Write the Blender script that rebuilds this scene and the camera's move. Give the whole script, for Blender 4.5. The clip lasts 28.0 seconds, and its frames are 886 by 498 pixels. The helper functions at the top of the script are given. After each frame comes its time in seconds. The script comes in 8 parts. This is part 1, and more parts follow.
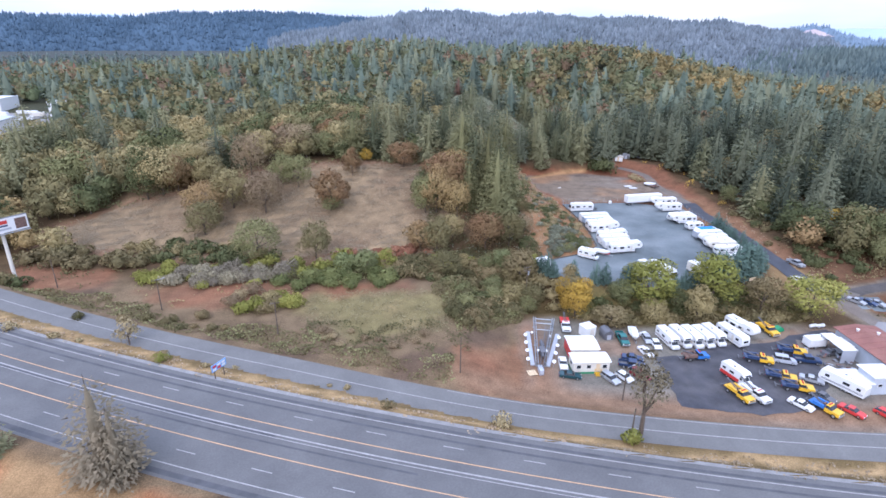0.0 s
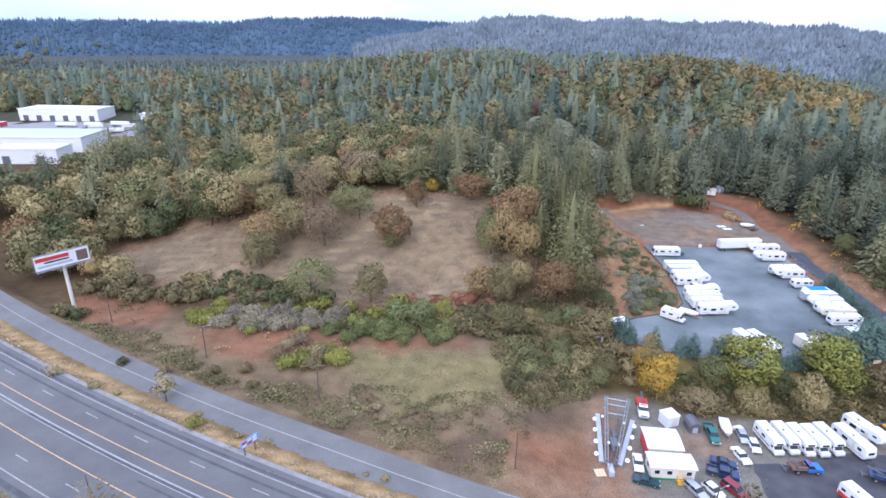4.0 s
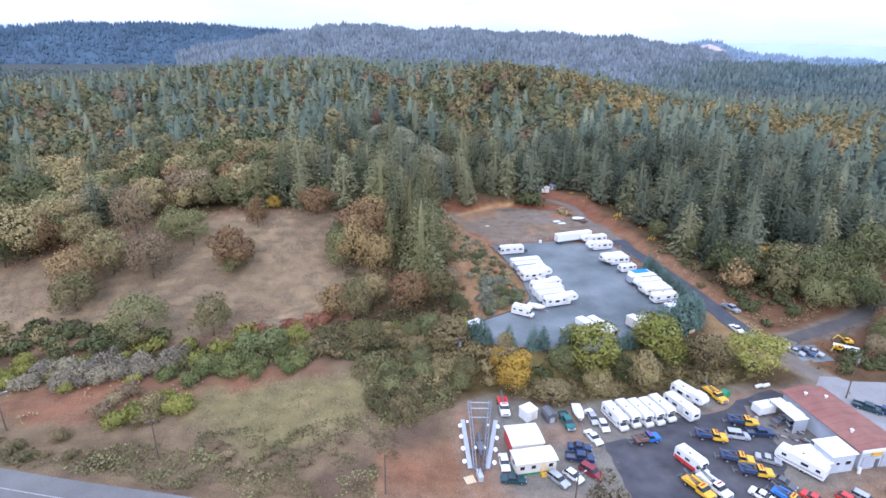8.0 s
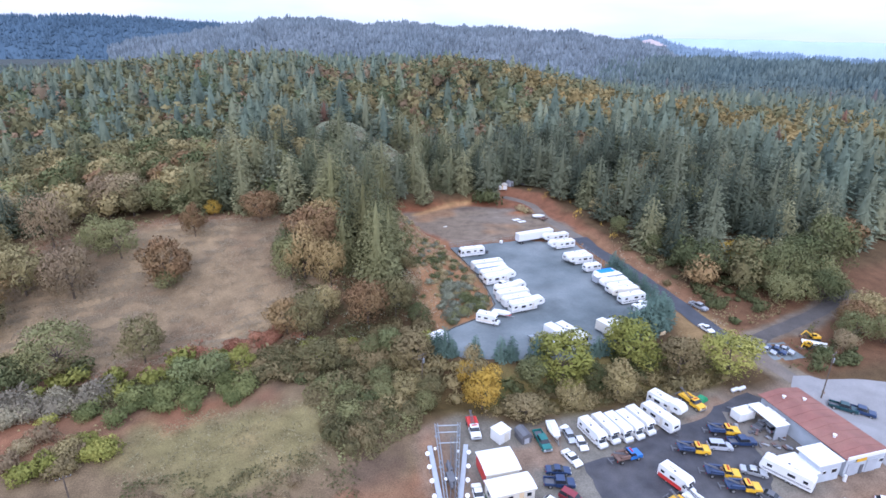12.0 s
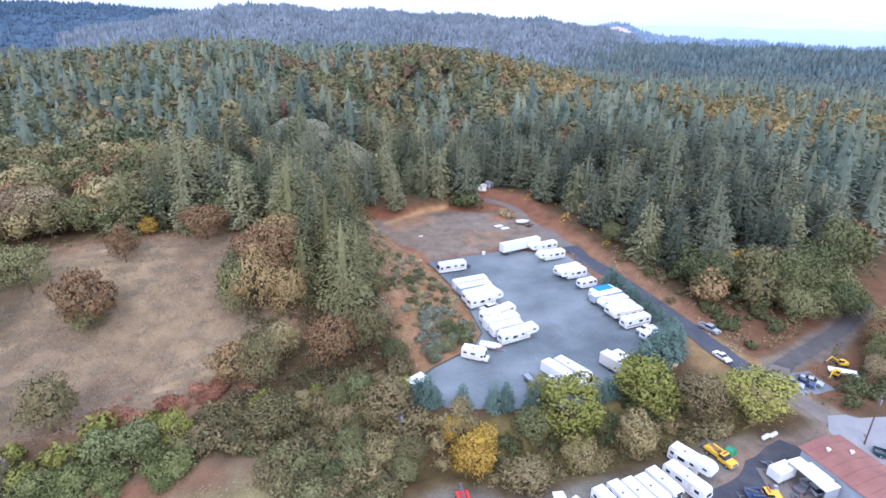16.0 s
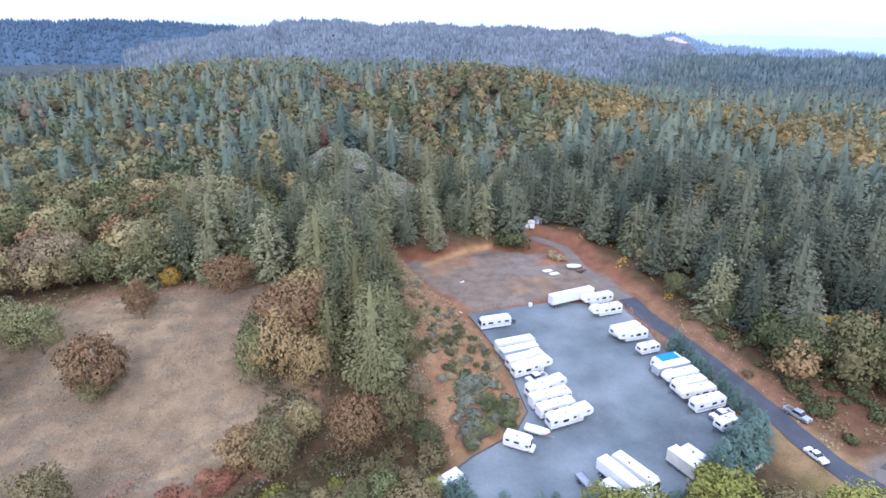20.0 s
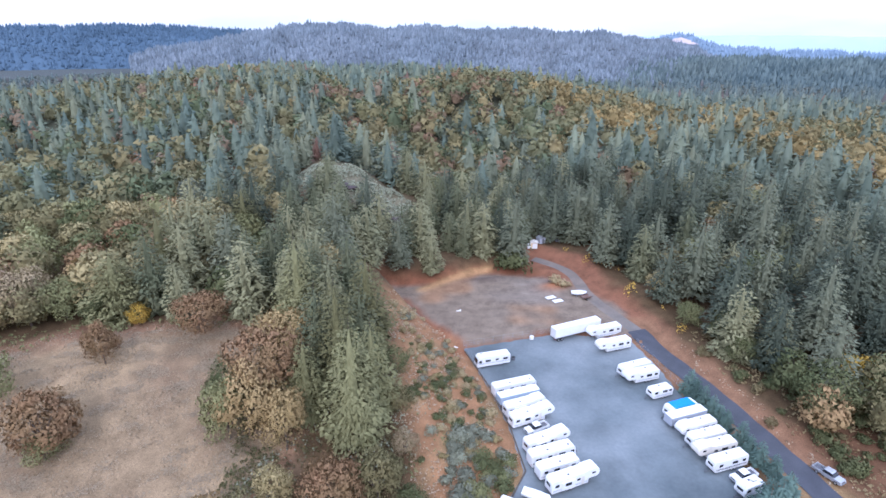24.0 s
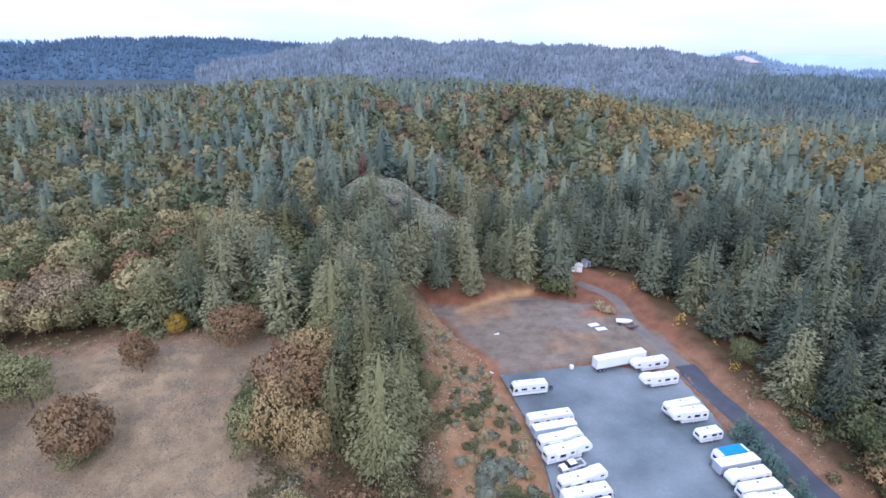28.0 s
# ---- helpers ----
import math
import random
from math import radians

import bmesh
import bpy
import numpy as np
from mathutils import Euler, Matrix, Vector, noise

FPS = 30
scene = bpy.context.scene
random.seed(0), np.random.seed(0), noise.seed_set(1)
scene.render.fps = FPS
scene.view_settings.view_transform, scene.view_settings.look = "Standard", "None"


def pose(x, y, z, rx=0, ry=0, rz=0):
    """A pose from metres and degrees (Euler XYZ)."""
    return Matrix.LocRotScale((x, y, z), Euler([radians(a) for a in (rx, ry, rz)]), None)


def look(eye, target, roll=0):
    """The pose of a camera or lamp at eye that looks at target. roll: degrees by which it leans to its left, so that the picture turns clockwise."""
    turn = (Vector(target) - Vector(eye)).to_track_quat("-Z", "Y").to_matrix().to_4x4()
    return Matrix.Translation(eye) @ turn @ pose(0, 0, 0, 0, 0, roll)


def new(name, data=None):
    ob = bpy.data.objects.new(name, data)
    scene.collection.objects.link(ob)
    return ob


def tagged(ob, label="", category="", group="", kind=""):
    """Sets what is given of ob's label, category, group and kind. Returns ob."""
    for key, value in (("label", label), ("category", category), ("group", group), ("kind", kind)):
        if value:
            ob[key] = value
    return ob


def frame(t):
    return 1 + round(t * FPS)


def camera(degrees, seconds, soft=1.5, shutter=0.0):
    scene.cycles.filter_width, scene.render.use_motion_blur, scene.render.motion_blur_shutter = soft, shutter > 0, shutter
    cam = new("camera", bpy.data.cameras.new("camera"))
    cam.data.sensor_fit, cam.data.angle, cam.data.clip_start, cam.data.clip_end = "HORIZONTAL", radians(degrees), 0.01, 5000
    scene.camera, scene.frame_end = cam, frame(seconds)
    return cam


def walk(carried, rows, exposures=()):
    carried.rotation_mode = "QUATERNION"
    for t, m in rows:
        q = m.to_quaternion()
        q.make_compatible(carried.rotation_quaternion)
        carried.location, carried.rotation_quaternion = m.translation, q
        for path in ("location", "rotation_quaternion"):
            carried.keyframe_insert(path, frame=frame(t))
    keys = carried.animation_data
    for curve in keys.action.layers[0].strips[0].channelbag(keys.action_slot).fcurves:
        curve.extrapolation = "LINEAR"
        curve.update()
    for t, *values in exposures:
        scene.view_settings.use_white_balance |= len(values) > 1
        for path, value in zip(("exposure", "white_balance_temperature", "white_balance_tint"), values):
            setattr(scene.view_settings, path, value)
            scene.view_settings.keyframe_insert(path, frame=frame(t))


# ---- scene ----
cam = camera(77.48, 28.0, 1.6)
PATH = [
    (0, (-6.15, 53.56, 65.88), (-5.159, 72.149, 58.576), 0.80),
    (0.5, (-6.18, 55.67, 66.87), (-4.935, 74.187, 59.417), 0.86),
    (1, (-5.91, 57.86, 67.74), (-4.503, 76.379, 60.329), 0.82),
    (1.5, (-5.49, 60.23, 68.64), (-4.011, 78.752, 61.241), 0.79),
    (2, (-5.17, 62.68, 69.58), (-4.154, 81.223, 62.163), 0.87),
    (2.5, (-4.95, 65.18, 70.47), (-5.100, 83.772, 63.108), 0.75),
    (3, (-4.63, 67.56, 71.44), (-5.509, 86.173, 64.161), 0.75),
    (3.5, (-4.34, 69.62, 72.33), (-5.871, 88.192, 65.066), 0.74),
    (5.5, (-2.15, 73.56, 73.69), (-3.815, 92.205, 66.649), 0.88),
    (6, (-2.16, 73.95, 73.77), (0.681, 92.472, 66.787), 1.24),
    (6.5, (-2.17, 74.35, 73.85), (1.162, 92.805, 66.893), 1.30),
    (7, (-2.17, 74.52, 73.82), (1.101, 92.990, 66.869), 1.19),
    (7.5, (-2.15, 74.71, 73.79), (1.251, 93.148, 66.818), 1.12),
    (8, (-2.31, 75.15, 73.48), (1.251, 93.573, 66.555), 1.10),
    (8.5, (-2.37, 75.79, 73.37), (1.362, 94.173, 66.429), 1.04),
    (9, (-2.40, 76.66, 73.30), (1.520, 94.995, 66.334), 1.09),
    (9.5, (-2.26, 77.84, 73.15), (1.862, 96.127, 66.172), 1.11),
    (10, (-2.08, 79.09, 72.91), (2.204, 97.327, 65.907), 1.15),
    (10.5, (-1.88, 80.67, 72.71), (2.563, 98.839, 65.630), 1.17),
    (11, (-1.75, 82.26, 72.52), (2.941, 100.339, 65.363), 1.19),
    (11.5, (-1.53, 84.23, 72.38), (3.450, 102.252, 65.275), 1.23),
    (12, (-1.23, 86.73, 72.17), (3.949, 104.712, 65.125), 1.20),
    (12.5, (-0.80, 89.39, 72.02), (4.537, 107.350, 65.021), 1.11),
    (14.5, (1.63, 100.62, 71.84), (7.413, 118.310, 64.521), 1.16),
    (15, (2.43, 103.73, 71.86), (8.365, 121.347, 64.490), 1.18),
    (15.5, (3.36, 107.01, 71.86), (9.401, 124.598, 64.501), 1.11),
    (16, (4.08, 110.15, 72.07), (10.186, 127.702, 64.670), 1.14),
    (16.5, (5.04, 113.25, 72.28), (11.157, 130.796, 64.877), 1.10),
    (17, (5.96, 116.46, 72.61), (11.825, 134.104, 65.251), 0.95),
    (17.5, (6.90, 119.30, 73.44), (12.168, 137.138, 66.092), 0.79),
    (18, (7.70, 121.69, 74.36), (12.771, 139.607, 67.055), 0.63),
    (18.5, (8.50, 123.47, 75.29), (13.362, 141.455, 68.017), 0.58),
    (19, (9.20, 124.99, 76.16), (13.875, 143.046, 68.941), 0.49),
    (19.5, (9.82, 126.36, 77.11), (14.448, 144.451, 69.940), 0.64),
    (20, (10.54, 127.90, 77.94), (15.109, 146.037, 70.858), 0.49),
    (20.5, (11.33, 129.51, 78.87), (15.914, 147.666, 71.842), 0.46),
    (21, (12.24, 131.16, 79.79), (16.789, 149.336, 72.791), 0.32),
    (21.5, (12.91, 132.76, 80.42), (17.438, 150.947, 73.450), 0.25),
    (23.5, (16.43, 139.23, 80.91), (20.835, 157.434, 73.902), 0.18),
    (24, (17.51, 140.86, 81.07), (21.842, 159.069, 74.033), 0.16),
    (24.5, (18.43, 141.97, 81.13), (22.696, 160.225, 74.147), 0.35),
    (25, (19.23, 143.02, 81.23), (23.352, 161.331, 74.303), 0.43),
    (25.5, (19.96, 144.04, 81.34), (23.953, 162.389, 74.468), 0.50),
    (26, (20.50, 144.72, 81.57), (24.301, 163.143, 74.775), 0.70),
    (26.5, (20.81, 145.26, 81.70), (24.359, 163.755, 74.959), 0.74),
    (27, (20.82, 145.47, 81.79), (24.091, 164.031, 75.099), 0.74),
    (27.5, (20.55, 145.26, 81.66), (23.577, 163.874, 75.014), 0.80),
    (28, (20.00, 144.56, 81.68), (22.739, 163.242, 75.085), 0.78),
]
walk(cam, [(t, look(eye, target, roll)) for t, eye, target, roll in PATH], [(0, 0.38, 5450, 20), (6, 0.39, 5410, 20), (12, 0.34, 5370, 20), (16, 0.52, 5350, 21), (20, 0.53, 5320, 21), (25, 0.5, 5270, 22), (28, 0.32, 5230, 22)])

# ---------------------------------------------------------------- plan of the ground
def sstep(a, b, v):
    t = np.clip((np.asarray(v, float) - a) / (b - a), 0, 1)
    return t * t * (3 - 2 * t)


def inside(poly, x, y):
    """Signed distance to a polygon, negative inside."""
    x, y = np.asarray(x, float), np.asarray(y, float)
    best = np.full(x.shape, 1e9)
    odd = np.zeros(x.shape, bool)
    n = len(poly)
    for i in range(n):
        (ax, ay), (bx, by) = poly[i], poly[(i + 1) % n]
        dx, dy = bx - ax, by - ay
        t = np.clip(((x - ax) * dx + (y - ay) * dy) / (dx * dx + dy * dy), 0, 1)
        best = np.minimum(best, np.hypot(x - ax - t * dx, y - ay - t * dy))
        cross = (ay > y) != (by > y)
        xi = ax + (y - ay) / (by - ay if by != ay else 1e-9) * dx
        odd ^= cross & (x < xi)
    return np.where(odd, -best, best)


def along(line, x, y):
    """Distance to a polyline."""
    x, y = np.asarray(x, float), np.asarray(y, float)
    best = np.full(x.shape, 1e9)
    for (ax, ay), (bx, by) in zip(line, line[1:]):
        dx, dy = bx - ax, by - ay
        t = np.clip(((x - ax) * dx + (y - ay) * dy) / (dx * dx + dy * dy), 0, 1)
        best = np.minimum(best, np.hypot(x - ax - t * dx, y - ay - t * dy))
    return best


LOT = [(26, 205), (36, 197.5), (56, 190.5), (73, 189.5), (88, 198), (97, 206), (99.5, 228), (102.5, 252), (103, 265), (85, 273.5), (54.5, 271.5), (56, 250), (55.5, 236), (54, 223), (49, 217.3), (38, 212.5)]
PAD = [(54.5, 271.5), (85, 273.5), (103, 266), (110, 280), (104, 300), (92, 312), (74, 317), (56, 313), (38, 313), (44, 300), (50, 285)]
YARD = [(16, 146), (44, 140), (80, 132), (140, 122), (150, 140), (118, 172), (100, 174), (84, 176), (62, 174), (50, 174), (42, 175), (36, 179), (30, 181), (22, 178)]
ASPHALT = [(47, 142.5), (49, 161), (56, 161.2), (64, 164.7), (71, 166.3), (80, 166.2), (87, 169.5), (98, 172.5), (101, 168), (90, 166), (86, 158), (83, 150), (75, 141), (62, 139.5)]
MEADOW = [(-128, 236), (-104, 252), (-78, 258), (-60, 266), (-36, 270), (-14, 270), (-2, 270), (10, 260), (14, 250), (8, 232), (-4, 216), (-28, 208), (-58, 208), (-96, 214), (-126, 222)]
LAWN = [(-34, 186), (-10, 190), (6, 184), (8, 174), (0, 166), (-20, 164), (-34, 172)]
REDS = [[(-80, 190), (-58, 197), (-34, 192), (-38, 182), (-56, 178), (-76, 184)], [(-120, 206), (-92, 204), (-88, 192), (-104, 190), (-122, 197)], [(-30, 193), (-8, 194), (-6, 187), (-28, 186)], [(4, 160), (18, 166), (24, 150), (14, 144), (4, 148)]]
DRIVE = [(112, 186.5), (110, 192), (109, 199), (109.5, 210), (109, 228), (108, 250), (106.5, 268)]
TRACK = [(106.5, 268), (104.5, 280), (102.8, 292), (104.6, 303), (105.2, 311), (101.5, 318), (96.5, 324)]
LOOP = [(170, 208), (150, 199), (132, 194), (119, 191), (113, 187), (111.5, 181), (112, 172)]
CREEK = [(-10, 204), (8, 196), (20, 189), (34, 184), (52, 180), (72, 179), (92, 180)]


def hwy_y(x):
    return 127.0 - 0.2626 * x + 0.00079 * x * x


def hwy_z(x):
    return 2.2 - 0.03 * (x + 30)


def front_y(x):
    return 142.3 - 0.235 * x + 0.00105 * x * x


def front_z(x):
    return hwy_z(x) - 0.8 - 2.0 * sstep(-40, 20, x)


def rumple(x, y, size, seed=0.0):
    a = np.sin(x / size * 1.3 + seed) * np.cos(y / size * 1.1 - seed * 1.7) + 0.6 * np.sin((x * 0.6 - y * 0.8) / size * 2.3 + seed * 2.1)
    return a + 0.4 * np.sin((x + y * 0.7) / size * 4.1 + seed * 3.3) * np.cos((y - x * 0.4) / size * 3.7)


def ground_z(x, y):
    x, y = np.asarray(x, float), np.asarray(y, float)
    mix = lambda a, b, m: a + (b - a) * m
    z = mix(1.0, -3.4, sstep(-4, 20, x)) + mix(0, 0.8, sstep(110, 150, x))
    z = mix(z, 1.0 + 5.0 * sstep(235, 330, y) + 0 * x, sstep(188, 235, y))
    hill = 17.5 * sstep(205, 272, y) * (1 - sstep(20, 57, x)) * (0.45 + 0.55 * sstep(-150, -50, x))
    z = z + np.maximum(hill - 2, 0) * (1 - 0.35 * sstep(330, 420, y))
    # the wooded hills behind
    z = z + 23 * sstep(330, 720, y) * (1 - 0.75 * sstep(150, 420, x)) * (1 - 0.55 * sstep(-60, -400, x) * 1.0)
    z = z + 13 * np.exp(-((x - 165) / 120) ** 2 - ((y - 610) / 95) ** 2)
    z = z + 15 * np.exp(-((x - 34) / 36) ** 2 - ((y - 386) / 30) ** 2)
    z = z + 6 * sstep(120, 160, x) * sstep(215, 270, y)
    z = z - 26 * sstep(850, 1500, np.hypot(x, y)) - 24 * sstep(200, 600, x) * sstep(300, 600, y) - 10 * sstep(-100, -400, x) * sstep(400, 700, y)
    z = z + rumple(x, y, 90.0) * 1.6 * sstep(300, 420, np.hypot(x - 20, y - 120))
    z = z + rumple(x, y, 9.0, 2.0) * 0.22
    # creek, lot, pad, yard
    z = mix(z, -5.2, np.exp(-(along(CREEK, x, y) / 4.0) ** 2) * sstep(2, 22, x))
    z = mix(0.35, z, sstep(-1.0, 9.0, inside(LOT, x, y)))
    z = np.where(inside(LOT, x, y) < 0, 0.0, z)
    z = mix(1.5 + 0.02 * (y - 290), z, sstep(0, 9.0, inside(PAD, x, y)))
    z = z + 1.1 * np.exp(-np.hypot((x - 96) / 4.5, (y - 301.5) / 2.6) ** 2) + 0.9 * np.exp(-np.hypot((x - 74) / 7.0, (y - 311.5) / 1.8) ** 2)
    d = inside(LOT, x, y)
    z = np.where(d < 3, mix(0.0, z, sstep(0, 3, d)), z)
    z = mix(-3.5, z, sstep(0, 6.0, inside(YARD, x, y)))
    lane = np.clip((y - 176) / 60, 0, 1)
    z = mix(-2.8 + 2.6 * lane, z, sstep(4.5, 9, along(DRIVE, x, y)))
    z = mix(1.2 + 2.2 * np.clip((y - 268) / 60, 0, 1), z, sstep(3.5, 9, along(TRACK, x, y)))
    z = mix(-2.2 + 0.02 * (x - 117), z, sstep(4, 9, along(LOOP, x, y)))
    # the two roads
    slope = 0.955
    df = np.abs(y - front_y(x)) * slope
    z = mix(front_z(x), z, sstep(4.5, 10, df) if np.ndim(x) else sstep(4.5, 10, df))
    dh = (y - hwy_y(x)) * slope
    z = mix(hwy_z(x), z, np.maximum(sstep(5.5, 11, dh), sstep(22, 32, -dh)))
    d = inside(LOT, x, y)
    return np.where(d < 2.0, mix(0.0, z, sstep(0.3, 2.0, d)), z)

# ---------------------------------------------------------------- world and light
world = bpy.data.worlds.new("world")
scene.world = world
world.use_nodes = True
wn, wl = world.node_tree.nodes, world.node_tree.links
wn.clear()
SUN_EL, SUN_ROT = radians(38), radians(200)
sky = wn.new("ShaderNodeTexSky")
sky.sky_type, sky.sun_disc, sky.sun_elevation, sky.sun_rotation = "NISHITA", False, SUN_EL, SUN_ROT
sky.air_density, sky.dust_density, sky.ozone_density = 1.0, 3.0, 1.0
sky_bg = wn.new("ShaderNodeBackground")
sky_bg.inputs["Strength"].default_value = 0.07
cloud_bg = wn.new("ShaderNodeBackground")
coord = wn.new("ShaderNodeTexCoord")
cloud_noise = wn.new("ShaderNodeTexNoise")
cloud_noise.inputs["Scale"].default_value, cloud_noise.inputs["Detail"].default_value = 3.0, 5.0
stretch = wn.new("ShaderNodeMapping")
stretch.inputs["Scale"].default_value = (1, 1, 5)
ramp = wn.new("ShaderNodeValToRGB")
ramp.color_ramp.elements[0].position, ramp.color_ramp.elements[0].color = 0.35, (0.72, 0.84, 1.0, 1)
ramp.color_ramp.elements[1].position, ramp.color_ramp.elements[1].color = 0.62, (0.95, 0.97, 1.0, 1)
wl.new(coord.outputs["Generated"], stretch.inputs["Vector"])
wl.new(stretch.outputs["Vector"], cloud_noise.inputs["Vector"])
wl.new(cloud_noise.outputs["Fac"], ramp.inputs["Fac"])
# an overcast sky is brighter overhead than at the horizon
split, rise = wn.new("ShaderNodeSeparateXYZ"), wn.new("ShaderNodeMapRange")
rise.inputs["To Min"].default_value, rise.inputs["To Max"].default_value = 0.74, 1.72
wl.new(coord.outputs["Generated"], split.inputs[0])
wl.new(split.outputs["Z"], rise.inputs["Value"])
wl.new(rise.outputs["Result"], cloud_bg.inputs["Strength"])
wl.new(ramp.outputs["Color"], cloud_bg.inputs["Color"])
wl.new(sky.outputs["Color"], sky_bg.inputs["Color"])
both = wn.new("ShaderNodeAddShader")
wout = wn.new("ShaderNodeOutputWorld")
wl.new(sky_bg.outputs[0], both.inputs[0])
wl.new(cloud_bg.outputs[0], both.inputs[1])
wl.new(both.outputs[0], wout.inputs["Surface"])
sun = new("sun", bpy.data.lights.new("sun", "SUN"))
sun.data.energy, sun.data.angle, sun.data.color = 0.9, radians(14), (1.0, 0.95, 0.88)
sun.matrix_world = look((0, 0, 300), (-300 * math.cos(SUN_EL) * math.sin(SUN_ROT), -300 * math.cos(SUN_EL) * math.cos(SUN_ROT), 300 - 300 * math.sin(SUN_EL)))


# ---------------------------------------------------------------- materials
def material(name, color, rough=0.7, metal=0.0, vary=0.25, scale=4.0, fine=0.0, bump=0.0, tint=None, patch=0.0, patch_scale=0.15, rand=0.0, island=0.0, spec=0.5, attribute="", thin=0.0):
    """A node material: noise at two scales, optional second colour in patches, a share of random per object or per island."""
    m = bpy.data.materials.new(name)
    m.use_nodes = True
    n, l = m.node_tree.nodes, m.node_tree.links
    p = n["Principled BSDF"]
    p.inputs["Roughness"].default_value, p.inputs["Metallic"].default_value = rough, metal
    p.inputs["Specular IOR Level"].default_value = spec
    geo = n.new("ShaderNodeNewGeometry")
    where = geo.outputs["Position"]
    if rand:
        tc = n.new("ShaderNodeTexCoord")
        where = tc.outputs["Object"]

    def tex(size, detail):
        t = n.new("ShaderNodeTexNoise")
        t.inputs["Scale"].default_value, t.inputs["Detail"].default_value = size, detail
        l.new(where, t.inputs["Vector"])
        return t.outputs["Fac"]

    def spread(value, low, high):
        q = n.new("ShaderNodeMapRange")
        q.inputs["From Min"].default_value, q.inputs["From Max"].default_value = 0.25, 0.75
        q.inputs["To Min"].default_value, q.inputs["To Max"].default_value = low, high
        l.new(value, q.inputs["Value"])
        return q.outputs["Result"]

    def mixed(fac, a, b, mode="MIX"):
        x = n.new("ShaderNodeMix")
        x.data_type, x.blend_type = "RGBA", mode
        for sock, v in ((x.inputs[0], fac), (x.inputs[6], a), (x.inputs[7], b)):
            if hasattr(v, "is_linked"):
                l.new(v, sock)
            else:
                sock.default_value = v
        return x.outputs[2]

    if attribute:
        at = n.new("ShaderNodeAttribute")
        at.attribute_name = attribute
        col = at.outputs["Color"]
    else:
        col = (*color, 1)
    if tint:
        col = mixed(spread(tex(patch_scale, 4), 0.0, patch or 1.0), col, (*tint, 1))
    if rand and tint:
        info = n.new("ShaderNodeObjectInfo")
        col = mixed(spread(info.outputs["Random"], 0.0, rand), col, (*tint, 1))
    if island:
        if tint:
            col = mixed(spread(geo.outputs["Random Per Island"], 0.0, island), col, (*tint, 1))
        b = n.new("ShaderNodeHueSaturation")
        l.new(spread(geo.outputs["Random Per Island"], 1 - 0.45 * island, 1 + 0.45 * island), b.inputs["Value"])
        if hasattr(col, "is_linked"):
            l.new(col, b.inputs["Color"])
        else:
            b.inputs["Color"].default_value = col
        col = b.outputs["Color"]
    if rand:
        own = n.new("ShaderNodeObjectInfo")
        each = n.new("ShaderNodeHueSaturation")
        l.new(spread(own.outputs["Random"], 1 - 0.36 * rand, 1 + 0.36 * rand), each.inputs["Value"])
        if hasattr(col, "is_linked"):
            l.new(col, each.inputs["Color"])
        else:
            each.inputs["Color"].default_value = col
        col = each.outputs["Color"]
    hs = n.new("ShaderNodeHueSaturation")
    big = spread(tex(scale, 5), 1 - vary, 1 + vary)
    if fine:
        mu = n.new("ShaderNodeMath")
        mu.operation = "MULTIPLY"
        l.new(big, mu.inputs[0])
        l.new(spread(tex(scale * 14, 3), 1 - fine, 1 + fine), mu.inputs[1])
        big = mu.outputs[0]
    l.new(big, hs.inputs["Value"])
    if hasattr(col, "is_linked"):
        l.new(col, hs.inputs["Color"])
    else:
        hs.inputs["Color"].default_value = col
    l.new(hs.outputs["Color"], p.inputs["Base Color"])
    if bump:
        bp = n.new("ShaderNodeBump")
        bp.inputs["Strength"].default_value, bp.inputs["Distance"].default_value = bump, 0.1
        l.new(tex(scale * 8, 4), bp.inputs["Height"])
        l.new(bp.outputs["Normal"], p.inputs["Normal"])
    if thin:
        tl, mx = n.new("ShaderNodeBsdfTranslucent"), n.new("ShaderNodeMixShader")
        l.new(hs.outputs["Color"], tl.inputs["Color"])
        mx.inputs[0].default_value = thin
        l.new(p.outputs[0], mx.inputs[1])
        l.new(tl.outputs[0], mx.inputs[2])
        l.new(mx.outputs[0], n["Material Output"].inputs["Surface"])
    return m


M = {}
M["soil"] = material("soil", (0.3, 0.24, 0.16), 0.95, vary=0.26, scale=0.3, fine=0.34, bump=0.6, attribute="tone", spec=0.1)
M["gravel"] = material("gravel", (0.072, 0.089, 0.094), 0.9, vary=0.2, scale=0.09, fine=0.08, bump=0.3, tint=(0.225, 0.246, 0.250), patch=0.9, patch_scale=0.055, spec=0.2)
M["gravel_tan"] = material("gravel_tan", (0.139, 0.133, 0.119), 0.95, vary=0.2, scale=0.2, fine=0.15, bump=0.3, tint=(0.189, 0.139, 0.105), patch=0.8, patch_scale=0.07, spec=0.2)
M["asphalt"] = material("asphalt", (0.032, 0.033, 0.042), 0.85, vary=0.3, scale=0.35, fine=0.2, bump=0.2, tint=(0.095, 0.088, 0.088), patch=0.75, patch_scale=0.16)
M["drive_asphalt"] = material("drive_asphalt", (0.04, 0.043, 0.054), 0.85, vary=0.2, scale=0.3, fine=0.15, bump=0.2, tint=(0.07, 0.072, 0.08), patch=0.7, patch_scale=0.1)
M["lane_gravel"] = material("lane_gravel", (0.066, 0.059, 0.056), 0.95, vary=0.2, scale=0.3, fine=0.2, bump=0.3, tint=(0.101, 0.089, 0.079), patch=0.8, patch_scale=0.1, spec=0.2)
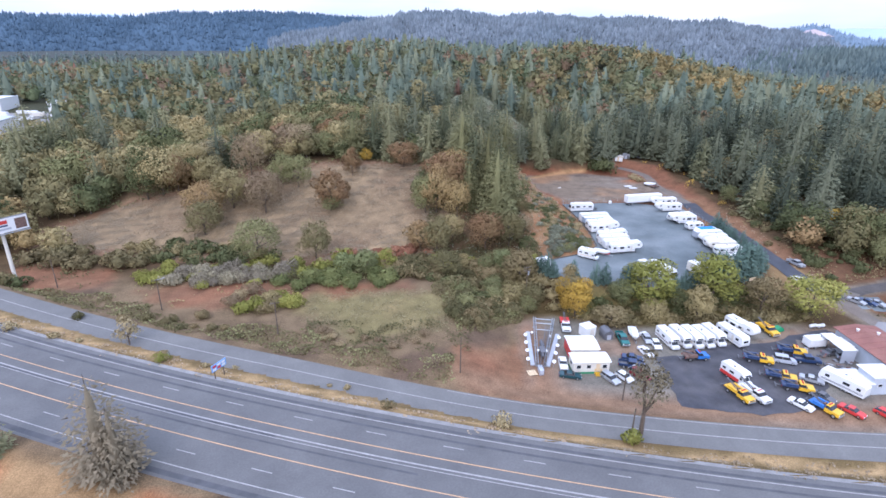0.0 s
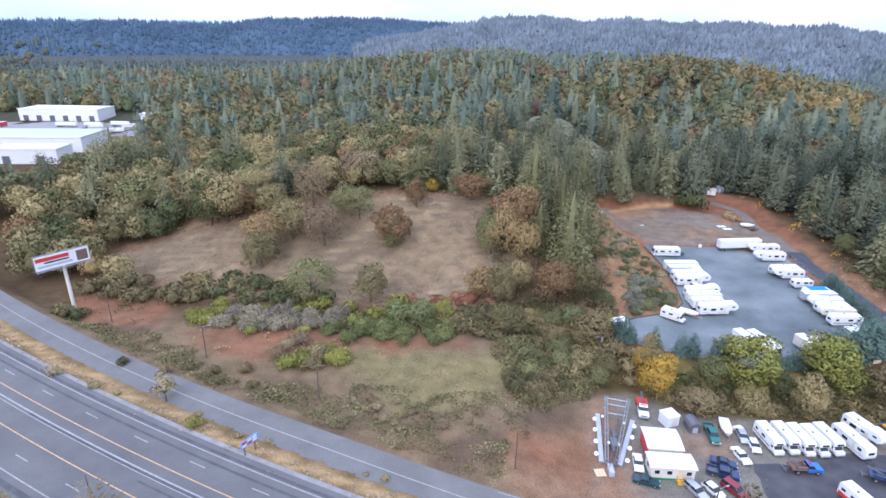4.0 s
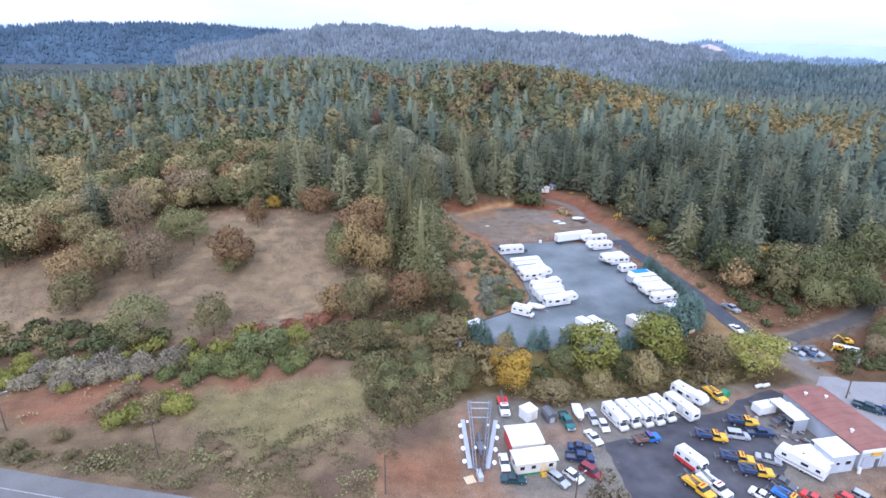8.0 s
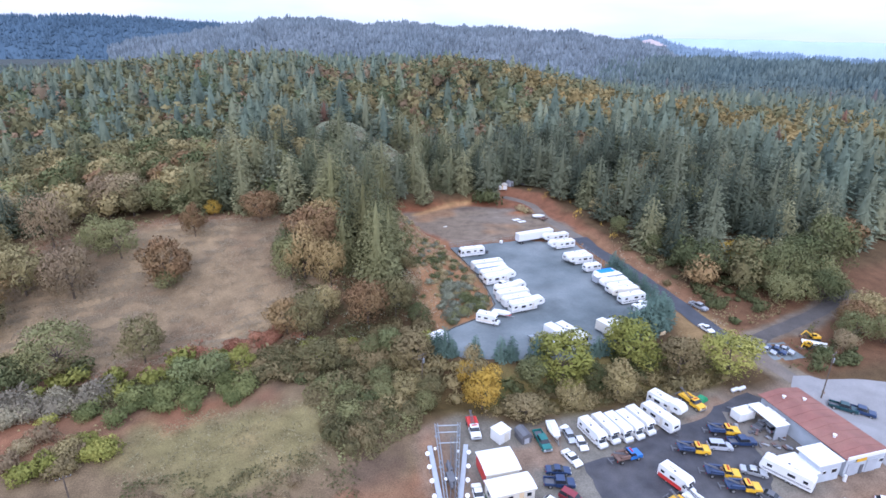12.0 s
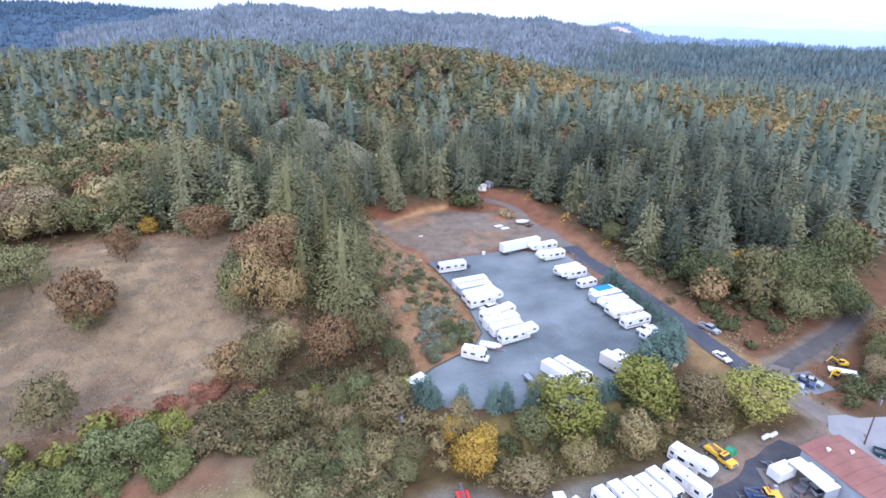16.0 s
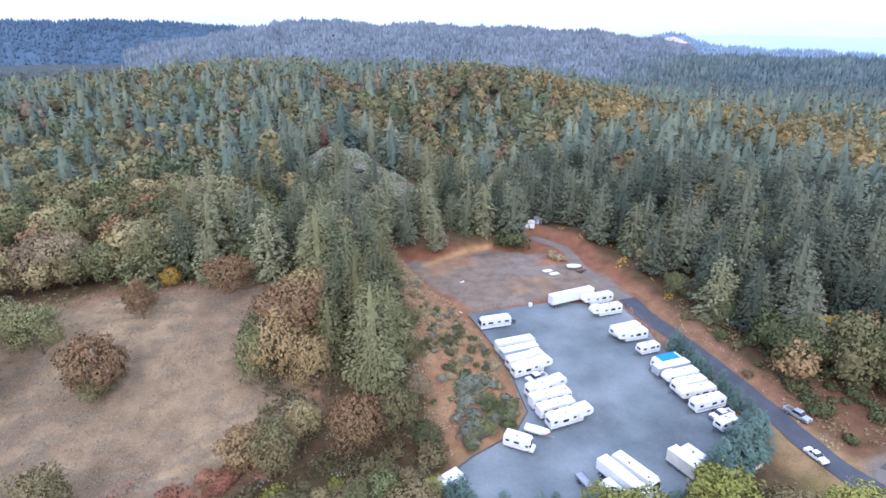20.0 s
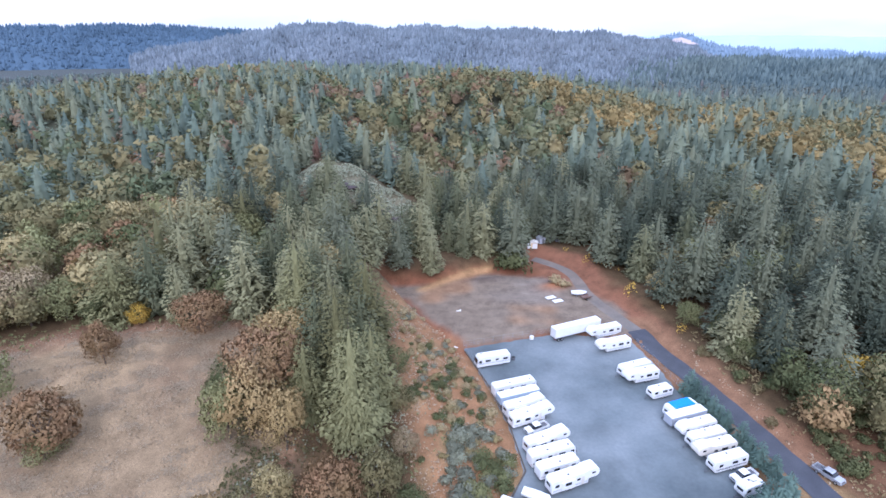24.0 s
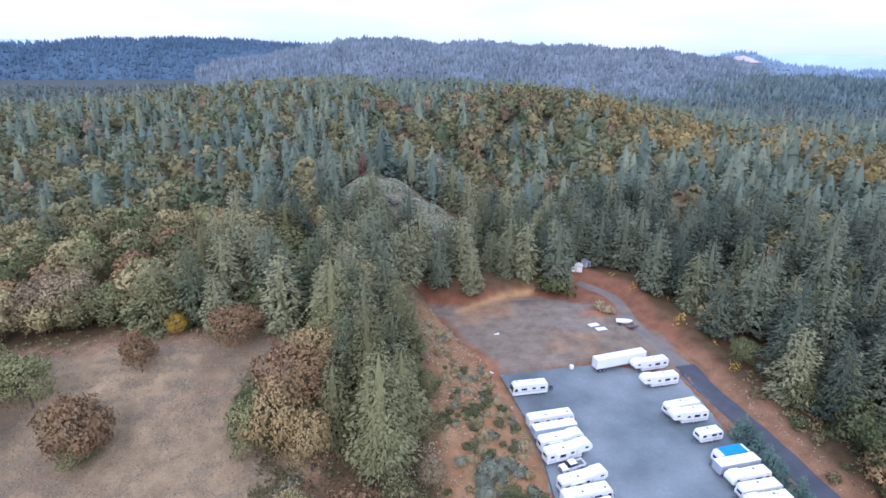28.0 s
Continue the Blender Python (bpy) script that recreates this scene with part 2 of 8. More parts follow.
M["forecourt"] = material("forecourt_concrete", (0.25, 0.242, 0.24), 0.9, vary=0.12, scale=0.3, fine=0.1, tint=(0.2, 0.19, 0.185), patch=0.8, patch_scale=0.12)
M["highway"] = material("highway", (0.128, 0.124, 0.121), 0.9, vary=0.1, scale=0.25, fine=0.12, bump=0.1, tint=(0.087, 0.085, 0.085), patch=0.8, patch_scale=0.1)
M["frontage"] = material("frontage", (0.148, 0.143, 0.134), 0.9, vary=0.12, scale=0.25, fine=0.12, bump=0.1, tint=(0.111, 0.107, 0.103), patch=0.8, patch_scale=0.08)
M["tar"] = material("tar", (0.07, 0.07, 0.075), 0.85, vary=0.25, scale=0.5)
M["line_white"] = material("line_white", (0.3, 0.285, 0.275), 0.8, vary=0.2, scale=1.5)
M["line_yellow"] = material("line_yellow", (0.48, 0.3, 0.16), 0.8, vary=0.2, scale=1.5)
M["shoulder"] = material("shoulder", (0.221, 0.212, 0.204), 0.95, vary=0.2, scale=0.5, fine=0.2)
M["white"] = material("white_paint", (0.671, 0.671, 0.662), 0.35, vary=0.04, scale=0.7)
M["roof_white"] = material("roof_white", (0.688, 0.679, 0.662), 0.6, vary=0.06, scale=0.8)
M["cream"] = material("cream_paint", (0.578, 0.544, 0.476), 0.5, vary=0.07, scale=0.6)
M["grey"] = material("grey_paint", (0.36, 0.38, 0.42), 0.5, vary=0.08, scale=0.7)
M["grey_dark"] = material("dark_grey_paint", (0.1, 0.1, 0.11), 0.5, vary=0.1, scale=1)
M["grey_blue"] = material("grey_blue_cover", (0.3, 0.36, 0.43), 0.75, vary=0.1, scale=0.7)
M["red"] = material("red_paint", (0.5, 0.04, 0.035), 0.35, vary=0.08, scale=1)
M["dark_red"] = material("dark_red_paint", (0.2, 0.02, 0.03), 0.3, vary=0.08, scale=1)
M["navy"] = material("navy_paint", (0.02, 0.04, 0.1), 0.3, vary=0.1, scale=1)
M["blue"] = material("blue_paint", (0.03, 0.14, 0.42), 0.4, vary=0.1, scale=1)
M["teal"] = material("teal_paint", (0.01, 0.12, 0.11), 0.3, vary=0.1, scale=1)
M["dark_teal"] = material("dark_teal_paint", (0.012, 0.05, 0.06), 0.3, vary=0.1, scale=1)
M["yellow"] = material("yellow_paint", (0.66, 0.38, 0.02), 0.4, vary=0.1, scale=1)
M["green"] = material("green_paint", (0.02, 0.22, 0.09), 0.5, vary=0.1, scale=1)
M["silver"] = material("silver_paint", (0.4, 0.41, 0.43), 0.35, 0.5, vary=0.06, scale=1)
M["tarp_blue"] = material("tarp_blue", (0.01, 0.2, 0.7), 0.6, vary=0.12, scale=1.2, bump=0.3)
M["glass"] = material("dark_glass", (0.02, 0.022, 0.026), 0.08, vary=0.05)
M["tyre"] = material("tyre_rubber", (0.02, 0.02, 0.02), 0.85, vary=0.1)
M["rim"] = material("rim_metal", (0.5, 0.5, 0.5), 0.4, 0.8, vary=0.1)
M["steel"] = material("steel", (0.3, 0.32, 0.34), 0.5, 0.6, vary=0.15, scale=2)
M["rust"] = material("rust_steel", (0.16, 0.1, 0.08), 0.8, 0.2, vary=0.3, scale=2)
M["wood"] = material("weathered_wood", (0.1, 0.075, 0.055), 0.9, vary=0.25, scale=3, fine=0.2)
M["plaster"] = material("plaster_grey", (0.42, 0.45, 0.49), 0.85, vary=0.1, scale=0.5)
M["roof_red"] = material("roof_red", (0.2, 0.08, 0.062), 0.85, vary=0.15, scale=0.35, fine=0.12, tint=(0.25, 0.12, 0.09), patch=0.8, patch_scale=0.15)
M["lamp_red"] = material("lamp_red", (0.4, 0.01, 0.01), 0.25)
M["lamp_clear"] = material("lamp_clear", (0.75, 0.75, 0.72), 0.15)
M["sign_blue"] = material("sign_blue", (0.18, 0.34, 0.62), 0.5, vary=0.08)
M["tan"] = material("tan_board", (0.62, 0.48, 0.3), 0.7, vary=0.12)
M["rock"] = material("dark_rock", (0.075, 0.058, 0.055), 0.95, vary=0.3, scale=0.4, fine=0.2, bump=0.6)
M["bark_dark"] = material("bark_dark", (0.05, 0.035, 0.026), 0.95, vary=0.3, scale=3)
M["bark"] = material("bark", (0.1, 0.075, 0.055), 0.95, vary=0.3, scale=3)


def leaf(name, color, tint, rand=0.8, island=0.13):
    return material(name, color, 0.8, vary=0.14, scale=0.35, tint=tint, patch=0.75, patch_scale=0.16, rand=rand, island=island, spec=0.1, thin=0.18)


M["needle"] = leaf("needle", (0.135, 0.160, 0.090), (0.200, 0.188, 0.100))
M["needle_dark"] = leaf("needle_dark", (0.086, 0.115, 0.082), (0.130, 0.135, 0.084))
M["needle_olive"] = leaf("needle_olive", (0.205, 0.190, 0.082), (0.165, 0.160, 0.076))
M["needle_blue"] = leaf("needle_blue", (0.090, 0.142, 0.120), (0.115, 0.164, 0.128), 0.5)
M["pine_grey"] = leaf("pine_grey_needles", (0.150, 0.150, 0.098), (0.190, 0.150, 0.100))
M["needle_brown"] = leaf("needle_brown", (0.164, 0.115, 0.079), (0.129, 0.112, 0.071))
M["oak"] = leaf("oak_leaf", (0.215, 0.200, 0.092), (0.285, 0.228, 0.108))
M["oak_green"] = leaf("oak_leaf_green", (0.130, 0.155, 0.066), (0.190, 0.180, 0.080))
M["oak_rust"] = leaf("oak_leaf_rust", (0.360, 0.208, 0.112), (0.268, 0.205, 0.090))
M["oak_bare"] = leaf("oak_twigs", (0.350, 0.245, 0.155), (0.280, 0.232, 0.122))
M["yellow_leaf"] = leaf("leaf_yellow", (0.460, 0.310, 0.050), (0.400, 0.250, 0.060), 0.3)
M["lime_leaf"] = leaf("leaf_lime", (0.245, 0.262, 0.060), (0.310, 0.280, 0.078), 0.5)
M["willow_leaf"] = leaf("leaf_willow", (0.205, 0.212, 0.100), (0.175, 0.196, 0.080), 0.5)
M["fresh_leaf"] = leaf("leaf_fresh", (0.140, 0.166, 0.060), (0.185, 0.185, 0.070), 0.5)
M["tan_leaf"] = leaf("leaf_tan", (0.290, 0.222, 0.118), (0.252, 0.208, 0.092), 0.6)
M["grey_leaf"] = leaf("leaf_grey", (0.300, 0.252, 0.195), (0.250, 0.222, 0.140), 0.8)
M["red_leaf"] = leaf("leaf_red", (0.36, 0.14, 0.085), (0.32, 0.18, 0.11), 0.6)
M["bramble"] = leaf("leaf_bramble", (0.122, 0.132, 0.054), (0.196, 0.146, 0.076))
M["sage"] = leaf("leaf_sage", (0.250, 0.258, 0.188), (0.215, 0.222, 0.150))
M["pale_grass"] = leaf("pale_grass_blades", (0.178, 0.160, 0.082), (0.200, 0.168, 0.094))
M["straw"] = leaf("straw_blades", (0.390, 0.312, 0.205), (0.330, 0.250, 0.160))
M["dry_grass"] = leaf("dry_grass_blades", (0.351, 0.280, 0.182), (0.260, 0.202, 0.137))


# ---------------------------------------------------------------- mesh helpers
class Mesh:
    """Collects vertices and faces for one mesh."""

    def __init__(self):
        self.v, self.f = [], []

    def add(self, verts, faces):
        k = len(self.v)
        self.v += [tuple(p) for p in verts]
        self.f += [tuple(i + k for i in f) for f in faces]
        return self

    def box(self, c, s, cut=0.0, turn=0.0):
        """A box with its centre, sizes and chamfered edges."""
        hx, hy, hz = s[0] / 2, s[1] / 2, s[2] / 2
        if cut <= 0:
            pts = [(x, y, z) for x in (-hx, hx) for y in (-hy, hy) for z in (-hz, hz)]
            fs = [(0, 1, 3, 2), (4, 6, 7, 5), (0, 4, 5, 1), (2, 3, 7, 6), (0, 2, 6, 4), (1, 5, 7, 3)]
        else:
            d = min(cut, hx * 0.9, hy * 0.9, hz * 0.9)
            ring = lambda z, k: [(-hx + k, -hy, z), (hx - k, -hy, z), (hx, -hy + k, z), (hx, hy - k, z), (hx - k, hy, z), (-hx + k, hy, z), (-hx, hy - k, z), (-hx, -hy + k, z)]
            inner = lambda z: [(-hx + d, -hy + d, z), (hx - d, -hy + d, z), (hx - d, -hy + d, z), (hx - d, hy - d, z), (hx - d, hy - d, z), (-hx + d, hy - d, z), (-hx + d, hy - d, z), (-hx + d, -hy + d, z)]
            pts = ring(-hz + d, d) + ring(hz - d, d)
            top = [(-hx + d, -hy + d, hz), (hx - d, -hy + d, hz), (hx - d, hy - d, hz), (-hx + d, hy - d, hz)]
            bot = [(a, b, -hz) for a, b, _ in top]
            pts += top + bot
            fs = [(i, (i + 1) % 8, 8 + (i + 1) % 8, 8 + i) for i in range(8)]
            fs += [(16, 17, 18, 19), (23, 22, 21, 20)]
            for k, (a, b) in enumerate(((0, 1), (2, 3), (4, 5), (6, 7))):
                fs += [(8 + a, 8 + b, 16 + (k + 1) % 4, 16 + k), (b, a, 20 + k, 20 + (k + 1) % 4)]
            for k, (a, b) in enumerate(((1, 2), (3, 4), (5, 6), (7, 0))):
                j = (k + 1) % 4
                fs += [(8 + a, 8 + b, 16 + j), (b, a, 20 + j)]
        ca, sa = math.cos(turn), math.sin(turn)
        return self.add([(c[0] + x * ca - y * sa, c[1] + x * sa + y * ca, c[2] + z) for x, y, z in pts], fs)

    def tube(self, a, b, r0, r1=None, n=8, cap=True):
        """A tapered tube between two points."""
        a, b = Vector(a), Vector(b)
        r1 = r0 if r1 is None else r1
        q = (b - a).to_track_quat("Z", "Y")
        pts = [a + q @ Vector((r0 * math.cos(i * math.tau / n), r0 * math.sin(i * math.tau / n), 0)) for i in range(n)]
        pts += [b + q @ Vector((r1 * math.cos(i * math.tau / n), r1 * math.sin(i * math.tau / n), 0)) for i in range(n)]
        fs = [(i, (i + 1) % n, n + (i + 1) % n, n + i) for i in range(n)]
        if cap:
            fs += [tuple(range(n))[::-1], tuple(range(n, 2 * n))]
        return self.add(pts, fs)

    def prism(self, profile, y0, y1, inset=0.0, cut=0.0):
        """A side outline (x, z) drawn across from y0 to y1; inset narrows it towards the top; cut chamfers the two rims."""
        n = len(profile)
        cx, cz = sum(p[0] for p in profile) / n, sum(p[1] for p in profile) / n
        lo, hi = min(p[1] for p in profile), max(p[1] for p in profile)
        mid = (y0 + y1) / 2
        rings = [(y0, cut), (y0 + cut, 0), (y1 - cut, 0), (y1, cut)] if cut else [(y0, 0), (y1, 0)]
        pts = []
        for y, k in rings:
            for x, z in profile:
                s = 1 - k / max(0.3, math.hypot(x - cx, z - cz)) if k else 1
                w = 1 - inset * (z - lo) / max(hi - lo, 1e-6)
                pts.append((cx + (x - cx) * s, mid + (y - mid) * w, cz + (z - cz) * s))
        fs = []
        for r in range(len(rings) - 1):
            fs += [(r * n + i, r * n + (i + 1) % n, (r + 1) * n + (i + 1) % n, (r + 1) * n + i) for i in range(n)]
        last = (len(rings) - 1) * n
        fs += [tuple(range(n))[::-1], tuple(range(last, last + n))]
        return self.add(pts, fs)

    def done(self, name, mat, smooth=False):
        me = bpy.data.meshes.new(name)
        me.from_pydata(self.v, [], self.f)
        me.materials.append(mat)
        if smooth:
            me.polygons.foreach_set("use_smooth", [True] * len(me.polygons))
        me.update()
        bm = bmesh.new()
        bm.from_mesh(me)
        bmesh.ops.recalc_face_normals(bm, faces=bm.faces)
        bm.to_mesh(me)
        bm.free()
        return me


def part(name, mesh, mat, parent, label="", smooth=False):
    """One mesh object under a thing or a part."""
    me = mesh.done(name, M[mat], smooth) if isinstance(mesh, Mesh) else mesh
    ob = new(name, me)
    ob.parent = parent
    if label:
        ob["label"] = label
    return ob


def thing(name, label, category, group="", kind=""):
    return tagged(new(name), label, category, group, kind)


def settle(ob, x, y, turn=0.0, z=None, scale=1.0):
    """Stands a thing on the ground, turned by degrees."""
    ob.matrix_basis = pose(x, y, float(ground_z(x, y)) if z is None else z, 0, 0, turn) @ Matrix.Scale(scale, 4)
    return ob


# ---------------------------------------------------------------- ground
def span(lo, hi, step, far, grow=1.16):
    mid = list(np.arange(lo, hi, step))
    a, d = mid[-1], step
    up = []
    while a < far:
        d *= grow
        a += d
        up.append(a)
    a, d = mid[0], step
    down = []
    while a > -far:
        d *= grow
        a -= d
        down.append(a)
    return np.array(down[::-1] + mid + up)


def sheet(name, xs, ys, mat, lift=0.0, kind="structure", label="", category="", tones=None):
    """A grid laid on the ground; xs, ys are 2-D arrays of places."""
    zs = ground_z(xs, ys) + lift
    n, m = xs.shape
    me = bpy.data.meshes.new(name)
    verts = np.stack([xs, ys, zs], -1).reshape(-1, 3)
    idx = np.arange(n * m).reshape(n, m)
    faces = np.stack([idx[:-1, :-1], idx[1:, :-1], idx[1:, 1:], idx[:-1, 1:]], -1).reshape(-1, 4)
    me.from_pydata(verts.tolist(), [], faces.tolist())
    me.materials.append(M[mat])
    me.polygons.foreach_set("use_smooth", [True] * len(me.polygons))
    if tones is not None:
        at = me.color_attributes.new("tone", "FLOAT_COLOR", "POINT")
        c = np.concatenate([tones.reshape(-1, 3), np.ones((n * m, 1))], 1)
        at.data.foreach_set("color", c.ravel())
    me.update()
    if me.polygons[0].normal.z < 0:
        me.flip_normals()
    return tagged(new(name, me), label, category, "", kind)


def ground_tones(x, y):
    """The colour of the bare ground: dry grass, red soil, lawn, leaf litter, gravel. Far off, tree shade and haze are
    painted in.
    """
    def blend(c, col, m):
        return c + (np.array(col) - c) * m[..., None]
    wob = rumple(x, y, 7.0, 1.0) * 1.6 + rumple(x, y, 2.6, 5.0) * 0.8
    c = np.zeros(x.shape + (3,)) + np.array((0.095, 0.072, 0.045))
    dry = (1 - sstep(-2, 5, inside(MEADOW, x, y) + wob))
    c = blend(c, (0.235, 0.195, 0.138), dry)
    c = blend(c, (0.14, 0.1, 0.075), dry * sstep(-0.2, 1.2, rumple(x, y, 9.0, 3.0)) * 0.45)
    c = blend(c, (0.3, 0.25, 0.172), dry * sstep(0.0, 1.3, rumple(x, y, 15.0, 2.0) + rumple(x, y, 4.5, 4.0) * 0.7) * 0.8)
    c = blend(c, (0.2, 0.1, 0.07), dry * sstep(-7, 0, inside(MEADOW, x, y) + wob) * 0.55)
    field = (1 - sstep(190, 204, y + wob)) * (1 - sstep(14, 24, x + wob)) * sstep(-150, -120, x)
    c = blend(c, (0.172, 0.14, 0.098), field)
    c = blend(c, (0.11, 0.085, 0.07), field * sstep(0.2, 1.2, rumple(x, y, 6.0, 9.0)) * 0.8)
    c = blend(c, (0.185, 0.175, 0.095), 1 - sstep(-5, 4, inside(LAWN, x, y) + wob * 1.6))
    c = blend(c, (0.25, 0.22, 0.125), (1 - sstep(-5, 4, inside(LAWN, x, y) + wob)) * sstep(0.0, 1.2, rumple(x, y, 5.0, 4.0)) * 0.8)
    for r in REDS:
        c = blend(c, (0.225, 0.122, 0.082), (1 - sstep(-2.5, 2.5, inside(r, x, y) + wob)) * (0.62 + 0.3 * sstep(-0.6, 0.8, rumple(x, y, 6.0, 4.4))))
    bank = sstep(28, 38, x) * (1 - sstep(52, 60, x)) * sstep(205, 216, y) * (1 - sstep(280, 300, y))
    c = blend(c, (0.3, 0.185, 0.11), bank * 0.9)
    c = blend(c, (0.28, 0.235, 0.14), bank * sstep(0.0, 1.2, rumple(x, y, 5.0, 6.0)) * 0.7)
    c = blend(c, (0.22, 0.095, 0.06), (1 - sstep(0, 8, inside(PAD, x, y) + wob)) * 0.8)
    c = blend(c, (0.2, 0.108, 0.075), (1 - sstep(6, 13, along(TRACK, x, y) + wob * 0.6)))
    c = blend(c, (0.22, 0.14, 0.095), (1 - sstep(5.5, 11, along(DRIVE, x, y) + wob * 0.6)) * sstep(200, 215, y))
    c = blend(c, (0.25, 0.19, 0.11), (1 - sstep(5.5, 12, along(DRIVE, x, y) + wob * 0.6)) * (1 - sstep(200, 215, y)))
    pad = 1 - sstep(-2.5, 1.5, inside(PAD, x, y) + wob * 0.6)
    c = blend(c, (0.19, 0.17, 0.15), pad)
    c = blend(c, (0.27, 0.18, 0.12), pad * sstep(0.3, 1.3, rumple(x, y, 11.0, 7.0)) * 0.8)
    c = blend(c, (0.2, 0.19, 0.185), pad * sstep(0.2, 1.4, rumple(x, y, 16.0, 1.5) + (x - 78) / 30) * 0.8)
    gold = np.exp(-(along([(50, 309), (60, 314), (70, 318), (77, 319)], x, y) / 1.7) ** 2)
    c = blend(c, (0.42, 0.29, 0.16), gold * 0.8)
    c = blend(c, (0.3, 0.14, 0.075), np.exp(-(np.hypot((x - 96) / 5.5, (y - 301.5) / 3.0)) ** 2))
    c = blend(c, (0.1, 0.085, 0.085), np.exp(-(np.hypot((x - 74) / 8.0, (y - 311.5) / 2.2)) ** 2) * 0.85)
    yard = 1 - sstep(-2, 2, inside(YARD, x, y) + wob * 0.5)
    c = blend(c, (0.19, 0.2, 0.2), yard)
    c = blend(c, (0.25, 0.17, 0.125), yard * np.maximum(1 - sstep(20, 30, x), sstep(0.7, 1.3, rumple(x, y, 9.0, 8.0)) * 0.6 + 0.5 * sstep(86, 96, x)))
    c = blend(c, (0.12, 0.1, 0.05), np.exp(-(along(CREEK, x, y) / 5) ** 2) * sstep(12, 24, x))
    c = blend(c, (0.17, 0.16, 0.07), (1 - sstep(0, 5, inside([(40, 188), (100, 192), (100, 182), (60, 180), (40, 183)], x, y) + wob)) * 0.7)
    c = blend(c, (0.2, 0.19, 0.17), (1 - sstep(2.5, 5.5, along(LOOP, x, y) + wob * 0.4)))
    c = blend(c, (0.15, 0.09, 0.06), sstep(112, 118, x) * (1 - sstep(215, 225, y)) * sstep(170, 178, y) * sstep(3.0, 5.5, along(LOOP, x, y) + wob * 0.4) * 0.85)
    c = blend(c, (0.13, 0.12, 0.115), (1 - sstep(2.0, 4.5, along(LOOP, x, y) + wob * 0.4)) * sstep(116, 124, x))
    df = (y - front_y(x)) * 0.955
    c = blend(c, (0.24, 0.17, 0.125), np.exp(-((df - 8) / 4) ** 2) * sstep(-2, 8, x))
    dh = (y - hwy_y(x)) * 0.955
    verge = sstep(4, 7, dh) * (1 - sstep(-4, -2, df))
    c = blend(c, (0.16, 0.13, 0.07), verge)
    c = blend(c, (0.42, 0.33, 0.2), verge * np.exp(-((df + 6.0 + 0.5 * wob) / 1.3) ** 2))
    south = sstep(20, 24, -dh)
    c = blend(c, (0.3, 0.22, 0.13), south)
    c = blend(c, (0.3, 0.12, 0.06), south * sstep(0.4, 1.2, rumple(x, y, 8.0, 2.0)) * (1 - sstep(26, 31, -dh)))
    # shade in the gaps between far trees, painted as near-black ground
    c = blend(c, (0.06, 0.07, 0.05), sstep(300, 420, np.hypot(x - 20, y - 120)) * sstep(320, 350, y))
    c = blend(c, (0.16, 0.165, 0.125), 1 - sstep(0.8, 1.2, np.hypot((x - 34) / 25, (y - 369) / 15)))
    # haze over the farthest ground, painted as a dull blue tone
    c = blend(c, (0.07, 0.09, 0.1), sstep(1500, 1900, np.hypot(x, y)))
    return c * np.array((0.875, 0.755, 0.62))


gx, gy = np.meshgrid(span(-130, 175, 1.6, 4700), span(92, 335, 1.6, 4700), indexing="ij")
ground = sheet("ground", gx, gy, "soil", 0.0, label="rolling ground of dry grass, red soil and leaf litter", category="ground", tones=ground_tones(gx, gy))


def ribbon(name, line_y, x0, x1, off0, off1, mat, lift, label, category, step=3.0, kind="structure"):
    """A strip along one of the two roads, between two offsets from its line."""
    xs = np.arange(x0, x1 + 0.01, step if x1 - x0 > step else (x1 - x0))
    n = 2 if abs(off1 - off0) < 2 else 8
    offs = np.linspace(off0, off1, n)
    X, O = np.meshgrid(xs, offs, indexing="ij")
    return sheet(name, X, line_y(X) + O / 0.955, mat, lift, kind, label, category)



# ---------------------------------------------------------------- roads, lot, yard surfaces
highway = ribbon("road_highway", hwy_y, -330, 420, -19, 5.2, "highway", 0.03, "wide grey asphalt highway with worn lane markings", "road")
for off0, off1, mat, name, label in ((3.0, 3.2, "line_white", "edge_line", "white edge line on the highway"), (-3.1, -2.9, "line_yellow", "yellow_line", "faded yellow line on the highway"), (-5.25, -4.95, "line_white", "median_line", "pale median line on the highway"),
                                     (-5.95, -5.8, "line_white", "median_line", "thin pale median line on the highway"), (-10.0, -9.8, "line_yellow", "yellow_line", "faded yellow line on the highway"), (-16.3, -16.1, "line_white", "edge_line", "white edge line on the highway")):
    ribbon(name, hwy_y, -330, 420, off0, off1, mat, 0.05, label, "road marking")
for off0, off1, x0, x1 in ((3.5, 4.1, -330, 420), (1.2, 1.7, -330, 420), (-18.4, -17.4, -330, 420), (-7.4, -7.0, -60, -5), (-5.8, -5.3, -90, -30)):
    ribbon("tar_band", hwy_y, x0, x1, off0, off1, "tar", 0.042, "dark tar band along the highway", "road repair")
for lane in (0.0, -13.1):
    for k in range(-16, 18):
        x = -52.2 + k * 13.05 + (9 if lane else 0)
        ribbon("lane_dash", hwy_y, x - 1.7, x + 1.7, lane - 0.09, lane + 0.09, "line_white", 0.05, "white lane dash", "road marking", 1.7)
ribbon("road_shoulder", hwy_y, -330, 420, 5.2, 6.2, "shoulder", 0.025, "pale gravel shoulder of the highway", "road shoulder")
ribbon("road_frontage", front_y, -330, 420, -3.6, 4.0, "frontage", 0.03, "grey two-lane frontage road", "road")
ribbon("centre_line", front_y, -330, 420, -0.1, 0.1, "line_white", 0.05, "pale centre line of the frontage road", "road marking")
